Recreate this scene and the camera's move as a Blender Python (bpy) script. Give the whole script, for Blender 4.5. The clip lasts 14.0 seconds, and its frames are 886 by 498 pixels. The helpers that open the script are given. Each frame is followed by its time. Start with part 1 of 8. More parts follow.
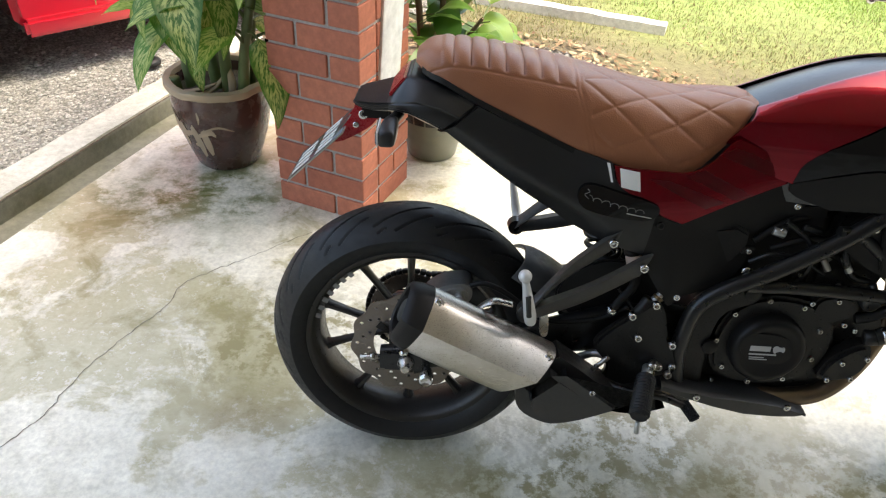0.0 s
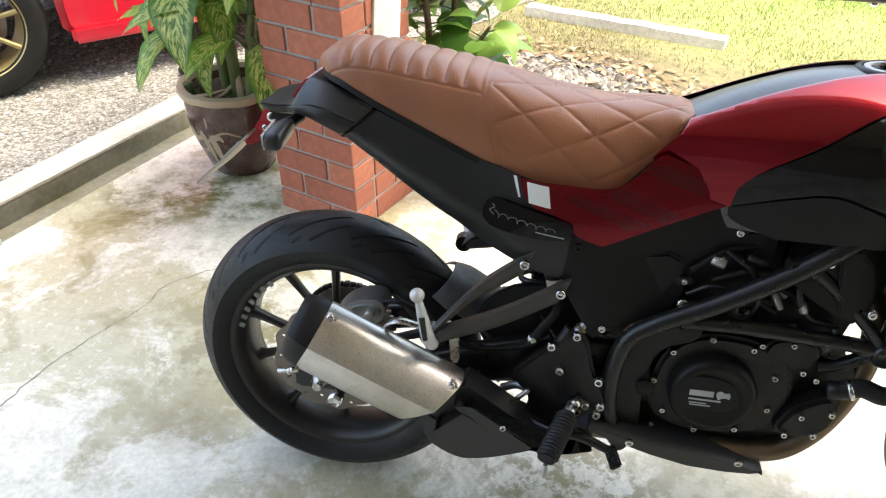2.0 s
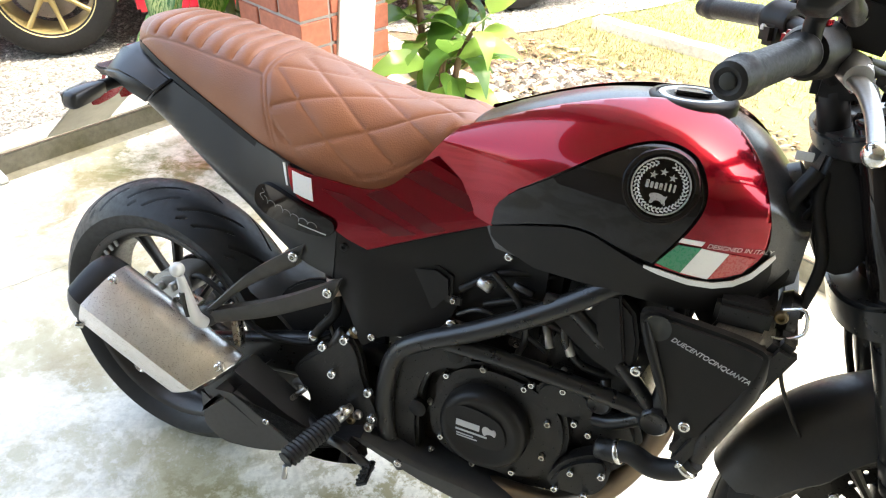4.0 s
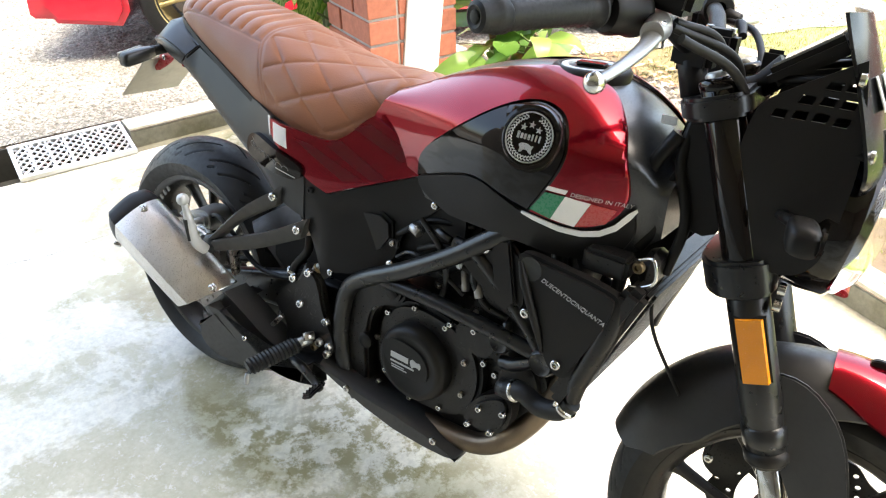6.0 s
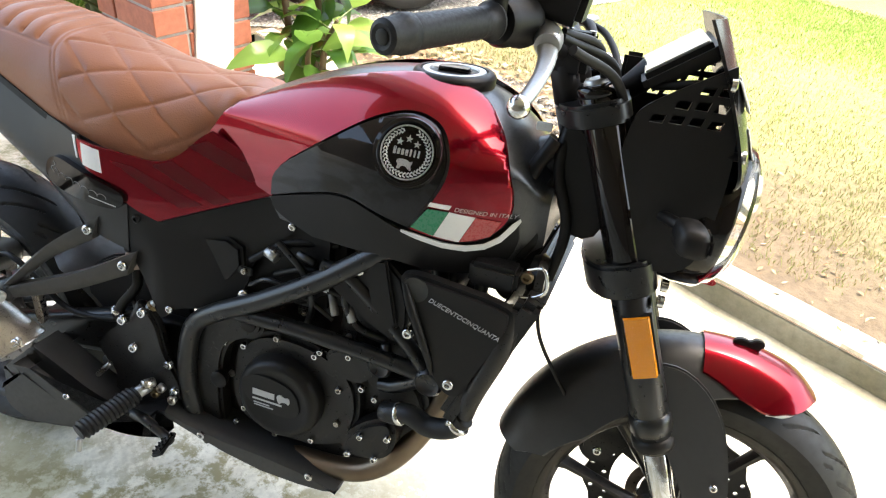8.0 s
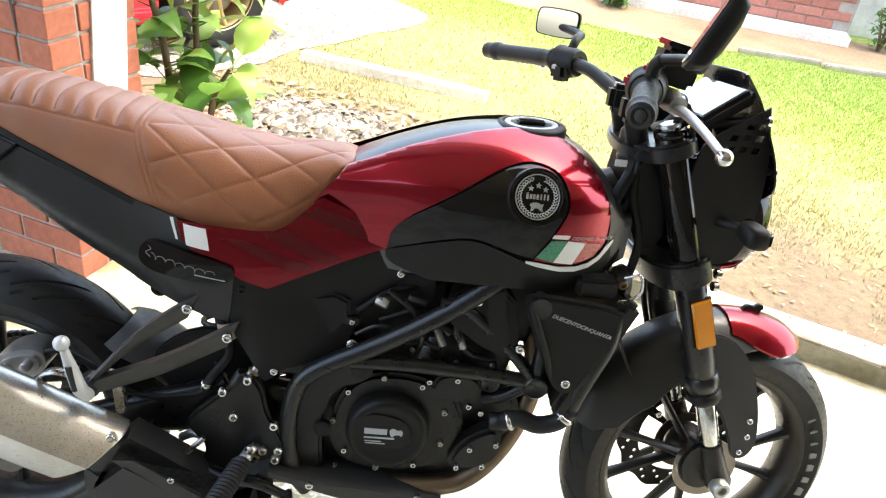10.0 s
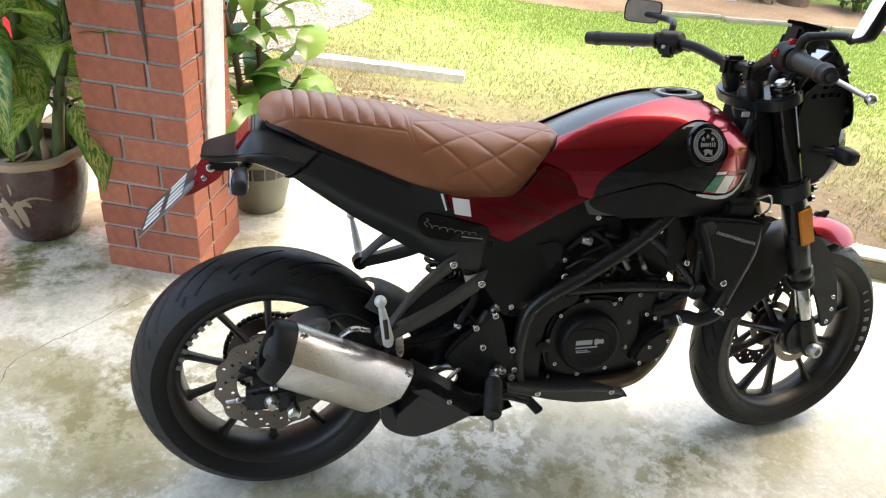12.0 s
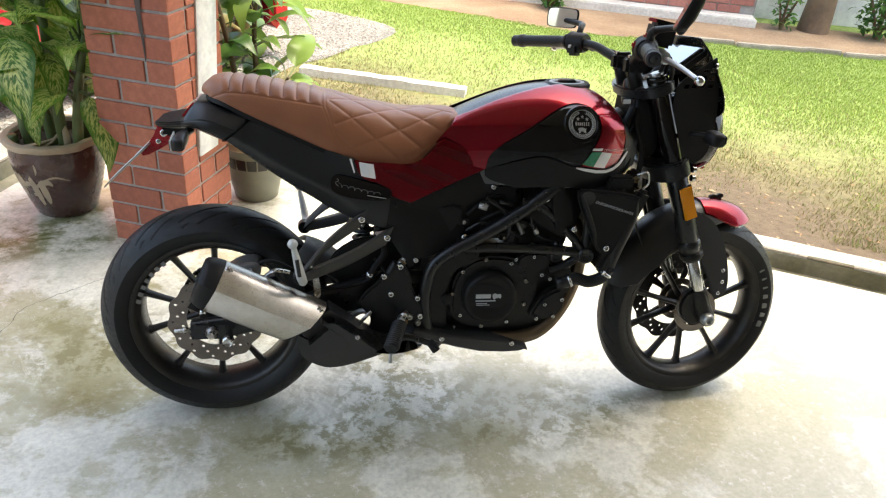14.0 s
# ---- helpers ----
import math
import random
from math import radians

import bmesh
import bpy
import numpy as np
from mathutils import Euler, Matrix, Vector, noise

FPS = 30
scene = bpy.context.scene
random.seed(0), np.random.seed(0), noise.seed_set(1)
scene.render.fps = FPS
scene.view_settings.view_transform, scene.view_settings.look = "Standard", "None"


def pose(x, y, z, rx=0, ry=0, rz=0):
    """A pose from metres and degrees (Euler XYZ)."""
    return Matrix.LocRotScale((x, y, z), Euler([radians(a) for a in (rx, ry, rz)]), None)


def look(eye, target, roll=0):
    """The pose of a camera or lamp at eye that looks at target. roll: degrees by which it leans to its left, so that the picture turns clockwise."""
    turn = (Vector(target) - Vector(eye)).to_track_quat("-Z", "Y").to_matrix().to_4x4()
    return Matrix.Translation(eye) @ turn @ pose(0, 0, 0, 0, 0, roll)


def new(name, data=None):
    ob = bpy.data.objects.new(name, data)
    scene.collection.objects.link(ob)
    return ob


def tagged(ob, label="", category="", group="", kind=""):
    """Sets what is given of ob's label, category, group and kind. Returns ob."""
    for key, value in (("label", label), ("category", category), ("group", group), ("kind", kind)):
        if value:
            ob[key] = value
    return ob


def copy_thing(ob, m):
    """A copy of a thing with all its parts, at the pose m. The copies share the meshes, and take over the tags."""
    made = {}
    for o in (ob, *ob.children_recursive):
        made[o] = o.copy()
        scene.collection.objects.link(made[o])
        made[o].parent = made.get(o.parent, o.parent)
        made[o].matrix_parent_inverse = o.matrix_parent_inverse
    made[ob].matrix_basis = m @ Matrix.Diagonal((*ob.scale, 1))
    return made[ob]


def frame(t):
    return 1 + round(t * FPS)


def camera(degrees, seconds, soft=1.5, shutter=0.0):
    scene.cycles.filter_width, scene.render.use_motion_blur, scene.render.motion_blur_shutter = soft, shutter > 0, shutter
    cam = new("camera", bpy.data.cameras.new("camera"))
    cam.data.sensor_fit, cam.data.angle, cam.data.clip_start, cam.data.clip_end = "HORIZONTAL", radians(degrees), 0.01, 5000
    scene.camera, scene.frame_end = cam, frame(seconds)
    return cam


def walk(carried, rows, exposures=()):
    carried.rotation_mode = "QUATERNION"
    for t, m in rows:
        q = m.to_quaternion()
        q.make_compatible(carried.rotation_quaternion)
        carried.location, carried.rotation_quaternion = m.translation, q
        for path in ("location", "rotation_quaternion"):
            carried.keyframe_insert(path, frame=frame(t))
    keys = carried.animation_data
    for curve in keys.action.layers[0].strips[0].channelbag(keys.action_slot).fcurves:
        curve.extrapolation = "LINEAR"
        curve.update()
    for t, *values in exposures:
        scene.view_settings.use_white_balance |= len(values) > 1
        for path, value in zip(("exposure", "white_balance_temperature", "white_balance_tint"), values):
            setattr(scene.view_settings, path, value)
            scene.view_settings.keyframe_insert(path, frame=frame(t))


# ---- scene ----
cam = camera(61.5, 14.0, 1.2)
PATH = [
    (0, (0.077, -1.187, 1.446), (0.062, 0.416, 0.25), 2.8),
    (0.5, (0.156, -1.164, 1.443), (0.028, 0.439, 0.255), -1.4),
    (1, (0.317, -1.092, 1.405), (0.087, 0.467, 0.173), -3.1),
    (1.5, (0.385, -1.064, 1.39), (0.122, 0.517, 0.193), -3.0),
    (2, (0.43, -1.072, 1.392), (0.135, 0.527, 0.227), -0.2),
    (2.5, (0.477, -1.033, 1.388), (0.232, 0.568, 0.214), 1.3),
    (3, (0.555, -0.919, 1.362), (0.255, 0.66, 0.171), 3.5),
    (3.5, (0.76, -0.861, 1.345), (0.258, 0.728, 0.239), 0.8),
    (4, (1.002, -0.861, 1.35), (0.344, 0.636, 0.199), 0.8),
    (4.2, (1.045, -0.884, 1.346), (0.359, 0.607, 0.204), 0.7),
    (6.3, (1.45, -0.843, 1.323), (0.4, 0.47, 0.241), -1.6),
    (6.5, (1.462, -0.835, 1.334), (0.491, 0.548, 0.265), -0.1),
    (7, (1.474, -0.81, 1.321), (0.627, 0.655, 0.255), 1.4),
    (7.2, (1.447, -0.817, 1.333), (0.68, 0.655, 0.217), 1.8),
    (9.3, (0.902, -0.871, 1.337), (0.865, 0.804, 0.246), 6.1),
    (9.5, (0.851, -0.924, 1.359), (0.916, 0.751, 0.268), 6.8),
    (9.8, (0.721, -1.018, 1.389), (0.875, 0.667, 0.322), 8.0),
    (10, (0.694, -1.057, 1.407), (0.853, 0.645, 0.369), 8.1),
    (10.5, (0.576, -1.105, 1.415), (0.677, 0.623, 0.413), 8.2),
    (11, (0.422, -1.036, 1.379), (0.651, 0.666, 0.353), 3.9),
    (11.5, (0.195, -1.126, 1.428), (0.587, 0.599, 0.495), 5.5),
    (11.8, (0.078, -1.266, 1.474), (0.488, 0.403, 0.451), 3.9),
    (12, (0.003, -1.316, 1.487), (0.464, 0.321, 0.434), 5.8),
    (12.5, (0.022, -1.398, 1.508), (0.465, 0.266, 0.492), 4.7),
    (13, (0.18, -1.483, 1.5), (0.542, 0.209, 0.497), 3.5),
    (13.5, (0.286, -1.58, 1.505), (0.675, 0.143, 0.567), 1.9),
    (14, (0.293, -1.714, 1.515), (0.605, -0.006, 0.521), 4.8),
]
EXPOSURES = [(t, ev, 7350, 6) for t, ev in ((0.0, 2.36), (2.0, 2.74), (3.0, 3.05), (4.0, 3.40), (6.5, 3.18), (9.5, 3.25), (11.0, 2.96), (11.5, 2.70), (12.5, 2.58), (14.0, 2.42))]
walk(cam, [(t, look(eye, target, roll)) for t, eye, target, roll in PATH], EXPOSURES)

# ---- world and sun ----
SUN_TO = Vector((0.30, 0.02, 0.95)).normalized()  # direction towards the sun
world = bpy.data.worlds.new("world")
scene.world = world
world.use_nodes = True
wn = world.node_tree
sky = wn.nodes.new("ShaderNodeTexSky")
sky.sky_type = "NISHITA"
sky.sun_disc = False
sky.sun_elevation = math.asin(SUN_TO.z)
sky.sun_rotation = math.atan2(SUN_TO.x, SUN_TO.y)
sky.air_density, sky.dust_density, sky.ozone_density = 1.0, 4.0, 1.0
bg = wn.nodes["Background"]
bg.inputs["Strength"].default_value = 0.15
wn.links.new(sky.outputs[0], bg.inputs["Color"])
sun_data = bpy.data.lights.new("sun", "SUN")
sun_data.energy, sun_data.angle, sun_data.color = 0.6, radians(25), (1.0, 0.95, 0.86)
sun = new("sun", sun_data)
sun.matrix_world = look(SUN_TO * 30, (0, 0, 0))


# ---- helpers of this scene ----
def part(name, bm, material, parent=None, label="", smooth=48, kind=""):
    """Links a bmesh as one mesh object under a thing or part."""
    me = bpy.data.meshes.new(name)
    bm.normal_update()
    bm.to_mesh(me)
    bm.free()
    if smooth:
        me.polygons.foreach_set("use_smooth", [True] * len(me.polygons))
        me.set_sharp_from_angle(angle=radians(smooth))
    if isinstance(material, (list, tuple)):
        for m in material:
            me.materials.append(m)
    else:
        me.materials.append(material)
    ob = new(name, me)
    if parent is not None:
        ob.parent = parent
    if label:
        ob["label"] = label
    if kind:
        ob["kind"] = kind
    return ob


def thing(name, label, category, m=None, group="", kind=""):
    ob = new(name)
    ob.empty_display_size = 0.1
    if m is not None:
        ob.matrix_basis = m
    return tagged(ob, label, category, group, kind)


def ease(x, xs, ys):
    """Smooth interpolation through (xs, ys), flat beyond the ends."""
    if x <= xs[0]:
        return float(ys[0])
    if x >= xs[-1]:
        return float(ys[-1])
    i = max(k for k in range(len(xs) - 1) if xs[k] <= x)

    def slope(k):
        if k == 0 or k == len(xs) - 1:
            j = min(k, len(xs) - 2)
            return (ys[j + 1] - ys[j]) / (xs[j + 1] - xs[j])
        a = (ys[k] - ys[k - 1]) / (xs[k] - xs[k - 1])
        b = (ys[k + 1] - ys[k]) / (xs[k + 1] - xs[k])
        wa, wb = xs[k + 1] - xs[k], xs[k] - xs[k - 1]
        return (a * wa + b * wb) / (wa + wb)
    h = xs[i + 1] - xs[i]
    t = (x - xs[i]) / h
    return float(ys[i] * (2 * t ** 3 - 3 * t * t + 1) + slope(i) * h * (t ** 3 - 2 * t * t + t) + ys[i + 1] * (3 * t * t - 2 * t ** 3) + slope(i + 1) * h * (t ** 3 - t * t))


def chaikin(pts, n=2):
    """Rounds a closed outline; a point given twice stays a corner."""
    for _ in range(n):
        out = []
        for i, p in enumerate(pts):
            q = pts[(i + 1) % len(pts)]
            if p == q:
                out += [p, p]
                continue
            out.append((p[0] * .75 + q[0] * .25, p[1] * .75 + q[1] * .25))
            out.append((p[0] * .25 + q[0] * .75, p[1] * .25 + q[1] * .75))
        pts = out
    res = []
    for p in pts:
        if not res or (abs(p[0] - res[-1][0]) + abs(p[1] - res[-1][1])) > 1e-4:
            res.append(p)
    if abs(res[0][0] - res[-1][0]) + abs(res[0][1] - res[-1][1]) < 1e-4:
        res.pop()
    return res


def spline(pts, n=8):
    """Catmull-Rom through 3D points."""
    P = [Vector(p) for p in pts]
    P = [2 * P[0] - P[1]] + P + [2 * P[-1] - P[-2]]
    out = []
    for i in range(1, len(P) - 2):
        a, b, c, d = P[i - 1:i + 3]
        for k in range(n):
            t = k / n
            out.append(.5 * ((2 * b) + (c - a) * t + (2 * a - 5 * b + 4 * c - d) * t * t + (3 * b - a - 3 * c + d) * t ** 3))
    out.append(P[-2])
    return out


def skin(bm, rings, closed=True, caps=True):
    vs = [[bm.verts.new(p) for p in r] for r in rings]
    n = len(vs[0])
    for a, b in zip(vs, vs[1:]):
        for i in range(n if closed else n - 1):
            j = (i + 1) % n
            bm.faces.new((a[i], a[j], b[j], b[i]))
    if caps and closed:
        bm.faces.new(list(reversed(vs[0])))
        bm.faces.new(vs[-1])
    return vs


def fix(bm):
    bmesh.ops.remove_doubles(bm, verts=bm.verts, dist=1e-5)
    bmesh.ops.recalc_face_normals(bm, faces=bm.faces)
    return bm


def tube(pts, r, segs=12, n=6, bm=None, flat=1.0, ends=None):
    """A round bar along a smooth line; r: one radius or one for each point."""
    bm = bm or bmesh.new()
    segs = max(segs, 16) if n > 1 else segs
    line = spline(pts, n) if n > 1 else [Vector(p) for p in pts]
    m = len(line)
    if isinstance(r, (int, float)):
        rad = [r] * m
    else:
        rad = [float(q) for q in np.interp(np.linspace(0, len(r) - 1, m), range(len(r)), r)]
    up = Vector((0, 0, 1))
    t0 = (line[1] - line[0]).normalized()
    if abs(t0.dot(up)) > .9:
        up = Vector((0, 1, 0))
    side = t0.cross(up).normalized()
    rings = []
    for i, p in enumerate(line):
        t = (line[min(i + 1, m - 1)] - line[max(i - 1, 0)]).normalized()
        side = (side - t * side.dot(t)).normalized()
        nn = side.cross(t)
        rings.append([p + (side * math.cos(a) + nn * math.sin(a) * flat) * rad[i] for a in (2 * math.pi * k / segs for k in range(segs))])
    skin(bm, rings)
    return fix(bm)


def lathe(profile, segs=48, axis="y", centre=(0, 0, 0), bm=None, closed=True):
    """Turns (radius, along) pairs round an axis through centre."""
    bm = bm or bmesh.new()
    rings = []
    for k in range(segs):
        a = 2 * math.pi * k / segs
        c, s = math.cos(a), math.sin(a)
        ring = []
        for r, h in profile:
            if axis == "y":
                p = (r * c, h, r * s)
            elif axis == "z":
                p = (r * c, r * s, h)
            else:
                p = (h, r * c, r * s)
            ring.append(Vector(p) + Vector(centre))
        rings.append(ring)
    vs = [[bm.verts.new(p) for p in r] for r in rings]
    n = len(profile)
    for k in range(segs):
        a, b = vs[k], vs[(k + 1) % segs]
        for i in range(n if closed else n - 1):
            j = (i + 1) % n
            bm.faces.new((a[i], a[j], b[j], b[i]))
    return fix(bm)


def rod(a, b, r, segs=14, r2=None, bev=.0, bm=None):
    """A straight bar between two points with slightly rounded ends."""
    a, b = Vector(a), Vector(b)
    r2 = r if r2 is None else r2
    d = (b - a)
    length = d.length
    d.normalize()
    e = min(bev or min(r, r2) * .18, length * .3)
    up = Vector((0, 0, 1)) if abs(d.z) < .9 else Vector((1, 0, 0))
    s = d.cross(up).normalized()
    n = s.cross(d)
    bm = bm or bmesh.new()
    rings = []
    for p, q in ((a, r - e), (a + d * e, r), (b - d * e, r2), (b, r2 - e)):
        rings.append([p + q * (s * math.cos(t) + n * math.sin(t)) for t in (2 * math.pi * k / segs for k in range(segs))])
    skin(bm, rings)
    return fix(bm)


def box(cx, cy, cz, sx, sy, sz, bev=.003, bm=None, m=None, segs=2):
    bm2 = bmesh.new()
    bmesh.ops.create_cube(bm2, size=1)
    bmesh.ops.scale(bm2, vec=(sx, sy, sz), verts=bm2.verts)
    if bev:
        bmesh.ops.bevel(bm2, geom=bm2.edges[:], offset=min(bev, .45 * min(sx, sy, sz)), segments=segs, affect="EDGES")
    bmesh.ops.translate(bm2, vec=(cx, cy, cz), verts=bm2.verts)
    if m is not None:
        bmesh.ops.transform(bm2, matrix=m, verts=bm2.verts)
    return merge(bm, bm2)


def merge(bm, bm2):
    if bm is None:
        return bm2
    me = bpy.data.meshes.new("tmp")
    bm2.to_mesh(me)
    bm2.free()
    bm.from_mesh(me)
    bpy.data.meshes.remove(me)
    return bm


def plate(outline, y0, y1, bev=.002, bm=None, plane="xz", m=None):
    """A flat plate: an outline in x and z (or x, y), as thick as y0 to y1."""
    bm2 = bmesh.new()
    if plane == "xz":
        f = [Vector((p[0], y0, p[1])) for p in outline]
        d = Vector((0, y1 - y0, 0))
    else:
        f = [Vector((p[0], p[1], y0)) for p in outline]
        d = Vector((0, 0, y1 - y0))
    skin(bm2, [f, [p + d for p in f]])
    fix(bm2)
    if bev:
        es = [e for e in bm2.edges if len(e.link_faces) == 2 and e.calc_face_angle(0) > .8 and any(len(fc.verts) == len(outline) for fc in e.link_faces)]
        bmesh.ops.bevel(bm2, geom=es, offset=bev, segments=2, affect="EDGES")
    if m is not None:
        bmesh.ops.transform(bm2, matrix=m, verts=bm2.verts)
    return merge(bm, bm2)


def plate_holes(outline, holes, y0, y1):
    """A flat plate in x and z with real holes through it."""
    bm = bmesh.new()
    es = []
    for loop in [outline] + holes:
        vs = [bm.verts.new((p[0], y0, p[1])) for p in loop]
        es += [bm.edges.new((vs[i], vs[(i + 1) % len(vs)])) for i in range(len(vs))]
    bmesh.ops.triangle_fill(bm, edges=es, use_beauty=True)
    r = bmesh.ops.extrude_face_region(bm, geom=bm.faces[:])
    for v in [q for q in r["geom"] if isinstance(q, bmesh.types.BMVert)]:
        v.co.y = y1
    bmesh.ops.recalc_face_normals(bm, faces=bm.faces)
    return bm


def panel(outline, surf, thick=.004, lift=0.0, step=.02, side=-1, bev=.0015, wrap=None):
    """A curved body panel: an outline in x and z laid on the side surface y = surf(x, z).
    wrap: two functions that turn a height into an even distance round the surface and back."""
    bm = bmesh.new()
    if wrap:
        outline = [(p[0], wrap[0](*p)) for p in outline]
    f = bm.faces.new([bm.verts.new((p[0], 0, p[1])) for p in outline])
    xs, zs = [p[0] for p in outline], [p[1] for p in outline]
    for lo, hi, n in ((min(xs), max(xs), (1, 0, 0)), (min(zs), max(zs), (0, 0, 1))):
        k = lo + step * .5
        while k < hi:
            co = (k, 0, 0) if n[0] else (0, 0, k)
            bmesh.ops.bisect_plane(bm, geom=bm.verts[:] + bm.edges[:] + bm.faces[:], plane_co=co, plane_no=n, dist=1e-5)
            k += step
    bmesh.ops.triangulate(bm, faces=[f for f in bm.faces if len(f.verts) > 4])
    for v in bm.verts:
        if wrap:
            v.co.z = wrap[1](v.co.x, v.co.z)
        v.co.y = side * (surf(v.co.x, v.co.z) + lift)
    bmesh.ops.recalc_face_normals(bm, faces=bm.faces)
    if sum(f.normal.y for f in bm.faces) * side < 0:
        bmesh.ops.reverse_faces(bm, faces=bm.faces)
    rim = [e for e in bm.edges if e.is_boundary]
    r = bmesh.ops.extrude_face_region(bm, geom=bm.faces[:])
    back = [g for g in r["geom"] if isinstance(g, bmesh.types.BMVert)]
    for v in back:
        v.co.y -= side * thick
    bmesh.ops.recalc_face_normals(bm, faces=bm.faces)
    return bm


def bolt(at, r=.007, h=.006, axis="y", side=-1, bm=None):
    """A socket-head screw whose head looks to the side."""
    prof = [(0, 0), (r, 0), (r, h * .75), (r * .8, h), (r * .5, h), (r * .45, h * .4), (0, h * .4)]
    return lathe([(a, b * side) for a, b in prof], 12, axis, at, bm, closed=False)


# ---- materials ----
def node_mat(name):
    m = bpy.data.materials.new(name)
    m.use_nodes = True
    nt = m.node_tree
    return m, nt, nt.nodes["Principled BSDF"]


def noise_node(nt, scale, detail=4, rough=.55, coord="Object", distort=0.0):
    tc = nt.nodes.new("ShaderNodeTexCoord")
    n = nt.nodes.new("ShaderNodeTexNoise")
    n.inputs["Scale"].default_value = scale
    n.inputs["Detail"].default_value = detail
    n.inputs["Roughness"].default_value = rough
    n.inputs["Distortion"].default_value = distort
    nt.links.new(tc.outputs[coord], n.inputs["Vector"])
    return n


def ramp(nt, src, stops):
    r = nt.nodes.new("ShaderNodeValToRGB")
    e = r.color_ramp.elements
    while len(e) < len(stops):
        e.new(.5)
    for el, (pos, col) in zip(e, stops):
        el.position = pos
        el.color = (*col, 1) if len(col) == 3 else col
    nt.links.new(src, r.inputs["Fac"])
    return r


def g(v):
    return (v, v, v)


def mix(nt, fac, a, b, mode="MIX"):
    x = nt.nodes.new("ShaderNodeMix")
    x.data_type = "RGBA"
    x.blend_type = mode
    for sock, val in ((0, fac), (6, a), (7, b)):
        if hasattr(val, "links"):
            nt.links.new(val, x.inputs[sock])
        elif sock == 0:
            x.inputs[0].default_value = val
        else:
            x.inputs[sock].default_value = (*val, 1)
    return x.outputs[2]


def bumped(nt, bsdf, height, strength=.2, dist=.002):
    b = nt.nodes.new("ShaderNodeBump")
    b.inputs["Strength"].default_value = strength
    b.inputs["Distance"].default_value = dist
    nt.links.new(height, b.inputs["Height"])
    nt.links.new(b.outputs[0], bsdf.inputs["Normal"])


def plain(name, col, rough=.5, metal=0.0, var=.12, grain=60, bump=.08, dist=.001, coat=0.0, dirt=None, spec=.5, wear=.12, coat_rough=.04):
    """Paint, plastic, rubber or metal with two scales of variation."""
    m, nt, b = node_mat(name)
    n1 = noise_node(nt, grain, 5)
    n2 = noise_node(nt, 6, 4)
    lo, hi = tuple(c * (1 - var) for c in col), tuple(min(1, c * (1 + var)) for c in col)
    c = ramp(nt, n2.outputs[0], [(.3, lo), (.7, hi)]).outputs[0]
    if dirt:
        n3 = noise_node(nt, 14, 8, .7)
        f = ramp(nt, n3.outputs[0], [(.56, g(0)), (.75, g(.55))]).outputs[0]
        c = mix(nt, f, c, dirt)
    nt.links.new(c, b.inputs["Base Color"])
    rr = ramp(nt, n1.outputs[0], [(.3, g(max(.02, rough - wear))), (.7, g(min(1, rough + wear)))]).outputs[0]
    nt.links.new(rr, b.inputs["Roughness"])
    b.inputs["Metallic"].default_value = metal
    b.inputs["Specular IOR Level"].default_value = spec
    if coat:
        b.inputs["Coat Weight"].default_value = coat
        b.inputs["Coat Roughness"].default_value = coat_rough
    if bump:
        bumped(nt, b, n1.outputs[0], bump, dist)
    return m


M = {}
M["red"] = plain("red_paint", (.235, .0012, .010), .22, .8, .05, 900, .0, .0003, coat=.6, wear=.02, coat_rough=.012, spec=.2)
M["red_dark"] = plain("dark_red_decal", (.14, .0014, .007), .30, .75, .06, 900, .0, .0003, coat=.9, wear=.02, coat_rough=.015, spec=.2)
M["gloss_black"] = plain("gloss_black", (.0060, .0045, .0038), .05, 0, .1, 200, .0, .0003, wear=.02, spec=.34)
M["matte_black"] = plain("matte_black_plastic", (.0108, .0098, .0092), .45, 0, .12, 700, .10, .0003, dirt=(.019, .0172, .0155), spec=.22)
M["satin_black"] = plain("satin_black_plastic", (.0110, .0107, .0107), .38, 0, .1, 900, .03, .0002, dirt=(.017, .0165, .016), spec=.50, wear=.05)
M["tank_matte"] = plain("satin_black_tank", (.026, .026, .027), .30, .1, .1, 900, .02, .0002, spec=1.0, wear=.05)
M["frame"] = plain("black_frame_paint", (.011, .0108, .011), .30, .0, .1, 60, .0, .0002, spec=.45, wear=.04)
M["engine"] = plain("black_engine_paint", (.0125, .0112, .0104), .36, .05, .18, 240, .10, .0003, dirt=(.030, .026, .021), spec=.34)
M["rubber"] = plain("tyre_rubber", (.0125, .0122, .0122), .50, 0, .2, 90, .12, .0006, dirt=(.022, .021, .019), spec=.32)
M["rim"] = plain("bronze_grey_rim", (.032, .029, .026), .38, .45, .18, 160, .08, .0004, dirt=(.07, .062, .052))
M["steel"] = plain("brushed_steel", (.50, .47, .43), .3, 1.0, .12, 120, .05, .0004, dirt=(.35, .30, .25))
M["disc"] = plain("brake_disc_steel", (.20, .175, .155), .36, 1.0, .15, 200, .06, .0003, dirt=(.14, .10, .07))
M["chrome"] = plain("polished_metal", (.62, .62, .61), .18, 1.0, .06, 120, .02, .0003, dirt=(.4, .38, .34))
M["cast"] = plain("cast_aluminium", (.42, .42, .41), .42, .9, .15, 260, .2, .0006, dirt=(.16, .14, .12))
M["badge_silver"] = plain("badge_silver", (.44, .44, .43), .34, .55, .1, 300, .04, .0003)
M["silver"] = plain("silver_paint", (.62, .62, .61), .4, .3, .1, 300, .06, .0004)
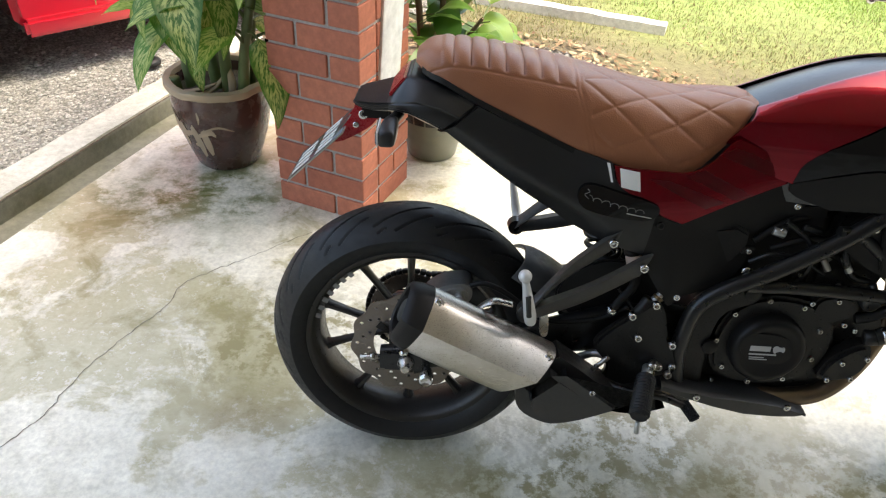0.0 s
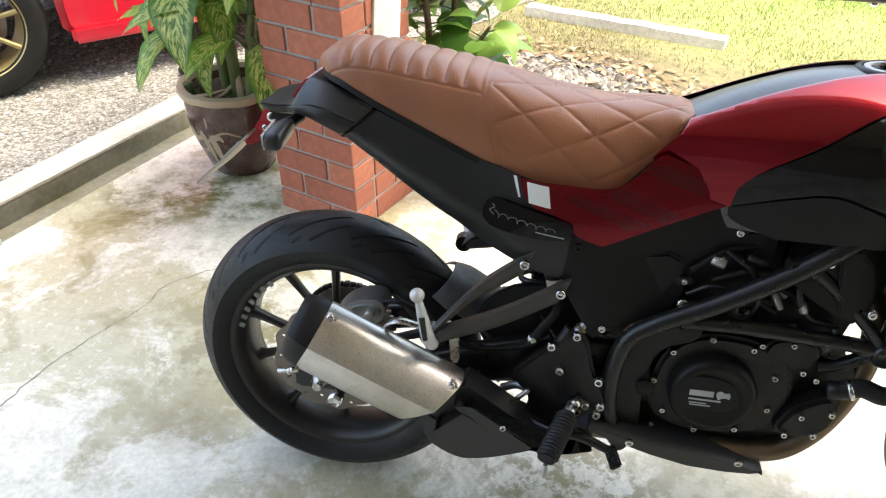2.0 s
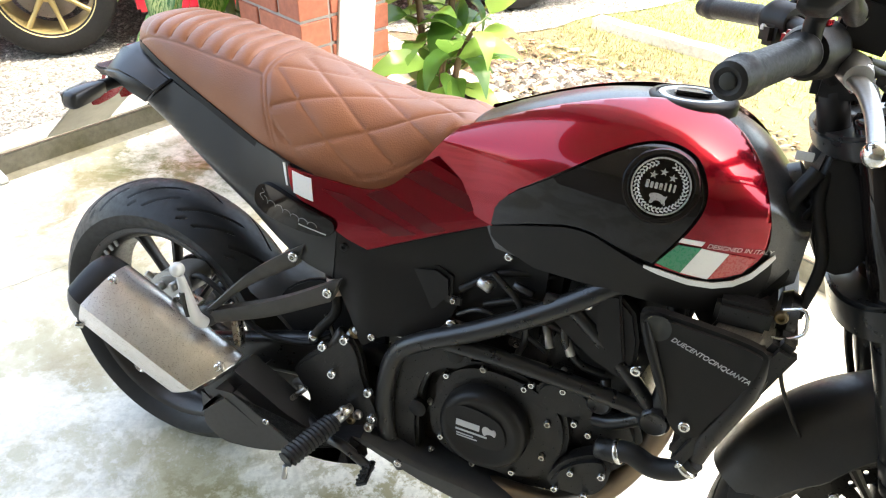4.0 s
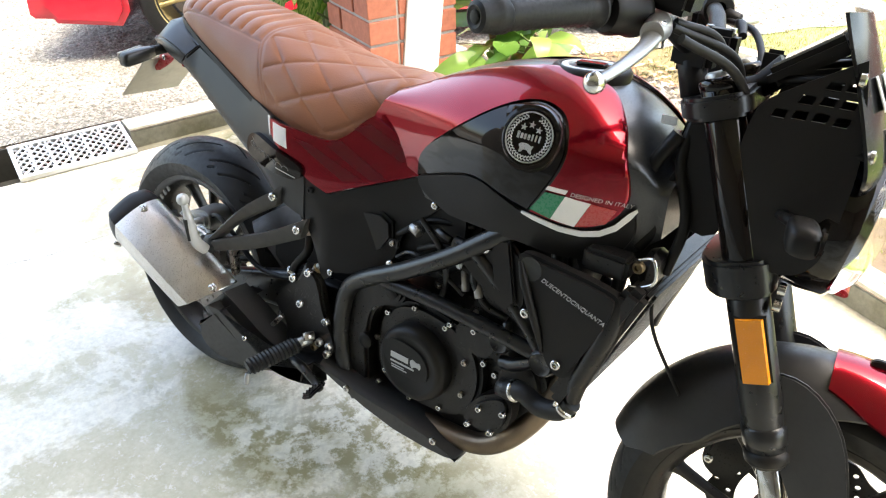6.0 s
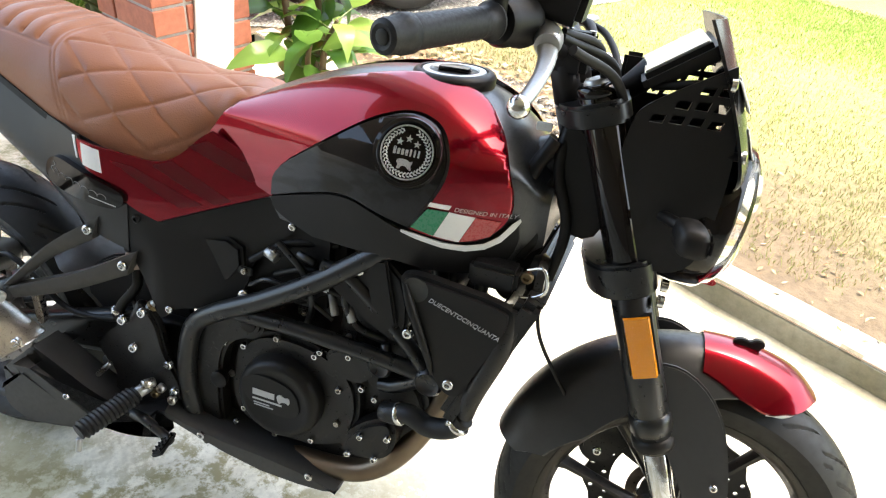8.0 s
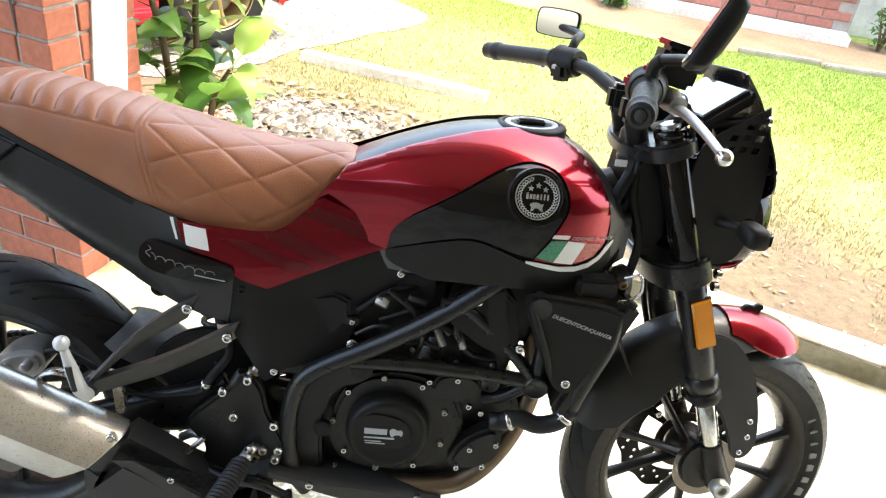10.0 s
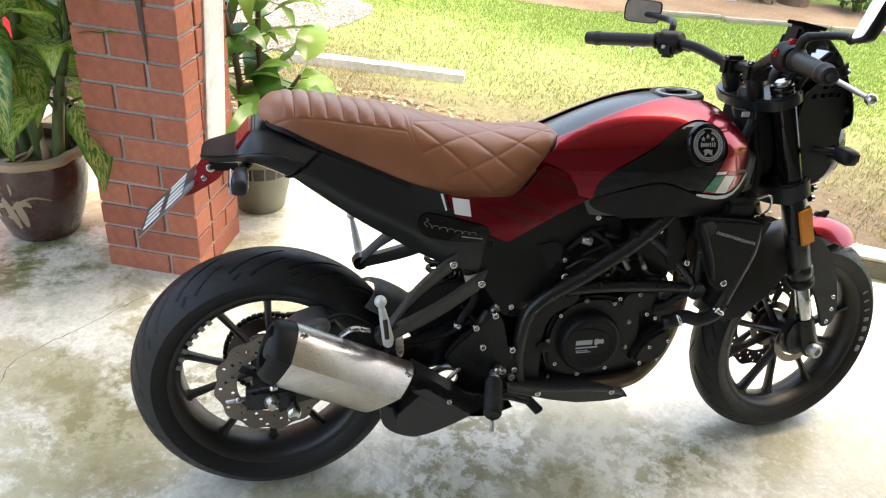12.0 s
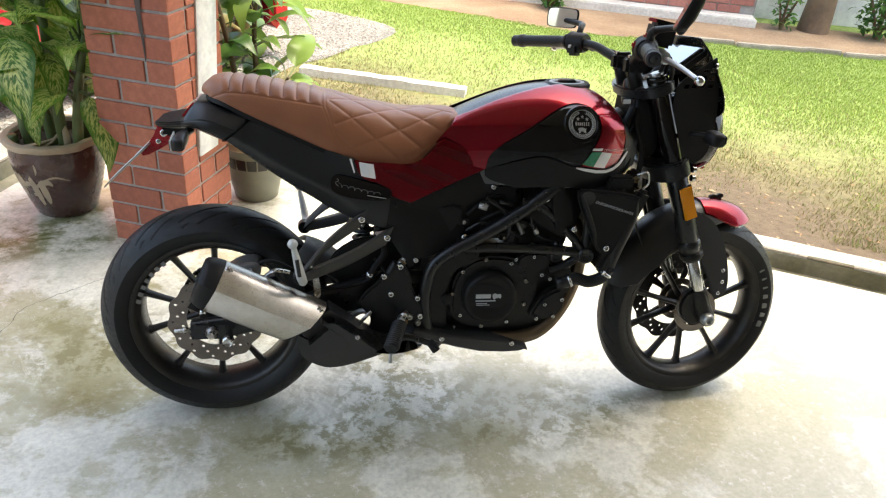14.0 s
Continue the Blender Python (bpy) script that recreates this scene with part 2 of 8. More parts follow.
M["pipe"] = plain("heat_stained_pipe", (.22, .165, .115), .42, .9, .3, 40, .1, .0005, dirt=(.09, .065, .045))
M["white"] = plain("white_decal", (.78, .77, .74), .35, 0, .05, 300, .03, .0003, coat=.5)
M["green"] = plain("green_decal", (.006, .19, .085), .3, 0, .05, 300, .03, .0003, coat=.6)
M["decal_red"] = plain("light_red_decal", (.42, .03, .03), .3, 0, .05, 300, .03, .0003, coat=.6)
M["rim_print"] = plain("rim_grey_print", (.22, .215, .205), .55, .2, .3, 120, .1, .0005, dirt=(.09, .085, .078))
M["tyre_print"] = plain("worn_grey_print", (.19, .187, .18), .6, 0, .25, 120, .1, .0005, dirt=(.06, .06, .058))
M["grey_print"] = plain("grey_print", (.42, .42, .42), .45, 0, .08, 300, .03, .0003)
M["amber"] = plain("amber_reflector", (.72, .25, .01), .18, 0, .1, 500, .4, .001, coat=.6)
M["red_plastic"] = plain("red_plastic", (.38, .012, .02), .3, .1, .1, 300, .05, .0004, coat=.4)
M["old_brass"] = plain("dull_brass", (.20, .15, .085), .5, .9, .2, 200, .1, .0005, dirt=(.09, .07, .05))
M["plate_white"] = plain("number_plate", (.66, .66, .63), .4, 0, .06, 300, .05, .0004, dirt=(.5, .5, .46))
M["plate_back"] = plain("dull_aluminium_sheet", (.42, .40, .34), .5, .4, .15, 60, .08, .0004, dirt=(.28, .25, .2))
M["mirror"] = plain("mirror_glass", (.82, .84, .85), .02, 1.0, .01, 10, 0, wear=.01)
M["dusty"] = plain("dusty_cast_alloy", (.050, .047, .043), .52, 0, .25, 90, .08, .0003, dirt=(.085, .080, .072), spec=.5)
M["cup"] = plain("yellowed_plastic", (.46, .35, .30), .4, 0, .15, 60, .05, .0005, dirt=(.3, .2, .15))
M["skid_grey"] = plain("dusty_black_plastic", (.020, .020, .0205), .42, 0, .2, 120, .06, .0003, dirt=(.034, .033, .030), spec=.6)


def chevron_leather():
    m, nt, b = node_mat("tan_leather")
    n2 = noise_node(nt, 5, 5)
    c = ramp(nt, n2.outputs[0], [(.3, (.255, .090, .039)), (.7, (.340, .127, .056))]).outputs[0]
    nt.links.new(c, b.inputs["Base Color"])
    tc = nt.nodes.new("ShaderNodeTexCoord")
    v = nt.nodes.new("ShaderNodeTexVoronoi")
    v.inputs["Scale"].default_value = 420
    nt.links.new(tc.outputs["Object"], v.inputs["Vector"])
    r = ramp(nt, v.outputs["Distance"], [(.0, g(.36)), (.8, g(.46))]).outputs[0]
    nt.links.new(r, b.inputs["Roughness"])
    bumped(nt, b, v.outputs["Distance"], .4, .0007)
    b.inputs["Sheen Weight"].default_value = .1
    return m


M["leather"] = chevron_leather()


def brushed():
    m, nt, b = node_mat("brushed_muffler_steel")
    tc = nt.nodes.new("ShaderNodeTexCoord")
    mp = nt.nodes.new("ShaderNodeMapping")
    mp.inputs["Rotation"].default_value = (0, radians(28), 0)
    mp.inputs["Scale"].default_value = (14, 900, 900)
    nt.links.new(tc.outputs["Object"], mp.inputs["Vector"])
    n = nt.nodes.new("ShaderNodeTexNoise")
    n.inputs["Scale"].default_value = 1
    n.inputs["Detail"].default_value = 5
    nt.links.new(mp.outputs[0], n.inputs["Vector"])
    st = noise_node(nt, 9, 6, .65)
    c = ramp(nt, st.outputs[0], [(.35, (.50, .46, .41)), (.65, (.66, .63, .59))]).outputs[0]
    nt.links.new(c, b.inputs["Base Color"])
    r = ramp(nt, n.outputs[0], [(.3, g(.24)), (.7, g(.42))]).outputs[0]
    nt.links.new(r, b.inputs["Roughness"])
    b.inputs["Metallic"].default_value = 1
    b.inputs["Anisotropic"].default_value = .5
    bumped(nt, b, n.outputs[0], .12, .0003)
    return m


M["brushed"] = brushed()


def clear(name, col=(1, 1, 1), rough=.03, alpha=.25):
    m, nt, b = node_mat(name)
    b.inputs["Base Color"].default_value = (*col, 1)
    b.inputs["Roughness"].default_value = rough
    b.inputs["Transmission Weight"].default_value = 1.0
    b.inputs["IOR"].default_value = 1.4
    return m


M["lens"] = clear("clear_lens", (.95, .96, .96))
M["lens_smoke"] = clear("smoked_lens", (.25, .25, .26))
M["screen"] = plain("glossy_grey_screen", (.30, .32, .33), .05, .6, .03, 20, 0, coat=1.0, wear=.02)
M["tint"] = plain("dark_tinted_screen", (.008, .008, .009), .25, 0, .1, 100, .0, .0003, coat=.1, wear=.03, spec=.35)


def blob(nt, centre, rx, ry, soft=.35, wob=.35, scale=5.0):
    """A mask of a stain's own shape: 1 inside an uneven patch of the floor."""
    tc = nt.nodes.new("ShaderNodeTexCoord")
    mp = nt.nodes.new("ShaderNodeMapping")
    mp.inputs["Location"].default_value = (-centre[0] / rx, -centre[1] / ry, 0)
    mp.inputs["Scale"].default_value = (1 / rx, 1 / ry, 0)
    nt.links.new(tc.outputs["Object"], mp.inputs["Vector"])
    ln = nt.nodes.new("ShaderNodeVectorMath")
    ln.operation = "LENGTH"
    nt.links.new(mp.outputs[0], ln.inputs[0])
    n = noise_node(nt, scale, 8, .68)
    ad = nt.nodes.new("ShaderNodeMath")
    ad.operation = "MULTIPLY_ADD"
    nt.links.new(n.outputs[0], ad.inputs[0])
    ad.inputs[1].default_value = wob * 4
    nt.links.new(ln.outputs["Value"], ad.inputs[2])
    top = 1 + wob * 2
    return ramp_scaled(nt, ad.outputs[0], top - soft, top + soft)


def ramp_scaled(nt, src, lo, hi):
    mr = nt.nodes.new("ShaderNodeMapRange")
    mr.inputs["From Min"].default_value = lo
    mr.inputs["From Max"].default_value = hi
    mr.inputs["To Min"].default_value = 1
    mr.inputs["To Max"].default_value = 0
    nt.links.new(src, mr.inputs["Value"])
    return mr.outputs[0]


def floor_material():
    """Pale concrete with an olive film, white scrubbed patches and damp scabs."""
    m, nt, b = node_mat("stained_concrete")
    big = noise_node(nt, 1.9, 8, .62, distort=.4)
    fine = noise_node(nt, 70, 6, .6)
    mid = noise_node(nt, 8, 12, .76)
    base = ramp(nt, mid.outputs[0], [(.36, (.59, .565, .465)), (.50, (.71, .685, .58)), (.62, (.84, .815, .70))]).outputs[0]
    speck = ramp(nt, fine.outputs[0], [(.35, g(.84)), (.6, g(1.04))]).outputs[0]
    base = mix(nt, 1.0, base, speck, "MULTIPLY")
    # thin olive film in large blotches with ragged edges
    sm = nt.nodes.new("ShaderNodeMath")
    sm.operation = "MULTIPLY_ADD"
    nt.links.new(mid.outputs[0], sm.inputs[0])
    sm.inputs[1].default_value = .55
    nt.links.new(big.outputs[0], sm.inputs[2])
    film = ramp(nt, sm.outputs[0], [(.755, g(0)), (.82, g(.80))]).outputs[0]
    near = blob(nt, (-.35, .25), 1.9, 1.5, 1.2, .25, 2.2)
    low = ramp(nt, near, [(0, g(.45)), (1, g(1))]).outputs[0]
    film = mix(nt, 1.0, film, low, "MULTIPLY")
    base = mix(nt, film, base, (.36, .32, .175))
    flake = noise_node(nt, 34, 9, .78)
    fk = ramp(nt, flake.outputs[0], [(.56, g(0)), (.60, g(.7))]).outputs[0]
    base = mix(nt, fk, base, (.68, .655, .575))
    # stronger algae by the pots and along cracks
    pat = noise_node(nt, 4.2, 8, .66, distort=.5)
    alg = ramp(nt, pat.outputs[0], [(.53, g(0)), (.62, g(.75))]).outputs[0]
    zone = blob(nt, (-.72, .75), .75, .75, .9, .25, 3)
    alg = mix(nt, 1.0, alg, zone, "MULTIPLY")
    base = mix(nt, alg, base, (.20, .175, .055))
    strong = blob(nt, (-.80, 1.02), .36, .24, .5, .55, 6)
    st2 = mix(nt, 1.0, strong, ramp(nt, mid.outputs[0], [(.40, g(0)), (.56, g(.9))]).outputs[0], "MULTIPLY")
    base = mix(nt, st2, base, (.10, .115, .03))
    ring = blob(nt, (-.40, .03), .11, .08, .6, .5, 9)
    ring = mix(nt, 1.0, ring, ramp(nt, mid.outputs[0], [(.35, g(.2)), (.6, g(.9))]).outputs[0], "MULTIPLY")
    base = mix(nt, ring, base, (.20, .155, .06))
    # damp, darker scabs beside the bike
    scab = noise_node(nt, 17, 9, .74)
    sc = ramp(nt, scab.outputs[0], [(.47, g(0)), (.55, g(1))]).outputs[0]
    wet = None
    for c, rx, ry in (((.56, -.02), .34, .15), ((.95, -.10), .30, .13), ((.50, .16), .18, .14), ((-.35, .30), .30, .2), ((.30, -.16), .3, .1), ((.35, -.55), .14, .10)):
        k = blob(nt, c, rx, ry, .45, .55, 5)
        if wet is None:
            wet = k
        else:
            a = nt.nodes.new("ShaderNodeMath")
            a.operation = "MAXIMUM"
            nt.links.new(wet, a.inputs[0])
            nt.links.new(k, a.inputs[1])
            wet = a.outputs[0]
    wet = mix(nt, .9, wet, sc, "MULTIPLY")
    base = mix(nt, wet, base, (.27, .24, .13))
    nt.links.new(base, b.inputs["Base Color"])
    damp = ramp(nt, big.outputs[0], [(.40, g(.42)), (.60, g(.16))]).outputs[0]
    nt.links.new(damp, b.inputs["Roughness"])
    bumped(nt, b, mid.outputs[0], .10, .003)
    return m


M["floor"] = floor_material()


def ground_material():
    """Bare soil by the porch, then straw, then short turf further out."""
    m, nt, b = node_mat("garden_soil")
    n1 = noise_node(nt, 1.2, 8, .65)
    n2 = noise_node(nt, 26, 8, .7)
    tc = nt.nodes.new("ShaderNodeTexCoord")
    dt = nt.nodes.new("ShaderNodeVectorMath")
    dt.operation = "DOT_PRODUCT"
    nt.links.new(tc.outputs["Object"], dt.inputs[0])
    dt.inputs[1].default_value = (.466, .885, 0)
    ad = nt.nodes.new("ShaderNodeMath")
    ad.operation = "MULTIPLY_ADD"
    nt.links.new(n1.outputs[0], ad.inputs[0])
    ad.inputs[1].default_value = 1.6
    nt.links.new(dt.outputs["Value"], ad.inputs[2])
    mr = nt.nodes.new("ShaderNodeMapRange")
    mr.inputs["From Min"].default_value, mr.inputs["From Max"].default_value = 2.4, 5.2
    nt.links.new(ad.outputs[0], mr.inputs["Value"])
    c = ramp(nt, mr.outputs[0], [(.0, (.115, .083, .057)), (.22, (.135, .104, .066)), (.42, (.19, .18, .08)), (.68, (.235, .30, .09)), (1, (.225, .31, .08))]).outputs[0]
    s = ramp(nt, n2.outputs[0], [(.32, g(.62)), (.5, g(.98)), (.68, g(1.2))]).outputs[0]
    c = mix(nt, 1.0, c, s, "MULTIPLY")
    nt.links.new(c, b.inputs["Base Color"])
    b.inputs["Roughness"].default_value = .95
    bumped(nt, b, n2.outputs[0], .6, .02)
    return m


M["soil"] = ground_material()


def rough_stone(name, lo, hi, scale=18, bump=.5, dist=.006, rough=.85):
    m, nt, b = node_mat(name)
    n1 = noise_node(nt, scale * .2, 6, .6)
    n2 = noise_node(nt, scale * 3, 8, .7)
    c = ramp(nt, n1.outputs[0], [(.3, lo), (.7, hi)]).outputs[0]
    s = ramp(nt, n2.outputs[0], [(.3, g(.72)), (.68, g(1.1))]).outputs[0]
    c = mix(nt, 1.0, c, s, "MULTIPLY")
    nt.links.new(c, b.inputs["Base Color"])
    b.inputs["Roughness"].default_value = rough
    bumped(nt, b, n2.outputs[0], bump, dist)
    return m




def gravel_material():
    """Packed small stones: each cell its own grey, with dark joints."""
    m, nt, b = node_mat("grey_gravel")
    tc = nt.nodes.new("ShaderNodeTexCoord")
    v = nt.nodes.new("ShaderNodeTexVoronoi")
    v.inputs["Scale"].default_value = 85
    nt.links.new(tc.outputs["Object"], v.inputs["Vector"])
    sp = nt.nodes.new("ShaderNodeSeparateColor")
    nt.links.new(v.outputs["Color"], sp.inputs[0])
    c = ramp(nt, sp.outputs[0], [(0, (.17, .165, .145)), (.45, (.27, .26, .23)), (1, (.39, .375, .335))]).outputs[0]
    j = ramp(nt, v.outputs["Distance"], [(.35, g(1)), (.75, g(.55))]).outputs[0]
    c = mix(nt, 1.0, c, j, "MULTIPLY")
    n = noise_node(nt, 1.6, 6, .6)
    c = mix(nt, 1.0, c, ramp(nt, n.outputs[0], [(.35, g(.75)), (.65, g(1.2))]).outputs[0], "MULTIPLY")
    nt.links.new(c, b.inputs["Base Color"])
    b.inputs["Roughness"].default_value = .9
    iv = nt.nodes.new("ShaderNodeMath")
    iv.operation = "SUBTRACT"
    iv.inputs[0].default_value = 1
    nt.links.new(v.outputs["Distance"], iv.inputs[1])
    bumped(nt, b, iv.outputs[0], .8, .008)
    return m


M["gravel"] = gravel_material()
M["crack"] = plain("floor_crack_dirt", (.10, .095, .07), .9, 0, .3, 60, .2, .001)
M["kerb"] = rough_stone("mossy_kerb", (.30, .295, .24), (.54, .525, .48), 16, .4, .004)
# Moss tone, darkened further to stand for the shade in the gutter.
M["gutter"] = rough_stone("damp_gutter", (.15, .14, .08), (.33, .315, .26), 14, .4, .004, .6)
M["bed"] = rough_stone("bare_brown_soil", (.22, .14, .085), (.33, .235, .15), 12, .5, .01, .95)
M["edging"] = rough_stone("weathered_edging", (.26, .23, .18), (.40, .37, .31), 14, .4, .004)
M["mould"] = plain("dark_mould", (.07, .05, .042), .85, 0, .5, 50, .3, .002, dirt=(.18, .09, .065))
M["mortar"] = rough_stone("grey_mortar", (.30, .28, .26), (.44, .41, .38), 40, .4, .003)
M["plaster"] = rough_stone("white_plaster", (.66, .65, .63), (.78, .77, .75), 6, .15, .002, .7)
M["slab"] = rough_stone("pale_concrete", (.62, .60, .55), (.78, .76, .70), 14, .3, .004)
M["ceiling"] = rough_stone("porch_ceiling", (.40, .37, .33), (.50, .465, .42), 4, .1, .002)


def random_tint(name, stops, rough=.7, bump=.35, island=False, grain=60, dist=.002, sub=0.0, cloud=.25):
    """A material that varies from piece to piece."""
    m, nt, b = node_mat(name)
    if island:
        src = nt.nodes.new("ShaderNodeNewGeometry").outputs["Random Per Island"]
    else:
        src = nt.nodes.new("ShaderNodeObjectInfo").outputs["Random"]
    c = ramp(nt, src, stops).outputs[0]
    n = noise_node(nt, grain, 7, .65)
    s = ramp(nt, n.outputs[0], [(.3, g(1 - cloud)), (.7, g(1 + cloud * .5))]).outputs[0]
    c = mix(nt, 1.0, c, s, "MULTIPLY")
    nt.links.new(c, b.inputs["Base Color"])
    b.inputs["Roughness"].default_value = rough
    bumped(nt, b, n.outputs[0], bump, dist)
    if sub:
        b.inputs["Transmission Weight"].default_value = 0
        b.inputs["Subsurface Weight"].default_value = 0
    return m


M["brick"] = random_tint("red_facing_brick", [(0, (.34, .105, .062)), (.5, (.41, .13, .075)), (1, (.46, .155, .09))], .75, .3, grain=38)
M["stones"] = random_tint("loose_stones", [(0, (.17, .16, .14)), (.5, (.30, .285, .255)), (1, (.45, .43, .395))], .9, .4, True, 120)
M["rubble"] = random_tint("pale_rubble", [(0, (.05, .042, .033)), (.4, (.13, .115, .098)), (1, (.34, .325, .30))], .9, .4, True, 90)


def leafy(name, stops, island=False, rough=.38, veins=None, trans=.35):
    m, nt, b = node_mat(name)
    out = nt.nodes["Material Output"]
    if island:
        src = nt.nodes.new("ShaderNodeNewGeometry").outputs["Random Per Island"]
    else:
        src = nt.nodes.new("ShaderNodeObjectInfo").outputs["Random"]
    c = ramp(nt, src, stops).outputs[0]
    if veins:
        uv = nt.nodes.new("ShaderNodeUVMap")
        sp = nt.nodes.new("ShaderNodeSeparateXYZ")
        nt.links.new(uv.outputs[0], sp.inputs[0])
        # feathered pale streaks that run out from the midrib
        ab = nt.nodes.new("ShaderNodeMath"); ab.operation = "ABSOLUTE"
        nt.links.new(sp.outputs["X"], ab.inputs[0])
        ma = nt.nodes.new("ShaderNodeMath"); ma.operation = "MULTIPLY_ADD"
        nt.links.new(ab.outputs[0], ma.inputs[0]); ma.inputs[1].default_value = -.35
        nt.links.new(sp.outputs["Y"], ma.inputs[2])
        cb = nt.nodes.new("ShaderNodeCombineXYZ")
        nt.links.new(ma.outputs[0], cb.inputs["Y"])
        sx = nt.nodes.new("ShaderNodeMath"); sx.operation = "MULTIPLY"
        nt.links.new(sp.outputs["X"], sx.inputs[0]); sx.inputs[1].default_value = .22
        nt.links.new(sx.outputs[0], cb.inputs["X"])
        n = nt.nodes.new("ShaderNodeTexNoise")
        n.inputs["Scale"].default_value = 15; n.inputs["Detail"].default_value = 5; n.inputs["Roughness"].default_value = .65
        nt.links.new(cb.outputs[0], n.inputs["Vector"])
        f = ramp(nt, n.outputs[0], [(.44, g(0)), (.55, g(1))]).outputs[0]
        edge = ramp(nt, ab.outputs[0], [(.55, g(1)), (.95, g(0))]).outputs[0]
        fm = mix(nt, 1.0, f, edge, "MULTIPLY")
        c = mix(nt, fm, c, veins)
    nt.links.new(c, b.inputs["Base Color"])
    b.inputs["Roughness"].default_value = rough
    tr = nt.nodes.new("ShaderNodeBsdfTranslucent")
    nt.links.new(c, tr.inputs["Color"])
    ms = nt.nodes.new("ShaderNodeMixShader")
    ms.inputs[0].default_value = trans
    nt.links.new(b.outputs[0], ms.inputs[1])
    nt.links.new(tr.outputs[0], ms.inputs[2])
    nt.links.new(ms.outputs[0], out.inputs["Surface"])
    n2 = noise_node(nt, 45, 5)
    bumped(nt, b, n2.outputs[0], .12, .002)
    return m


M["dieff"] = leafy("variegated_leaf", [(0, (.05, .16, .02)), (.5, (.10, .26, .03)), (1, (.20, .38, .05))], veins=(.52, .60, .20), trans=.45)
M["leaf"] = leafy("glossy_leaf", [(0, (.06, .15, .03)), (.5, (.14, .27, .055)), (1, (.30, .43, .11))], rough=.28, trans=.45)
M["grass"] = leafy("lawn_grass", [(0, (.20, .31, .055)), (.5, (.27, .38, .075)), (1, (.40, .47, .14))], True, .6)
M["dry_grass"] = leafy("dry_grass", [(0, (.21, .165, .08)), (.4, (.30, .255, .125)), (1, (.24, .30, .09))], True, .7)
M["cane"] = plain("green_cane", (.10, .14, .05), .5, 0, .35, 40, .3, .002, dirt=(.2, .17, .1))
M["bark"] = plain("brown_bark", (.16, .11, .07), .85, 0, .35, 30, .6, .006, dirt=(.08, .06, .045))
M["glaze"] = plain("brown_glazed_pot", (.075, .034, .028), .25, 0, .2, 30, .06, .001, coat=.3, dirt=(.12, .07, .055))
M["clay"] = plain("bare_clay", (.42, .32, .22), .7, 0, .15, 60, .25, .002)
M["pot_grey"] = plain("grey_green_pot", (.17, .17, .13), .4, 0, .2, 30, .15, .001, dirt=(.25, .22, .12))
M["earth"] = plain("potting_soil", (.06, .045, .03), .95, 0, .4, 80, .9, .01)
M["car_red"] = plain("car_red_paint", (.52, .012, .03), .2, .1, .03, 900, .01, .0003, coat=1.0, wear=.03)
M["gold"] = plain("gold_alloy", (.45, .36, .17), .4, .75, .1, 200, .06, .0004)
M["glass_dark"] = plain("dark_car_glass", (.012, .014, .015), .04, 0, .1, 20, 0, coat=.3, wear=.02)
M["galv"] = plain("galvanised_steel", (.62, .63, .63), .42, .7, .15, 120, .1, .0005)
# Near-black for the drain and underbody; elsewhere it stands for shade in hollows.
M["dark_void"] = plain("dark_drain", (.03, .03, .026), .9, 0, .2, 40, .2, .002)
M["white_wall"] = rough_stone("painted_white_wall", (.66, .67, .66), (.78, .79, .78), 3, .12, .002, .7)
M["wall_brick"] = random_tint("garden_wall_brick", [(0, (.34, .13, .10)), (.5, (.40, .16, .125)), (1, (.45, .19, .15))], .8, .3, True, 30)
# Tone of the added unseen walls, kept dark for what the bike reflects.
M["house"] = rough_stone("brown_house_wall", (.15, .125, .10), (.22, .185, .15), 3, .12, .002, .75)

# ---- the place: porch floor, kerbs, ground, pillar, walls ----
def poly_slab(name, outline, z0, z1, material, label, bev=.0, step=0.0):
    bm = plate(outline, z0, z1, bev, plane="xy")
    return tagged(part(name, bm, material, smooth=0), label, kind="structure")


CORNER = (-.80, 2.24)          # where the two kerbs meet
GDIR = Vector((.885, -.466))   # along the garden kerb
LDIR = Vector((-.318, -.948))  # along the drive's kerb, towards the house
GEND = (CORNER[0] + 7.5 * GDIR.x, CORNER[1] + 7.5 * GDIR.y)
LEND = (CORNER[0] + 5.3 * LDIR.x, CORNER[1] + 5.3 * LDIR.y)
FLOOR = [CORNER, LEND, (-2.9, -6.6), (7.2, -6.6), GEND]
poly_slab("floor", FLOOR, -.15, 0, M["floor"], "wet stained concrete porch floor with algae")

LAND = .048
GOUT, LOUT = Vector((.466, .885)), Vector((-.948, .318))   # outwards over the two kerbs
GUT_G, GUT_L = .085, .120                                  # width of the gutter before each kerb


def along(s, o, direction, out):
    return (CORNER[0] + direction.x * s + out.x * o, CORNER[1] + direction.y * s + out.y * o)


# the hole in the ground: floor, gutters and the drain's wider channel
HOLE = [along(-.10, GUT_G, GDIR, GOUT), along(-.06, GUT_L, LDIR, LOUT), along(1.70, GUT_L, LDIR, LOUT), along(1.70, .27, LDIR, LOUT), along(5.2, .27, LDIR, LOUT), LEND, (-2.9, -6.6), (7.2, -6.6), along(7.5, GUT_G, GDIR, GOUT)]


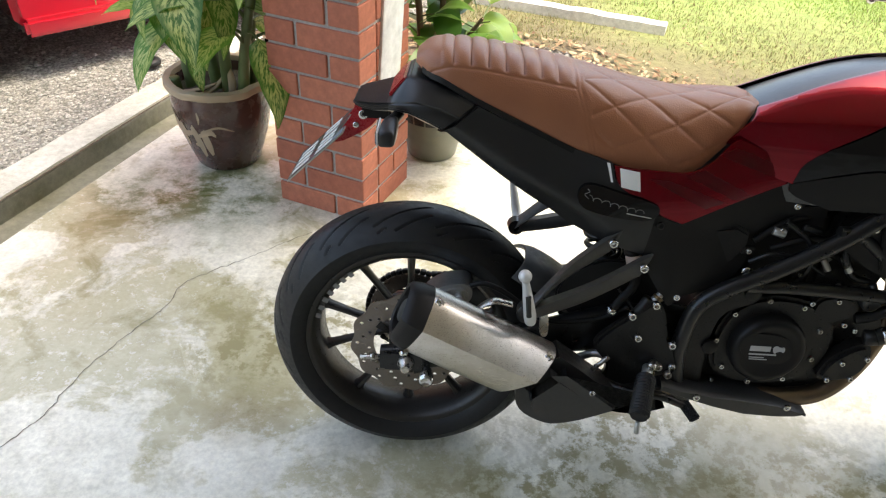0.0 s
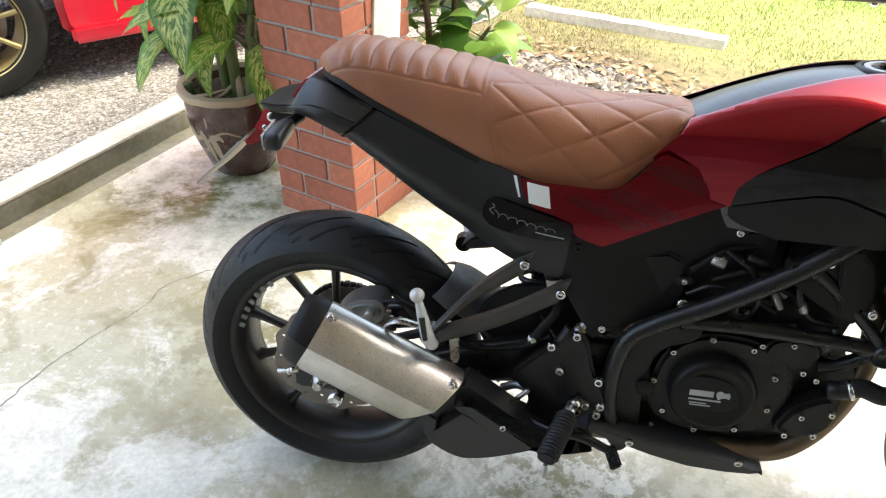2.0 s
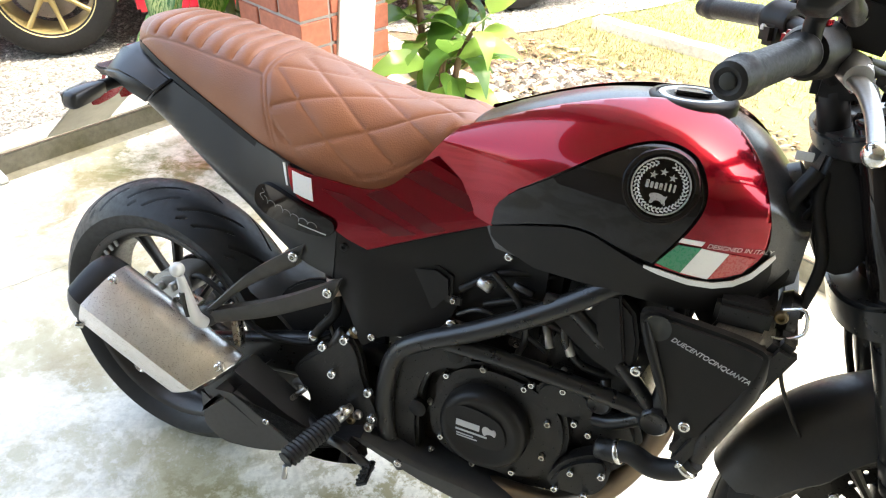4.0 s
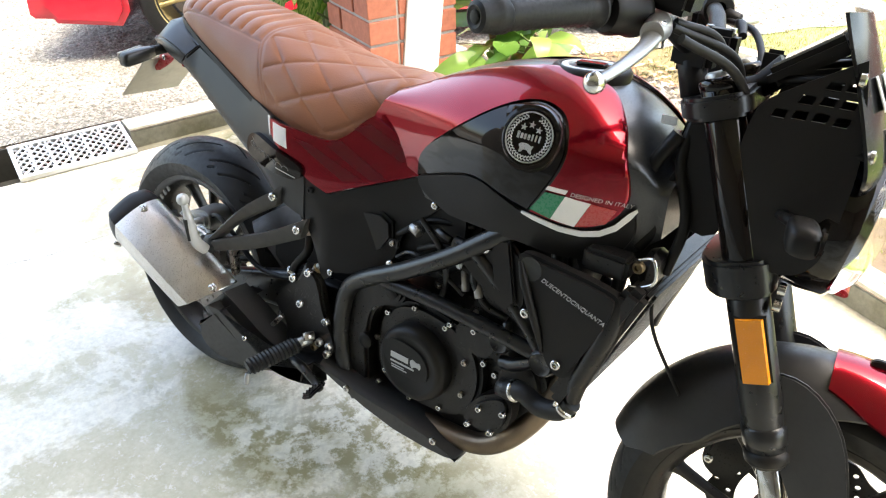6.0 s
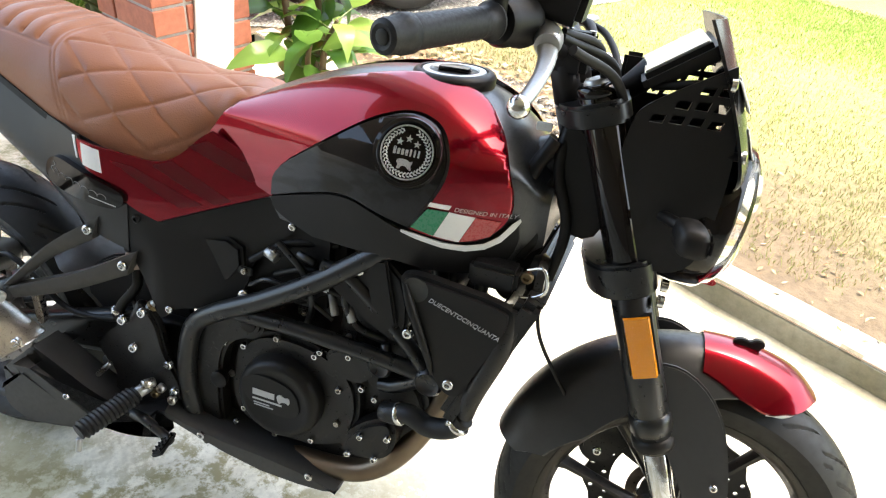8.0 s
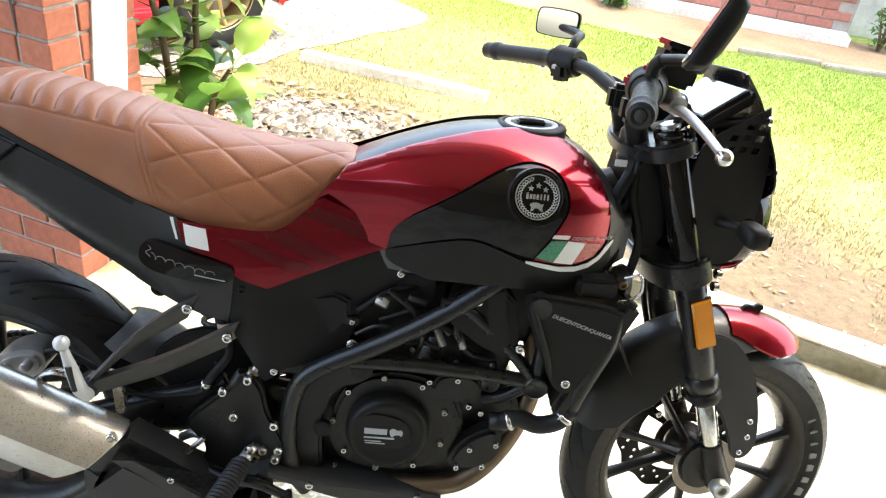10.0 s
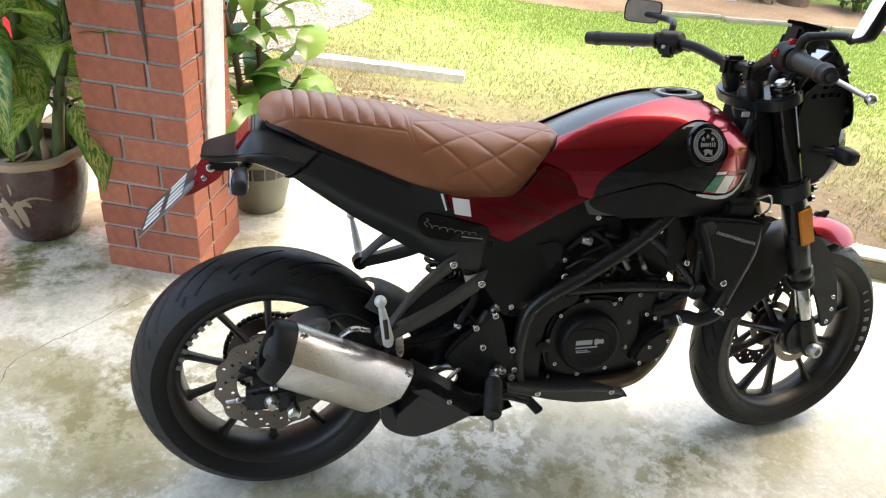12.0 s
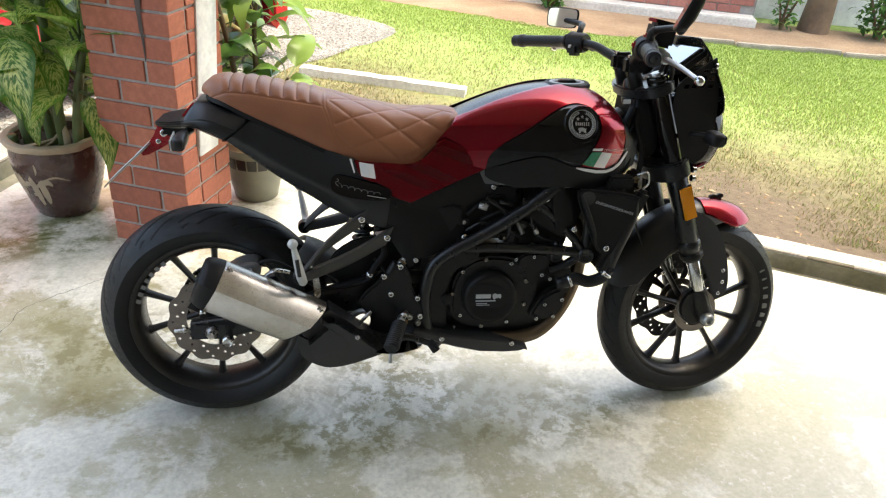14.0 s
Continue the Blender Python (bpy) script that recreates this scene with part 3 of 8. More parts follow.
def ground_sheet():
    bm = bmesh.new()
    outer = [(-400, -400), (400, -400), (400, 400), (-400, 400)]
    mid = [(-9, -8), (9, -8), (12, 12), (-9, 12)]
    vo = [bm.verts.new((*p, LAND)) for p in outer]
    vm = [bm.verts.new((*p, LAND)) for p in mid]
    vi = [bm.verts.new((*p, LAND)) for p in HOLE]
    es = []
    for ring in (vm, vi):
        es += [bm.edges.new((ring[i], ring[(i + 1) % len(ring)])) for i in range(len(ring))]
    bmesh.ops.triangle_fill(bm, edges=es, use_beauty=True)
    for i in range(4):
        bm.faces.new((vo[i], vo[(i + 1) % 4], vm[(i + 1) % 4], vm[i]))
    bmesh.ops.recalc_face_normals(bm, faces=bm.faces)
    for f in bm.faces:
        if f.normal.z < 0:
            f.normal_flip()
    return tagged(part("ground", bm, M["soil"], smooth=0), "brown garden soil with dry patches", kind="structure")


ground_sheet()


def kerb_run(name, a, direction, length, width, height, out, label):
    """A kerb of cast pieces that stands on the porch's edge; out: the side it lies on."""
    d = Vector((direction[0], direction[1], 0)).normalized()
    o = Vector((out[0], out[1], 0)).normalized()
    bm = bmesh.new()
    n = int(length / .06)
    rings = []
    for i in range(n + 1):
        p = Vector((a[0], a[1], 0)) + d * length * i / n
        w = [.004 * noise.noise(p * 9 + Vector((0, 0, k * 3))) for k in range(4)]
        rings.append([p + o * (0 + w[0]) + Vector((0, 0, -.1)),
                      p + o * (.0 + w[0]) + Vector((0, 0, height - .014)),
                      p + o * (.012 + w[1]) + Vector((0, 0, height + w[1] * .7)),
                      p + o * (width - .012) + Vector((0, 0, height + w[2] * .7)),
                      p + o * width + Vector((0, 0, height - .014)),
                      p + o * width + Vector((0, 0, -.1))])
    skin(bm, rings)
    fix(bm)
    # Porch-facing sides take the darker gutter tone: moss, plus their shade put in.
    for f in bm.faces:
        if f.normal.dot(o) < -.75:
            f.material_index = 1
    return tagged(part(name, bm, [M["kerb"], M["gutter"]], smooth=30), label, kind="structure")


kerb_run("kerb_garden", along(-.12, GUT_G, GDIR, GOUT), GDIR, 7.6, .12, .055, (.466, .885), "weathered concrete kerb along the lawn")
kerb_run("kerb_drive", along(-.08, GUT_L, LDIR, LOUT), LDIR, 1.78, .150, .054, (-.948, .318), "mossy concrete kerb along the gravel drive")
KEND = Vector((CORNER[0] + 1.70 * LDIR.x, CORNER[1] + 1.70 * LDIR.y, 0))




def gutter(name, direction, out, length, width, label):
    """The sunken channel between the floor's edge and a kerb."""
    bm = bmesh.new()
    rings = []
    n = int(length / .08)
    for i in range(n + 1):
        t = -.10 + (length + .10) * i / n
        row = []
        for o, z in ((-.002, -.15), (-.002, -.030), (width * .5, -.036), (width + .004, -.030), (width + .004, -.15)):
            x, y = along(t, o, direction, out)
            row.append((x, y, z + .004 * noise.noise(Vector((x * 7, y * 7, o)))))
        rings.append(row)
    skin(bm, rings)
    fix(bm)
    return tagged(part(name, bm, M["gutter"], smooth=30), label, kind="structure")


gutter("gutter_garden", GDIR, GOUT, 7.5, GUT_G, "damp dark gutter along the lawn kerb")
gutter("gutter_drive", LDIR, LOUT, 1.70, GUT_L, "damp dark gutter along the drive kerb")


# drain with galvanised gratings in line with the kerb
def drain():
    o = Vector((-.948, .318, 0))
    d = Vector((LDIR.x, LDIR.y, 0))
    L = 3.5
    bm = bmesh.new()
    rings = []
    for t in (0, L):
        q = KEND + d * t
        rings.append([q + o * a + Vector((0, 0, z)) for a, z in ((.002, -.14), (.002, -.004), (.006, -.004), (.006, -.09), (.258, -.09), (.258, LAND - .002), (.30, LAND - .002), (.30, -.14))])
    skin(bm, rings)
    fix(bm)
    tagged(part("drain_channel", bm, M["dark_void"], smooth=0), "dark open drain channel under gratings", kind="structure")
    base = Matrix(((d.x, o.x, 0, 0), (d.y, o.y, 0, 0), (0, 0, 1, 0), (0, 0, 0, 1))) @ Matrix.Rotation(radians(10), 4, "X")
    first = None
    for k in range(6):
        at = KEND + d * (.012 + k * .46) - o * .012
        m = Matrix.Translation(at) @ base
        if first is None:
            first = thing("drain_grating", "galvanised steel drain grating with diamond mesh", "grating", m, "gratings of the drain")
            W, LN = .25, .45
            for y in (0.01, W - .01):
                part("side_bar", box(LN / 2, y, .012, LN, .02, .02, .002), M["galv"], first)
            for x in (.008, LN - .008):
                part("end_bar", box(x, W / 2, .0125, .016, W - .044, .018, .002), M["galv"], first)
            bm = bmesh.new()
            n = 13
            for i in range(-6, n + 1):
                for s in (1, -1):
                    x0 = i * LN / n if s > 0 else (i + 6) * LN / n
                    pts = []
                    for t in (0.02, W - .02):
                        pts.append(Vector((x0 + s * t * .85, t, .013 if s > 0 else .0145)))
                    a, b = pts
                    # keep the bars inside the frame
                    def clip(a, b, lo, hi):
                        dx = b.x - a.x
                        t0, t1 = 0.0, 1.0
                        for lim, sg in ((lo, 1), (hi, -1)):
                            fa, fb = sg * (a.x - lim), sg * (b.x - lim)
                            if fa < 0 and fb < 0:
                                return None
                            if fa < 0:
                                t0 = max(t0, fa / (fa - fb))
                            elif fb < 0:
                                t1 = min(t1, fa / (fa - fb))
                        return (a.lerp(b, t0), a.lerp(b, t1)) if t1 - t0 > .05 else None
                    c = clip(a, b, .016, LN - .016)
                    if c:
                        rod(c[0], c[1], .0045, 5, bm=bm)
            part("mesh", bm, M["galv"], first)
            for x in (.1, .17, .24, .31, .38):
                part("cross_bar", box(x, W / 2, .0125, .008, W - .044, .016, .001), M["galv"], first)
        else:
            copy_thing(first, m)


drain()

# crack in the floor
bmc = bmesh.new()
cr = spline([(-0.376, 0.805, .0012), (-0.543, 0.654, .0012), (-0.698, 0.520, .0012), (-0.740, 0.376, .0012), (-0.820, 0.219, .0012), (-0.863, 0.093, .0012), (-0.889, -0.020, .0012), (-0.934, -0.107, .0012), (-1.069, -0.368, .0012)], 16)
cr = [p + Vector((.010 * noise.noise(p * 24) + .005 * noise.noise(p * 90), .010 * noise.noise(p * 24 + Vector((5, 5, 5))) + .005 * noise.noise(p * 90 + Vector((3, 1, 4))), 0)) for p in cr]
prev = None
for i, p in enumerate(cr):
    d = (cr[min(i + 1, len(cr) - 1)] - cr[max(i - 1, 0)]).normalized()
    s = Vector((-d.y, d.x, 0)) * (.0006 + .0016 * abs(noise.noise(p * 30)))
    cur = (bmc.verts.new(p + s), bmc.verts.new(p - s))
    if prev:
        bmc.faces.new((prev[0], prev[1], cur[1], cur[0]))
    prev = cur
tagged(part("floor_crack", bmc, M["crack"], smooth=0), "thin dark crack across the concrete floor", kind="structure")

# gravel drive
def drive():
    out = [(-.95, 2.45), (-.55, 2.50), (-.15, 2.75), (.15, 3.25), (.55, 3.75), (.95, 4.25), (.5, 4.75), (-.3, 5.1), (-1.2, 6.2), (-2.5, 9), (-9, 9), (-9, -8), (-3.2, -8), (-2.74, -2.62), (-1.602, .72), (-1.602, .72), (-1.582, .722), (-1.582, .722), (-1.022, 2.375)]
    pts = chaikin(out, 2)
    pts = [(x + .05 * noise.noise(Vector((x * 3, y * 3, 1))), y + .05 * noise.noise(Vector((x * 3, y * 3, 7)))) if y > 2.45 else (x, y) for x, y in pts]
    bm = bmesh.new()
    bm.faces.new([bm.verts.new((*p, LAND + .005)) for p in pts])
    bmesh.ops.triangulate(bm, faces=bm.faces[:])
    for f in bm.faces:
        if f.normal.z < 0:
            f.normal_flip()
    return tagged(part("drive", bm, M["gravel"], smooth=0), "pale grey gravel drive", kind="structure"), pts


drive_ob, DRIVE = drive()


def inside(p, poly):
    c = False
    j = len(poly) - 1
    for i in range(len(poly)):
        a, b = poly[i], poly[j]
        if (a[1] > p[1]) != (b[1] > p[1]) and p[0] < (b[0] - a[0]) * (p[1] - a[1]) / (b[1] - a[1]) + a[0]:
            c = not c
        j = i
    return c


def rocks(name, n, spot, material, label, category, flat=.6, rng=None):
    """Many loose stones as one mesh; spot gives a place and a size."""
    rng = rng or random.Random(5)
    verts, faces = [], []
    oct_v = [(1, 0, 0), (-1, 0, 0), (0, 1, 0), (0, -1, 0), (0, 0, 1), (0, 0, -1)]
    oct_f = [(0, 2, 4), (2, 1, 4), (1, 3, 4), (3, 0, 4), (2, 0, 5), (1, 2, 5), (3, 1, 5), (0, 3, 5)]
    for _ in range(n):
        s = spot(rng)
        if s is None:
            continue
        x, y, z, r = s
        a = rng.random() * 6.28
        c, sn = math.cos(a), math.sin(a)
        k = len(verts)
        for vx, vy, vz in oct_v:
            f = r * (.65 + .7 * rng.random())
            vx, vy, vz = vx * f * 1.2, vy * f, vz * f * flat
            verts.append((x + vx * c - vy * sn, y + vx * sn + vy * c, z + vz))
        faces += [(k + i, k + j, k + l) for i, j, l in oct_f]
    me = bpy.data.meshes.new(name)
    me.from_pydata(verts, [], faces)
    me.materials.append(material)
    ob = new(name, me)
    return tagged(ob, label, category, kind="stuff")


def gravel_spot(rng):
    x, y = -4.2 + 4.9 * rng.random(), -.8 + 5.6 * rng.random()
    if not inside((x, y), DRIVE):
        return None
    return x, y, LAND + .008, .004 + .009 * rng.random() ** 2


rocks("gravel_stones", 42000, gravel_spot, M["stones"], "loose grey gravel stones on the drive", "gravel")


def rubble_spot(rng):
    a, r = rng.random() * 6.28, rng.random() ** .6
    x, y = .38 + .50 * r * math.cos(a), 2.12 + .30 * r * math.sin(a) - .15 * math.cos(a) * r
    return x, y, LAND + .05 * (1 - r) + .006, .006 + .022 * rng.random() ** 2.5


rocks("rubble_heap", 2600, rubble_spot, M["rubble"], "low heap of pale rubble and gravel at the lawn's edge", "rubble", rng=random.Random(8))


def garden_xy(rng, near, far):
    """A place of the lawn, by its distance from the kerb."""
    s = -.6 + 7.6 * rng.random()
    d = near + (far - near) * rng.random() ** 1.25
    x, y = CORNER[0] + GDIR.x * s + .466 * d, CORNER[1] + GDIR.y * s + .885 * d
    return x, y, s, d


def leaf_litter():
    rng = random.Random(4)
    verts, faces = [], []
    for _ in range(900):
        a, r = rng.random() * 6.28, rng.random() ** .6
        x, y = .45 + .85 * r * math.cos(a), 2.15 + .42 * r * math.sin(a) - .35 * math.cos(a) * r
        s = .012 + .02 * rng.random()
        b = rng.random() * 6.28
        c, sn = math.cos(b) * s, math.sin(b) * s
        z = LAND + .012 + .05 * max(0, 1 - r) * rng.random()
        k = len(verts)
        verts += [(x - c, y - sn, z), (x - sn * .4, y + c * .4, z + .006 * rng.random()), (x + c, y + sn, z + .004), (x + sn * .4, y - c * .4, z + .01 * rng.random())]
        faces.append((k, k + 1, k + 2, k + 3))
    for _ in range(1500):
        x, y, s_, d_ = garden_xy(rng, .15, 1.5)
        if inside((x, y), DRIVE):
            continue
        s = .006 + .012 * rng.random()
        b = rng.random() * 6.28
        c, sn = math.cos(b) * s, math.sin(b) * s
        z = LAND + .004 + .004 * rng.random()
        k = len(verts)
        verts += [(x - c, y - sn, z), (x - sn * .4, y + c * .4, z + .006 * rng.random()), (x + c, y + sn, z + .004), (x + sn * .4, y - c * .4, z + .006 * rng.random())]
        faces.append((k, k + 1, k + 2, k + 3))
    me = bpy.data.meshes.new("leaf_litter")
    me.from_pydata(verts, [], faces)
    me.materials.append(M["litter"])
    tagged(new("leaf_litter", me), "dry brown fallen leaves over rubble and bare soil", "leaves", kind="stuff")


M["litter"] = random_tint("dead_leaves", [(0, (.16, .09, .05)), (.5, (.30, .19, .10)), (1, (.46, .36, .22))], .9, .2, True, 60)
leaf_litter()


def blades(name, n, spot, material, label, rng, hmin, hmax, width=.004):
    verts, faces = [], []
    for _ in range(n):
        s = spot(rng)
        if s is None:
            continue
        x, y = s
        h = hmin + (hmax - hmin) * rng.random() ** 1.5
        a = rng.random() * 6.28
        w = width * (.6 + .8 * rng.random())
        c, sn = math.cos(a) * w, math.sin(a) * w
        lx, ly = (rng.random() - .5) * h * 1.5, (rng.random() - .5) * h * 1.5
        z = LAND
        k = len(verts)
        verts += [(x - c, y - sn, z), (x + c, y + sn, z), (x + lx * .4 + c * .7, y + ly * .4 + sn * .7, z + h * .6), (x + lx * .4 - c * .7, y + ly * .4 - sn * .7, z + h * .6), (x + lx, y + ly, z + h)]
        faces += [(k, k + 1, k + 2, k + 3), (k + 3, k + 2, k + 4)]
    me = bpy.data.meshes.new(name)
    me.from_pydata(verts, [], faces)
    me.materials.append(material)
    return tagged(new(name, me), label, "grass", kind="stuff")


def lawn_spot(rng):
    x, y, s, d = garden_xy(rng, .35, 4.6)
    if inside((x, y), DRIVE):
        return None
    k = noise.noise(Vector((x * .9, y * .9, 2))) * .6 + .3 * noise.noise(Vector((x * 5, y * 5, 8))) + (d - 1.22) * .6 + .22 * max(-1.5, s - 3.3)
    if rng.random() > k:
        return None
    if y > float(np.interp(x, [0, 1.6, 2.55, 3.75, 5.3, 8], [5.75, 4.92, 4.38, 4.22, 3.92, 3.1])) + .06 * noise.noise(Vector((x * 5, y * 5, 3))):
        return None
    return x, y


def dry_spot(rng):
    x, y, s, d = garden_xy(rng, .28, 3.4)
    if inside((x, y), DRIVE):
        return None
    if ((x - .42) / .6) ** 2 + ((y - 2.15) / .36) ** 2 < 1 and rng.random() < .93:
        return None
    k = .62 + 1.2 * noise.noise(Vector((x * 1.3, y * 1.3, 9))) + .35 * noise.noise(Vector((x * 6, y * 6, 4))) - max(0, .55 - d) * 1.2
    if rng.random() > min(k, 1.5 - .42 * d):
        return None
    return x, y


blades("lawn", 420000, lawn_spot, M["grass"], "short bright green lawn grass", random.Random(11), .009, .024, .0021)
blades("dry_grass", 150000, dry_spot, M["dry_grass"], "yellow dry grass at the lawn's near edge", random.Random(12), .008, .028, .0018)


# long concrete beam lying in the grass
def slab_beam():
    a, b = Vector((.15, 3.06, LAND)), Vector((1.16, 2.70, LAND))
    d = (b - a).normalized()
    s = Vector((-d.y, d.x, 0))
    bm = bmesh.new()
    rings = []
    for i in range(25):
        p = a.lerp(b, i / 24)
        w = .045 + .006 * noise.noise(p * 8)
        h = .05 + .006 * noise.noise(p * 11)
        rings.append([p - s * w, p - s * w * .9 + Vector((0, 0, h)), p + s * w * .9 + Vector((0, 0, h)), p + s * w])
    skin(bm, rings)
    fix(bm)
    return tagged(part("concrete_beam", bm, M["slab"], smooth=25), "long pale concrete beam lying in the grass", "beam")


slab_beam()


# ---- brick pillar with a white arch band ----
PANG = -22.0
PIL = Matrix.Translation((-.517, .999, 0)) @ Matrix.Rotation(radians(PANG), 4, "Z") @ Matrix.Translation((0, 0, -.007))
PSIDE, COURSE = .3275, .0825


def pillar():
    t = thing("pillar", "square red brick porch pillar with grey mortar joints", "pillar", PIL, kind="structure")
    rec = .006
    part("core", box(PSIDE / 2, PSIDE / 2, 1.6, PSIDE - 2 * rec, PSIDE - 2 * rec, 3.2, 0), M["mortar"], t, "grey mortar core", smooth=0)
    return t


pillar_ob = pillar()


def band():
    """The white plaster band, the foot of an arch, on the pillar's garden side."""
    bm = bmesh.new()
    rings = []
    for i in range(41):
        z = .37 + i * .0707
        bow = .028 * math.sin((z - .6) * 2.2) if z < 2.1 else .0
        y0, y1 = .10 + .12 * (min(z, 1.2) - .37) - max(0, z - 1.5) * .02, .235 + .12 * (min(z, 1.2) - .37)
        x0, x1 = PSIDE - .004, PSIDE + .012 + max(0, z - 1.25) ** 2 * .7
        rings.append([(x0, y0, z), (x1 - .004, y0, z), (x1, y0 + .005, z), (x1, y1 - .005, z), (x1 - .004, y1, z), (x0, y1, z)])
    skin(bm, rings)
    fix(bm)
    part("arch_band", bm, M["plaster"], pillar_ob, "white plastered band that curves into an arch")


band()



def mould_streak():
    """A dark streak, narrower at its foot, on the pillar's front face."""
    bm = bmesh.new()
    prev = None
    for i in range(46):
        z = .74 + i * .022
        k = min(1, i / 14)
        c = .226 + .006 * noise.noise(Vector((z * 6, 3, 0)))
        w = (.002 + .013 * k) * (1 + .5 * noise.noise(Vector((z * 30, 0, 5))))
        cur = (bm.verts.new((c - w, -.0035, z)), bm.verts.new((c + w, -.0035, z)))
        if prev:
            bm.faces.new((prev[0], prev[1], cur[1], cur[0]))
        prev = cur
    part("mould_streak", bm, M["mould"], pillar_ob, "dark mould streak", smooth=0)


mould_streak()

# ---- porch roof and unseen walls ----
# Out of view: its outline and tone are chosen to shape the porch light.
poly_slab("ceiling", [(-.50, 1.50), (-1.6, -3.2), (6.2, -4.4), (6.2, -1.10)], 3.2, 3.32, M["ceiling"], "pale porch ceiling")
# Added out of view to keep light off the bike's near side.
wallb = part("wall_house", box(0, 0, 1.6, 9.4, .2, 3.2, 0, m=pose(1.9, -3.75, 0, 0, 0, -8)), M["house"], smooth=0)
tagged(wallb, "plain house wall behind the porch", kind="structure")
# Added out of view to cut the light that enters from this end.
walls = part("wall_side", box(0, 0, 1.6, 3.4, .2, 3.2, 0, m=pose(4.9, -2.75, 0, 0, 0, 84)), M["house"], smooth=0)
tagged(walls, "plain house wall at the porch's far end", kind="structure")

# ---- garden wall at the back ----
WDIR = Vector((.948, -.319, 0))
W0 = Vector((1.45, 6.03, LAND))


def garden_wall():
    ang = math.atan2(WDIR.y, WDIR.x)
    t = thing("garden_wall", "low weathered red brick garden wall on a concrete footing", "wall", Matrix.Translation(W0) @ Matrix.Rotation(ang, 4, "Z"), kind="structure")
    L = 3.05
    part("core", box(L / 2, .08, .62, L, .14, 1.24, 0), M["mortar"], t, smooth=0)
    part("footing", box(L / 2, -.06, .035, L, .30, .09, .01), M["slab"], t, "pale concrete footing")
    bm = bmesh.new()
    rng = random.Random(3)
    for r in range(15):
        for k in range(int(L / .225) + 1):
            x = k * .225 + (.1125 if r % 2 else 0)
            if x + .215 > L:
                continue
            box(x + .1075, .006 + .002 * rng.random(), .12 + r * .075, .215, .02, .065, .003, bm, segs=1)
    part("brick_courses", bm, M["wall_brick"], t, "courses of red brick", smooth=0, kind="stuff")
    part("coping", box(L / 2, .08, 1.275, L, .22, .06, .008), M["slab"], t, "concrete coping")
    return t


garden_wall()
wl = W0 + WDIR * 3.07
tagged(part("white_boundary_wall", box(2.6, .4, 1.0, 5.2, .16, 2.0, .004, m=Matrix.Translation(wl) @ Matrix.Rotation(radians(-14), 4, "Z")), M["white_wall"], smooth=0), "white painted boundary wall", kind="structure")
tagged(part("boundary_wall_far", box(-4.6, .9, 1.0, 9, .16, 2.0, .004, m=Matrix.Translation(W0) @ Matrix.Rotation(radians(8), 4, "Z")), M["white_wall"], smooth=0), "plain white boundary wall past the drive", kind="structure")

# edging stones between lawn and soil
bme = bmesh.new()
for i in range(11):
    p = Vector((3.30 + .29 * i, 4.30 - .066 * i + .03 * math.sin(i * 2.1), LAND + .015))
    box(0, 0, 0, .305, .06, .045, .008, bme, Matrix.Translation(p) @ Matrix.Rotation(radians(-12 + 4 * math.sin(i * 3)), 4, "Z"))
tagged(part("lawn_edging", bme, M["edging"]), "row of weathered edging stones between lawn and soil", kind="structure")
bed = [(-.2, 5.9), (.8, 5.35), (1.6, 4.92), (2.1, 4.58), (2.55, 4.38), (3.2, 4.30), (3.75, 4.22), (5.3, 3.92), (7.0, 3.4), (9.5, 2.6), (10.2, 3.6), (6.6, 4.5), (4.4, 5.12), (1.3, 6.12), (-.2, 6.6)]
bmb = bmesh.new()
bmb.faces.new([bmb.verts.new((*p, LAND + .005)) for p in bed])
bmesh.ops.triangulate(bmb, faces=bmb.faces[:])
for f in bmb.faces:
    f.normal_update()
    if f.normal.z < 0:
        f.normal_flip()
tagged(part("soil_bed", bmb, M["bed"], smooth=0), "strip of bare brown soil before the garden wall", kind="structure")
# ---- plants and the car ----
def leaf_mesh(name, length, width, droop=.25, fold=.15, nx=9, ny=4, tip=1.6):
    """A leaf blade from its stalk end along x, with a folded midrib and a drooping tip."""
    verts, uvs, faces = [], [], []
    for i in range(nx + 1):
        t = i / nx
        w = width * .5 * (math.sin(math.pi * min(1, t ** .75)) ** .8) * (1 - .25 * t) * 1.15 if 0 < t < 1 else .0015
        ang = droop * t * 1.6
        x = length * t * math.cos(ang * .5)
        z = -length * t * math.sin(ang * .5) * t
        for j in range(-ny, ny + 1):
            s = j / ny
            verts.append((x, s * w, z + fold * abs(s) * w + .012 * length * math.sin(t * 19 + s * 2) * abs(s)))
            uvs.append((s, t))
    n = 2 * ny + 1
    for i in range(nx):
        for j in range(n - 1):
            a = i * n + j
            faces.append((a, a + 1, a + n + 1, a + n))
    me = bpy.data.meshes.new(name)
    me.from_pydata(verts, [], faces)
    uv = me.uv_layers.new(name="leaf")
    for lp in me.loops:
        uv.data[lp.index].uv = uvs[lp.vertex_index]
    me.polygons.foreach_set("use_smooth", [True] * len(me.polygons))
    return me


def put_leaf(me, parent, at, yaw, pitch, roll=0, scale=1.0):
    ob = new("leaf", me)
    ob.parent = parent
    ob.matrix_basis = Matrix.Translation(at) @ Matrix.Rotation(radians(yaw), 4, "Z") @ Matrix.Rotation(radians(-pitch), 4, "Y") @ Matrix.Rotation(radians(roll), 4, "X") @ Matrix.Scale(scale, 4)
    return ob


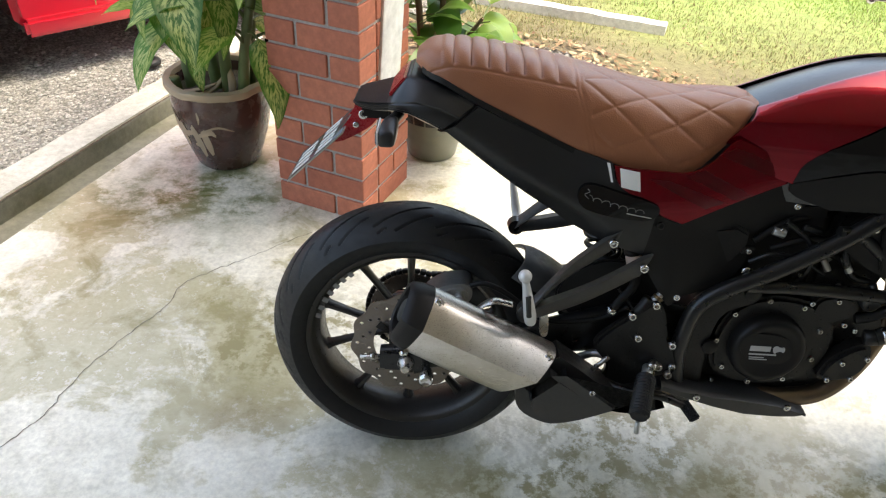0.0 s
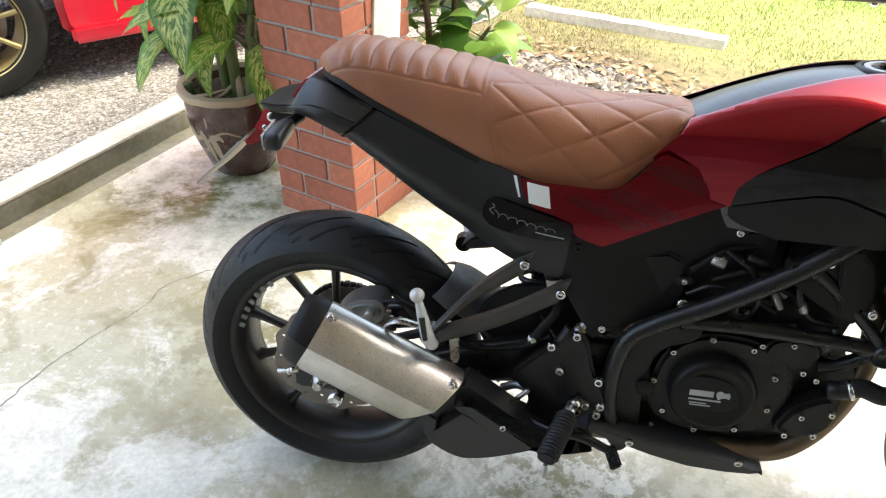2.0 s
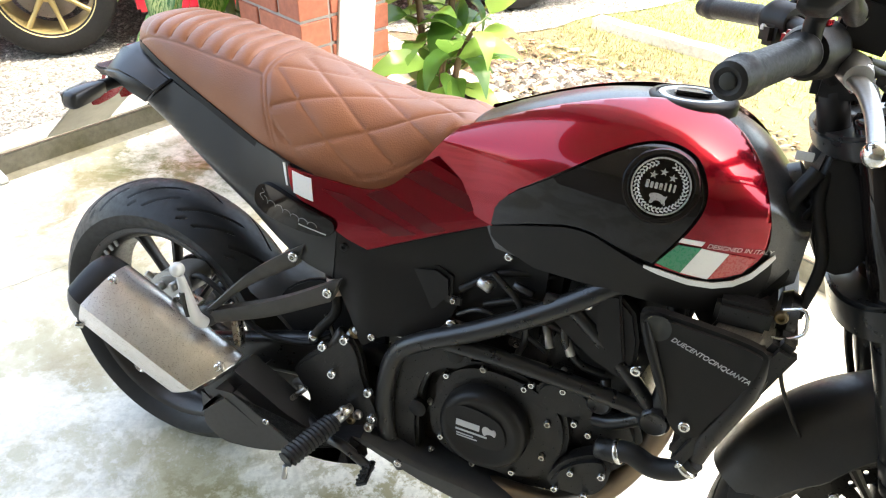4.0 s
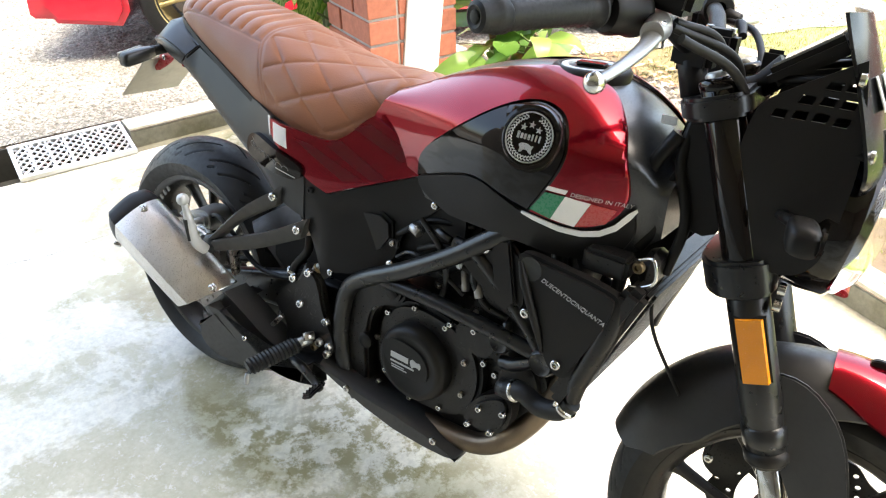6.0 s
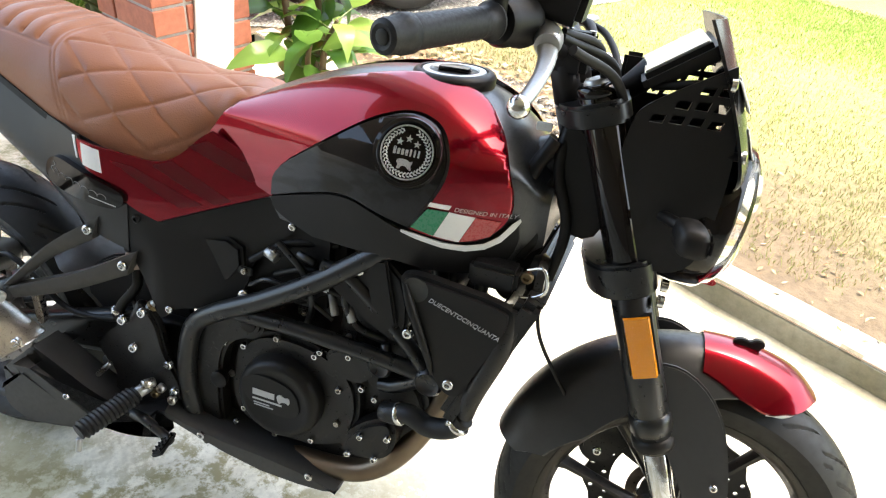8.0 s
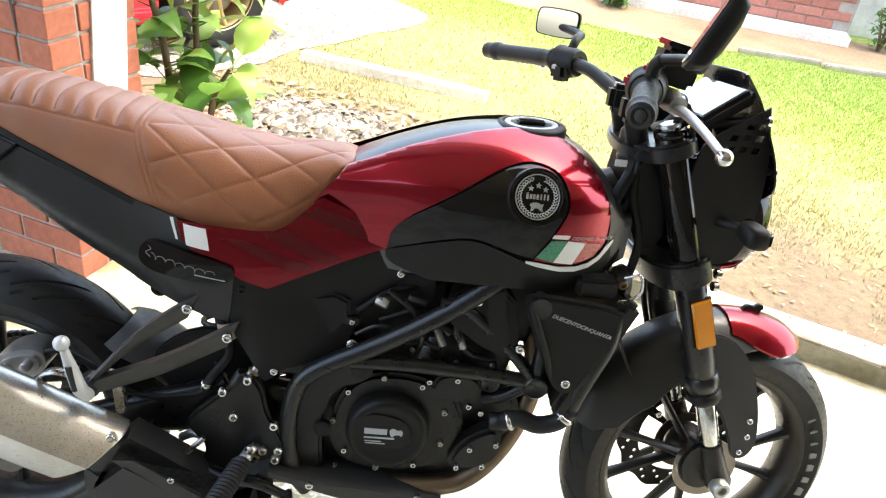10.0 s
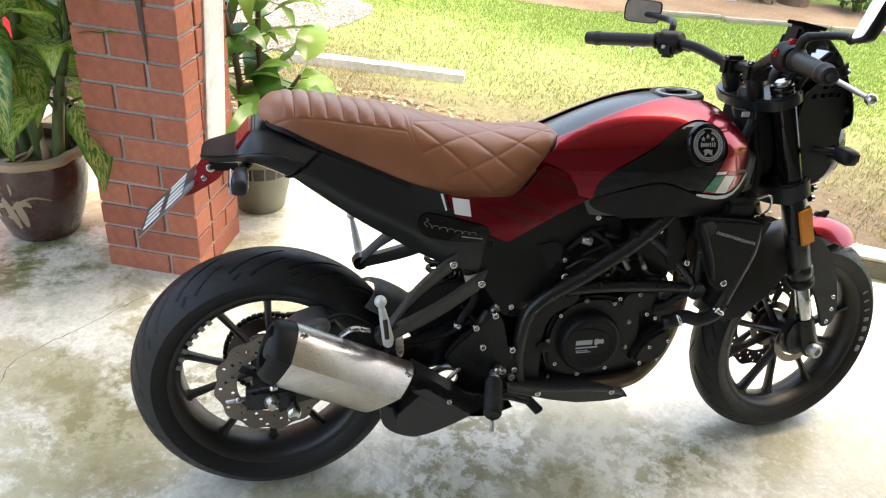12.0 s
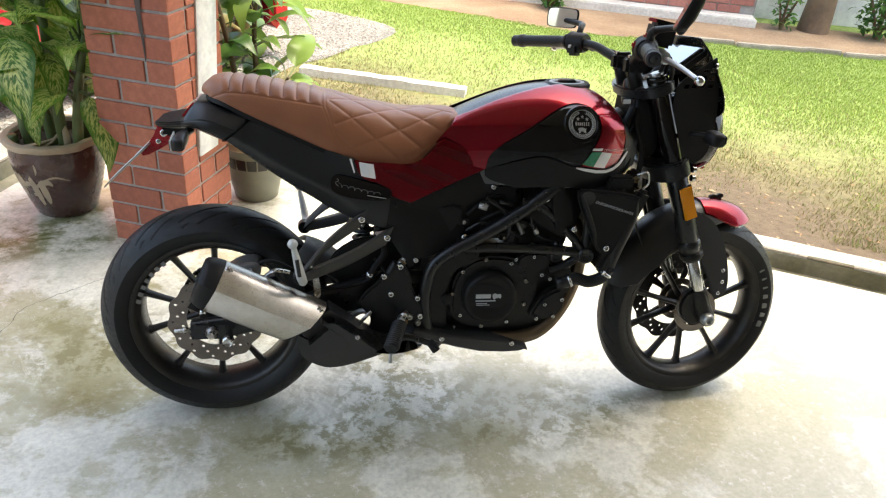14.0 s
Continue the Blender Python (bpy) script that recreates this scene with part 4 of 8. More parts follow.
def big_pot():
    t = thing("glazed_pot", "brown glazed pot with pale bamboo drawing and chipped rim", "plant pot", pose(-.775, 1.275, 0))
    prof = [(.0, .0), (.112, .0), (.118, .008), (.142, .08), (.165, .16), (.176, .23), (.176, .27), (.170, .30), (.172, .315), (.160, .315), (.155, .29), (.150, .24), (.0, .24)]
    part("body", lathe(prof, 56, "z", closed=False), M["glaze"], t)
    rim = [(.166, .302), (.186, .306), (.192, .318), (.190, .332), (.178, .338), (.164, .334), (.160, .318)]
    bm = lathe(rim, 72, "z")
    for v in bm.verts:
        a = math.atan2(v.co.y, v.co.x)
        v.co.z += .006 * noise.noise(Vector((math.cos(a) * 3, math.sin(a) * 3, 2)))
        f = 1 + .03 * noise.noise(Vector((math.cos(a) * 5, math.sin(a) * 5, 4)))
        v.co.x *= f
        v.co.y *= f
    part("rim", bm, M["clay"], t, "chipped bare clay rim")
    bm = lathe([(0, .285), (.08, .29), (.158, .28), (.158, .26), (0, .26)], 32, "z", closed=False)
    for v in bm.verts:
        if v.co.z > .27:
            v.co.z += .02 * noise.noise(v.co * 25)
    part("soil", bm, M["earth"], t)
    # pale drawing of bamboo on the side that looks to the porch
    def R(z):
        return float(np.interp(z, [0, .008, .08, .16, .23, .27, .30], [.112, .118, .142, .165, .176, .176, .170])) + .0015

    def stroke(pts, w):
        bm = bmesh.new()
        line = spline([(a, z, 0) for a, z in pts], 6)
        prev = None
        m = len(line)
        for i, p in enumerate(line):
            d = (line[min(i + 1, m - 1)] - line[max(i - 1, 0)]).normalized()
            k = w * (.35 + .65 * math.sin(math.pi * min(1, .12 + .85 * i / (m - 1))))
            cur = []
            for s in (1, -1):
                z = p.y + s * d.x * k
                a = p.x - s * d.y * k / .16
                r = R(z)
                cur.append(bm.verts.new((r * math.cos(a), r * math.sin(a), z)))
            if prev:
                bm.faces.new((prev[0], prev[1], cur[1], cur[0]))
            prev = cur
        part("drawing_stroke", bm, M["clay"], t)
    A = radians(-108)
    for pts, w in (([(A - .10, .20), (A - .02, .15), (A + .05, .07)], .012), ([(A + .15, .19), (A + .2, .13), (A + .24, .08)], .011),
                   ([(A - .55, .21), (A - .42, .15), (A - .36, .11)], .013), ([(A - .42, .20), (A - .25, .15)], .010),
                   ([(A - .68, .20), (A - .60, .16)], .008), ([(A + .05, .165), (A + .3, .185), (A + .42, .17)], .008),
                   ([(A + .2, .19), (A + .5, .205), (A + .8, .185)], .003), ([(A - .15, .12), (A + .05, .12)], .006),
                   ([(A + .1, .26), (A + .12, .235), (A + .1, .215)], .003), ([(A - .3, .165), (A - .05, .175)], .007)):
        stroke(pts, w * 1.5)
    return t


big_pot()


def dumb_cane():
    t = thing("dumb_cane_plant", "dumb cane with green leaves streaked pale yellow, potted", "plant", pose(-.775, 1.275, .27))
    rng = random.Random(21)
    meshes = [leaf_mesh("leaf", .34, .145, .40), leaf_mesh("leaf", .29, .12, .65), leaf_mesh("leaf", .36, .145, .25), leaf_mesh("leaf", .18, .065, .3)]
    for me in meshes:
        me.materials.append(M["dieff"])
    canes = [((-.09, -.02), (-.07, .0), .72), ((.05, -.06), (.04, -.08), .75), ((.10, .02), (.14, .03), .85), ((-.03, .08), (-.06, .14), .9), ((.0, -.02), (-.03, -.04), .55), ((.10, -.07), (.13, -.10), .5)]
    tops = []
    for (x, y), (dx, dy), h in canes:
        pts = [(x, y, -.02), (x + dx * .25, y + dy * .25, h * .35), (x + dx * .6, y + dy * .6, h * .7), (x + dx, y + dy, h)]
        bm = tube(pts, [.021, .019, .016, .012], 10, 10)
        for v in bm.verts:
            ring = math.sin(v.co.z * 160)
            if ring > .8:
                v.co.x += (v.co.x - x - dx * v.co.z / h) * .08
                v.co.y += (v.co.y - y - dy * v.co.z / h) * .08
        part("cane", bm, M["cane"], t)
        tops.append((pts, h))
    for ci, (pts, h) in enumerate(tops):
        for k in range(17):
            f = .42 + .58 * k / 16
            p = Vector(pts[2]).lerp(Vector(pts[3]), max(0, (f - .7) / .3)) if f > .7 else Vector(pts[1]).lerp(Vector(pts[2]), (f - .35) / .35)
            yaw = ci * 50 + k * 137.5 + rng.uniform(-15, 15)
            pitch = rng.uniform(28, 68) if k > 5 else rng.uniform(-25, 30)
            st = .07 + .08 * rng.random()
            d = Vector((math.cos(radians(yaw)) * math.cos(radians(pitch + 25)), math.sin(radians(yaw)) * math.cos(radians(pitch + 25)), math.sin(radians(pitch + 25))))
            e = p + d * st
            part("stalk", tube([p, p + d * st * .5 + Vector((0, 0, .01)), e], [.007, .005, .004], 6, 3), M["cane"], t)
            put_leaf(meshes[rng.choice((0, 0, 1, 2))], t, e, yaw, pitch - 15, rng.uniform(-25, 25), rng.uniform(.65, .95))
    # leaves that hang over the front of the pot
    for at, yaw, pitch, roll, s, mi in (((-.02, -.20, .48), -70, -20, 10, 1.0, 0), ((.03, -.17, .30), -80, -62, 0, .8, 3), ((-.14, -.12, .34), -150, 25, 0, .55, 3),
                                        ((-.02, -.12, .22), -85, -70, 10, .95, 3), ((-.10, -.14, .42), -110, -20, 20, .7, 1), ((.08, -.15, .42), -60, -25, -15, .8, 1)):
        put_leaf(meshes[mi], t, at, yaw, pitch, roll, s)
    # cut stump and old leaf sheaths
    part("stump", rod((-.13, -.06, 0), (-.135, -.065, .07), .02, 12), M["cane"], t, "cut cane stump with a pale top")
    for a, b, c in (((-.12, -.10, .03), (-.03, -.12, .055), (.03, -.06, .06)), ((-.05, -.13, .03), (.01, -.10, .05), (.04, -.02, .08)), ((.07, -.09, .02), (.075, -.09, .08), (.06, -.07, .13))):
        part("dry_sheath", tube([a, b, c], [.012, .014, .006], 8, 5, flat=.4), M["clay"], t, "pale dry leaf sheath")


dumb_cane()


def small_pot():
    t = thing("grey_pot", "grey-green ceramic pot with a band of dark squares", "plant pot", pose(-.01, 1.395, 0))
    prof = [(0, 0), (.088, 0), (.094, .006), (.112, .09), (.128, .18), (.138, .255), (.146, .262), (.147, .282), (.136, .285), (.132, .262), (.125, .235), (0, .235)]
    part("body", lathe(prof, 48, "z", closed=False), M["pot_grey"], t)
    # The rim's pale clay tone stands for sunlight on the pot's edge.
    part("rim", lathe([(.139, .253), (.1478, .260), (.150, .272), (.1485, .286), (.137, .2885), (.133, .280)], 48, "z"), M["clay"], t, "pale bare clay rim")
    part("soil", lathe([(0, .245), (.129, .243), (.129, .22), (0, .22)], 24, "z", closed=False), M["earth"], t)
    for k in range(18):
        a0, a1 = 2 * math.pi * k / 18, 2 * math.pi * (k + .86) / 18
        bm = bmesh.new()
        rows = []
        for z in (.165, .19, .215):
            r = float(np.interp(z, [.09, .18, .255], [.112, .128, .138])) + .0015
            rows.append([bm.verts.new((r * math.cos(a), r * math.sin(a), z)) for a in np.linspace(a0, a1, 4)])
        for p, q in zip(rows, rows[1:]):
            for i in range(3):
                bm.faces.new((p[i], p[i + 1], q[i + 1], q[i]))
        part("glazed_square", bm, M["frame"], t)


small_pot()


def shrub():
    t = thing("potted_shrub", "potted shrub with a brown stem and glossy bright green leaves", "plant", pose(-.01, 1.395, .23))
    rng = random.Random(33)
    meshes = [leaf_mesh("leaf", .20, .088, .5), leaf_mesh("leaf", .17, .078, .9), leaf_mesh("leaf", .22, .088, .35)]
    for me in meshes:
        me.materials.append(M["leaf"])
    stems = [((-.05, -.02), (-.10, -.05), 1.0), ((.0, .02), (.05, .06), .7), ((.04, -.03), (.12, -.06), .34), ((.02, -.04), (.08, -.12), .28)]
    for (x, y), (dx, dy), h in stems:
        pts = [(x, y, 0), (x + dx * .2 + .01, y + dy * .3, h * .35), (x + dx * .6 - .01, y + dy * .6, h * .7), (x + dx, y + dy, h)]
        part("stem", tube(pts, [.013, .012, .010, .006], 9, 8), M["bark"], t)
        n = 36 if h > .5 else 12
        for k in range(n):
            f = (.22 if h > .5 else .3) + (.78 if h > .5 else .7) * k / (n - 1)
            p = spline(pts, 10)[int(f * 30)]
            yaw = k * 137.5 + rng.uniform(-20, 20)
            pitch = rng.uniform(-20, 45)
            st = .03 + .05 * rng.random()
            d = Vector((math.cos(radians(yaw)), math.sin(radians(yaw)), .4)).normalized()
            put_leaf(meshes[rng.choice((0, 1, 2))], t, p + d * st, yaw, pitch, rng.uniform(-30, 30), rng.uniform(.75, 1.25))
            part("stalk", tube([p, p + d * st], [.003, .0022], 5, 2), M["cane"], t)


shrub()


# a small black rubber ring lying on the gravel
tagged(part("rubber_ring", lathe([(.035 + .016 * math.cos(a), .016 * math.sin(a)) for a in np.linspace(0, 2 * math.pi, 11)[:-1]], 24, "z", (-1.30, 1.92, LAND + .03)), M["rubber"]), "small black rubber ring on the gravel", "ring")


# ---- red car on the drive ----
CAR_A, CAR_B = Vector((-1.96, 1.46, 0)), Vector((-.27, 3.05, 0))


def car():
    d = (CAR_B - CAR_A).normalized()
    base = Matrix(((d.x, -d.y, 0, CAR_A.x), (d.y, d.x, 0, CAR_A.y), (0, 0, 1, LAND + .014), (0, 0, 0, 1)))
    t = thing("car", "red hatchback car with gold alloy wheels parked on gravel", "car", base)
    WB = (CAR_B - CAR_A).length
    R, WID = .30, 1.62
    def arch(cx, n=10):
        return [(cx + (R + .05) * math.cos(a), R + (R + .05) * math.sin(a)) for a in np.linspace(math.pi * 1.05, -math.pi * .05, n)]
    low = [(-.78, .30), (-.72, .20), (-.40, .17)] + arch(0) + [(.42, .17), (WB - .42, .17)] + arch(WB) + [(WB + .40, .19), (WB + .44, .24), (WB + .48, .40), (WB + .48, .72), (WB + .42, .92), (-.55, .88), (-.74, .70)]
    def skin_body(outline, y0, y1, tum=0.0):
        bm = plate(outline, y0, y1, .03)
        for v in bm.verts:
            if v.co.z > .5:
                k = (v.co.z - .5) * .12
                v.co.y += k if v.co.y < WID / 2 else -k
        return bm
    part("body", skin_body(low, .02, WID), M["car_red"], t)
    part("underbody", box(WB / 2, WID / 2, .26, WB - .72, WID - .12, .14, .01), M["dark_void"], t, "dark underbody")
    for yy in (.0, WID - .0):
        part("side_skirt", box(WB / 2, yy + (.02 if yy < .5 else 0), .215, WB - .74, .05, .075, .015), M["car_red"], t)
    cab = [(-.30, .88), (.35, 1.36), (.9, 1.43), (WB - .35, 1.40), (WB + .36, .92)]
    part("cabin", plate(cab, .14, WID - .12, .04), M["car_red"], t, "red roof and pillars")
    win = [(-.05, .93), (.42, 1.31), (1.05, 1.36), (1.05, .93)]
    win2 = [(1.13, .93), (1.13, 1.36), (WB - .38, 1.33), (WB + .12, .96)]
    for o in (win, win2):
        part("side_window", plate(o, .132, .15, .003), M["glass_dark"], t, "dark glass")
        part("side_window", plate(o, WID - .13, WID - .112, .003), M["glass_dark"], t, "dark glass")
    for x in (1.09,):
        part("door_seam", box(x, .017, .55, .006, .012, .62, 0), M["dark_void"], t)
    part("door_handle", box(1.0, .03, .74, .16, .04, .03, .008), M["car_red"], t)
    part("front_bumper", plate([(-.86, .24), (-.84, .22), (-.46, .19), (-.40, .30), (-.44, .52), (-.84, .52)], .06, WID - .06, .03), M["car_red"], t)
    part("rear_bumper", plate([(WB + .53, .24), (WB + .51, .21), (WB + .40, .19), (WB + .38, .30), (WB + .40, .56), (WB + .53, .56)], .06, WID - .06, .03), M["car_red"], t)
    for x in (0.0, WB):
        for y, s in ((.05, 1), (WID - .05, -1)):
            tyre = [(.20, 0), (.23, -.012), (.275, -.016), (.294, .0), (.30, .03), (.30, .15), (.294, .18), (.275, .195), (.20, .185)]
            w = part("wheel", lathe([(r, h * s) for r, h in tyre], 48, "y", (x, y, R)), M["rubber"], t, "black tyre on a gold multi-spoke alloy wheel")
            rim = [(.203, .0), (.212, -.006), (.215, .004), (.205, .016), (.198, .06), (.196, .17), (.19, .17), (.19, .06), (.197, .012)]
            part("rim", lathe([(r, h * s) for r, h in rim], 48, "y", (x, y, R)), M["gold"], w, "gold alloy rim")
            part("hub", lathe([(0, .012 * s), (.035, .012 * s), (.06, .028 * s), (.06, .07 * s), (0, .07 * s)], 20, "y", (x, y, R), closed=False), M["gold"], w)
            part("brake_drum", lathe([(0, .09 * s), (.15, .09 * s), (.15, .12 * s), (0, .12 * s)], 28, "y", (x, y, R), closed=False), M["disc"], w)
            for k in range(8):
                a = 2 * math.pi * k / 8 + .2
                p0 = (x + .045 * math.cos(a), y + .032 * s, R + .045 * math.sin(a))
                p1 = (x + .2 * math.cos(a), y + .02 * s, R + .2 * math.sin(a))
                part("spoke", tube([p0, Vector(p0).lerp(Vector(p1), .5) + Vector((0, .006 * s, 0)), p1], [.015, .010, .013], 8, 3), M["gold"], w)
    return t


car()


# ---- trees and bushes by the far wall ----
def bush(name, at, r, h, label, n=260, seed=1, leafsize=.07):
    t = thing(name, label, "bush", pose(*at))
    rng = random.Random(seed)
    me = leaf_mesh("leaf", leafsize, leafsize * .5, .4, nx=3, ny=1)
    verts, faces = [], []
    base = [v.co.copy() for v in me.vertices]
    pol = [tuple(p.vertices) for p in me.polygons]
    for k in range(6):
        a = k * 1.05
        part("branch", tube([(0, 0, 0), (r * .3 * math.cos(a), r * .3 * math.sin(a), h * .4), (r * .7 * math.cos(a), r * .7 * math.sin(a), h * .8)], [.014, .010, .004], 6, 4), M["bark"], t)
    for _ in range(n):
        a, q, z = rng.random() * 6.28, rng.random() ** .5, rng.random()
        wr = r * (1 - .55 * abs(z - .45)) * (.75 + .5 * noise.noise(Vector((math.cos(a) * 2, math.sin(a) * 2, z * 3 + seed))))
        m = Matrix.Translation((wr * q * math.cos(a), wr * q * math.sin(a), h * (.12 + .88 * z))) @ Euler((rng.uniform(-.8, .8), rng.uniform(-.8, .8), rng.random() * 6.28)).to_matrix().to_4x4() @ Matrix.Scale(rng.uniform(.7, 1.4), 4)
        k = len(verts)
        verts += [m @ v for v in base]
        faces += [tuple(i + k for i in p) for p in pol]
    bpy.data.meshes.remove(me)
    mm = bpy.data.meshes.new("foliage")
    mm.from_pydata(verts, [], faces)
    mm.materials.append(M["bush_leaf"])
    ob = new("foliage", mm)
    ob.parent = t
    ob["kind"] = "stuff"
    return t


M["bush_leaf"] = leafy("bush_leaf", [(0, (.03, .10, .02)), (.5, (.06, .17, .03)), (1, (.13, .27, .05))], True, .45)
bush("bush", (5.35, 4.62, LAND), .30, .55, "leafy green bush beside the white wall", 420, 2)
bush("bush", (4.52, 4.85, LAND), .15, .40, "sparse young bush at the wall's foot", 90, 3)
bush("bush", (2.42, 5.35, LAND), .20, .28, "low straggly green bush on the soil", 140, 4)
bush("bush", (5.95, 4.45, LAND), .2, .5, "thin leafy shrub by the white wall", 110, 6)


def tree(at, label):
    t = thing("tree", label, "tree", pose(*at))
    rng = random.Random(9)
    trunk = [(0, 0, -.05), (.02, .01, .5), (-.03, .02, 1.2), (.02, .0, 2.0), (.0, .03, 2.8)]
    part("trunk", tube(trunk, [.15, .115, .105, .09, .06], 14, 6), M["bark"], t)
    tips = []
    for k in range(9):
        a = k * 2.4
        z = 1.7 + .14 * k
        e = Vector((math.cos(a) * (1.3 - .05 * k), math.sin(a) * (1.3 - .05 * k), z + 1.0))
        part("limb", tube([(0, 0, z), e * .45 + Vector((0, 0, z * .5)), e], [.05, .03, .012], 8, 5), M["bark"], t)
        tips.append(e)
    verts, faces = [], []
    for _ in range(3600):
        c = rng.choice(tips)
        p = c + Vector((rng.gauss(0, .42), rng.gauss(0, .42), rng.gauss(0, .3)))
        m = Matrix.Translation(p) @ Euler((rng.uniform(-1, 1), rng.uniform(-1, 1), rng.random() * 6.28)).to_matrix().to_4x4()
        s = .07 + .05 * rng.random()
        k = len(verts)
        verts += [m @ Vector(q) for q in ((0, 0, 0), (s * .5, s * .3, 0), (s, 0, -.02), (s * .5, -s * .3, 0))]
        faces.append((k, k + 1, k + 2, k + 3))
    mm = bpy.data.meshes.new("crown")
    mm.from_pydata(verts, [], faces)
    mm.materials.append(M["bush_leaf"])
    ob = new("crown", mm)
    ob.parent = t
    ob["kind"] = "stuff"


tree((4.85, 4.85, LAND), "garden tree with a pale brown trunk by the far wall")
# ---- motorcycle ----
# local axes: x ahead from the rear axle, y to its left, z up; it leans 9 degrees on its side stand
bike = thing("motorcycle", "red and black motorcycle with quilted tan seat, on its stand", "motorcycle", Matrix.Rotation(radians(-9), 4, "X"))

STEER = 6.0
HEAD = Vector((1.10, 0, .97))
AXIS = Vector((-.349, 0, .937)).normalized()
STM = Matrix.Translation(HEAD) @ Matrix.Rotation(radians(STEER), 4, AXIS) @ Matrix.Translation(-HEAD)


def steered(bm):
    bmesh.ops.transform(bm, matrix=STM, verts=bm.verts)
    return bm


def wheel(name, cx, cz, R, wid, steer, label):
    half = wid / 2
    fx = steered if steer else (lambda b: b)
    c = (cx, 0, cz)
    # rim
    rw = half * .80
    prof = [(.222, -rw), (.2265, -rw + .004), (.224, -rw + .012), (.214, -rw + .018), (.206, -rw + .035), (.204, 0), (.206, rw - .035), (.214, rw - .018), (.224, rw - .012), (.2265, rw - .004), (.222, rw),
            (.216, rw - .001), (.209, rw - .004), (.205, rw - .014), (.197, rw - .022), (.195, 0), (.197, -rw + .022), (.205, -rw + .014), (.209, -rw + .004), (.216, -rw + .001)]
    rim = part(name, fx(lathe(prof, 72, "y", c)), M["rim"], bike, label)
    # tyre with slanted grooves
    n, ny = 760, 96
    sect = [(.221, -rw + .002), (.232, -half * .9), (.25, -half * .99)]
    depth = R - .255
    for j in range(ny + 1):
        y = -half + wid * j / ny
        sect.append((R - depth * (abs(y) / half) ** 2.35, y))
    sect += [(.25, half * .99), (.232, half * .9), (.221, rw - .002)]
    verts, faces = [], []
    m = len(sect)
    for k in range(n):
        a = 2 * math.pi * k / n
        s = a * R
        for r, y in sect:
            ay = abs(y) / half
            if r > .252 and .06 < ay < .93:
                # long slashes that sweep from the crown to the shoulder, with short ones between them
                sw = s - 2.7 * half * ay ** .9 + (.068 if y > 0 else 0)
                ph, ph2 = sw % .1364, (sw + .072) % .1364
                if ph < .0105 * (1.15 - .5 * ay) and .10 < ay < .70:
                    r -= .004
                elif ph2 < .0085 and .42 < ay < .82:
                    r -= .0035
                elif (ph + .034) % .1364 < .008 and .74 < ay < .84:
                    r -= .003
            elif .2475 < r < .2545:
                r += .0012
            verts.append((cx + r * math.cos(a), y, cz + r * math.sin(a)))
    for k in range(n):
        b = ((k + 1) % n) * m
        a = k * m
        for i in range(m - 1):
            faces.append((a + i, a + i + 1, b + i + 1, b + i))
    bm = bmesh.new()
    me = bpy.data.meshes.new("t")
    me.from_pydata(verts, [], faces)
    bm.from_mesh(me)
    bpy.data.meshes.remove(me)
    bmesh.ops.recalc_face_normals(bm, faces=bm.faces)
    part("tyre", fx(bm), M["rubber"], rim, "black road tyre with slanted grooves", smooth=40)
    # hub and spokes
    part("hub", fx(lathe([(.012, -.055), (.042, -.055), (.046, -.04), (.036, -.02), (.034, .02), (.046, .04), (.042, .055), (.012, .055)], 32, "y", c)), M["rim"], rim)
    for k in range(10):
        a = 2 * math.pi * k / 10 + math.pi / 2
        off = .012 if k % 2 else -.012
        ca, sa = math.cos(a), math.sin(a)
        bm = bmesh.new()
        rings = []
        for r, w, d, y in ((.030, .010, .016, off * 1.6), (.07, .0078, .014, off * 1.3), (.14, .0074, .013, off), (.186, .0095, .015, off * .8), (.199, .015, .019, off * .7)):
            ring = []
            for q in range(8):
                t = 2 * math.pi * q / 8 + math.pi / 8
                tx = w * math.cos(t)
                ring.append((cx + r * ca - tx * sa, y + d * math.sin(t), cz + r * sa + tx * ca))
            rings.append(ring)
        skin(bm, rings)
        fix(bm)
        part("spoke", fx(bm), M["rim"], rim)
    return rim


def disc(cx, cz, y, r, parent, steer, holes=20, inner=.075, mat="disc"):
    """A wavy drilled brake disc."""
    fx = steered if steer else (lambda b: b)
    n = 96
    rim = []
    for k in range(n):
        a = 2 * math.pi * k / n
        q = r + .004 * math.sin(a * 12)
        rim.append((cx + q * math.cos(a), cz + q * math.sin(a)))
    hs = [[(cx + inner * math.cos(2 * math.pi * k / 48), cz + inner * math.sin(2 * math.pi * k / 48)) for k in range(48)]]
    for k in range(holes * 2):
        a = 2 * math.pi * (k + .25) / (holes * 2)
        q = inner + (r - inner) * (.24, .50, .76)[k % 3]
        hs.append([(cx + q * math.cos(a) + .0042 * math.cos(t), cz + q * math.sin(a) + .0042 * math.sin(t)) for t in (2 * math.pi * i / 8 for i in range(8))])
    d = part("brake_disc", fx(plate_holes(rim, hs, y - .002, y + .002)), M[mat], parent, "drilled wavy steel brake disc")
    for k in range(5):
        a = 2 * math.pi * k / 5
        rings = [[(cx + q * math.cos(a + w) , y + yy, cz + q * math.sin(a + w)) for yy in (-.003, .003) for w in ((-.12, .12) if yy < 0 else (.12, -.12))] for q in (.036, inner + .006)]
        bm = bmesh.new()
        skin(bm, rings)
        part("carrier_arm", fx(fix(bm)), M["engine"], d)
    return d


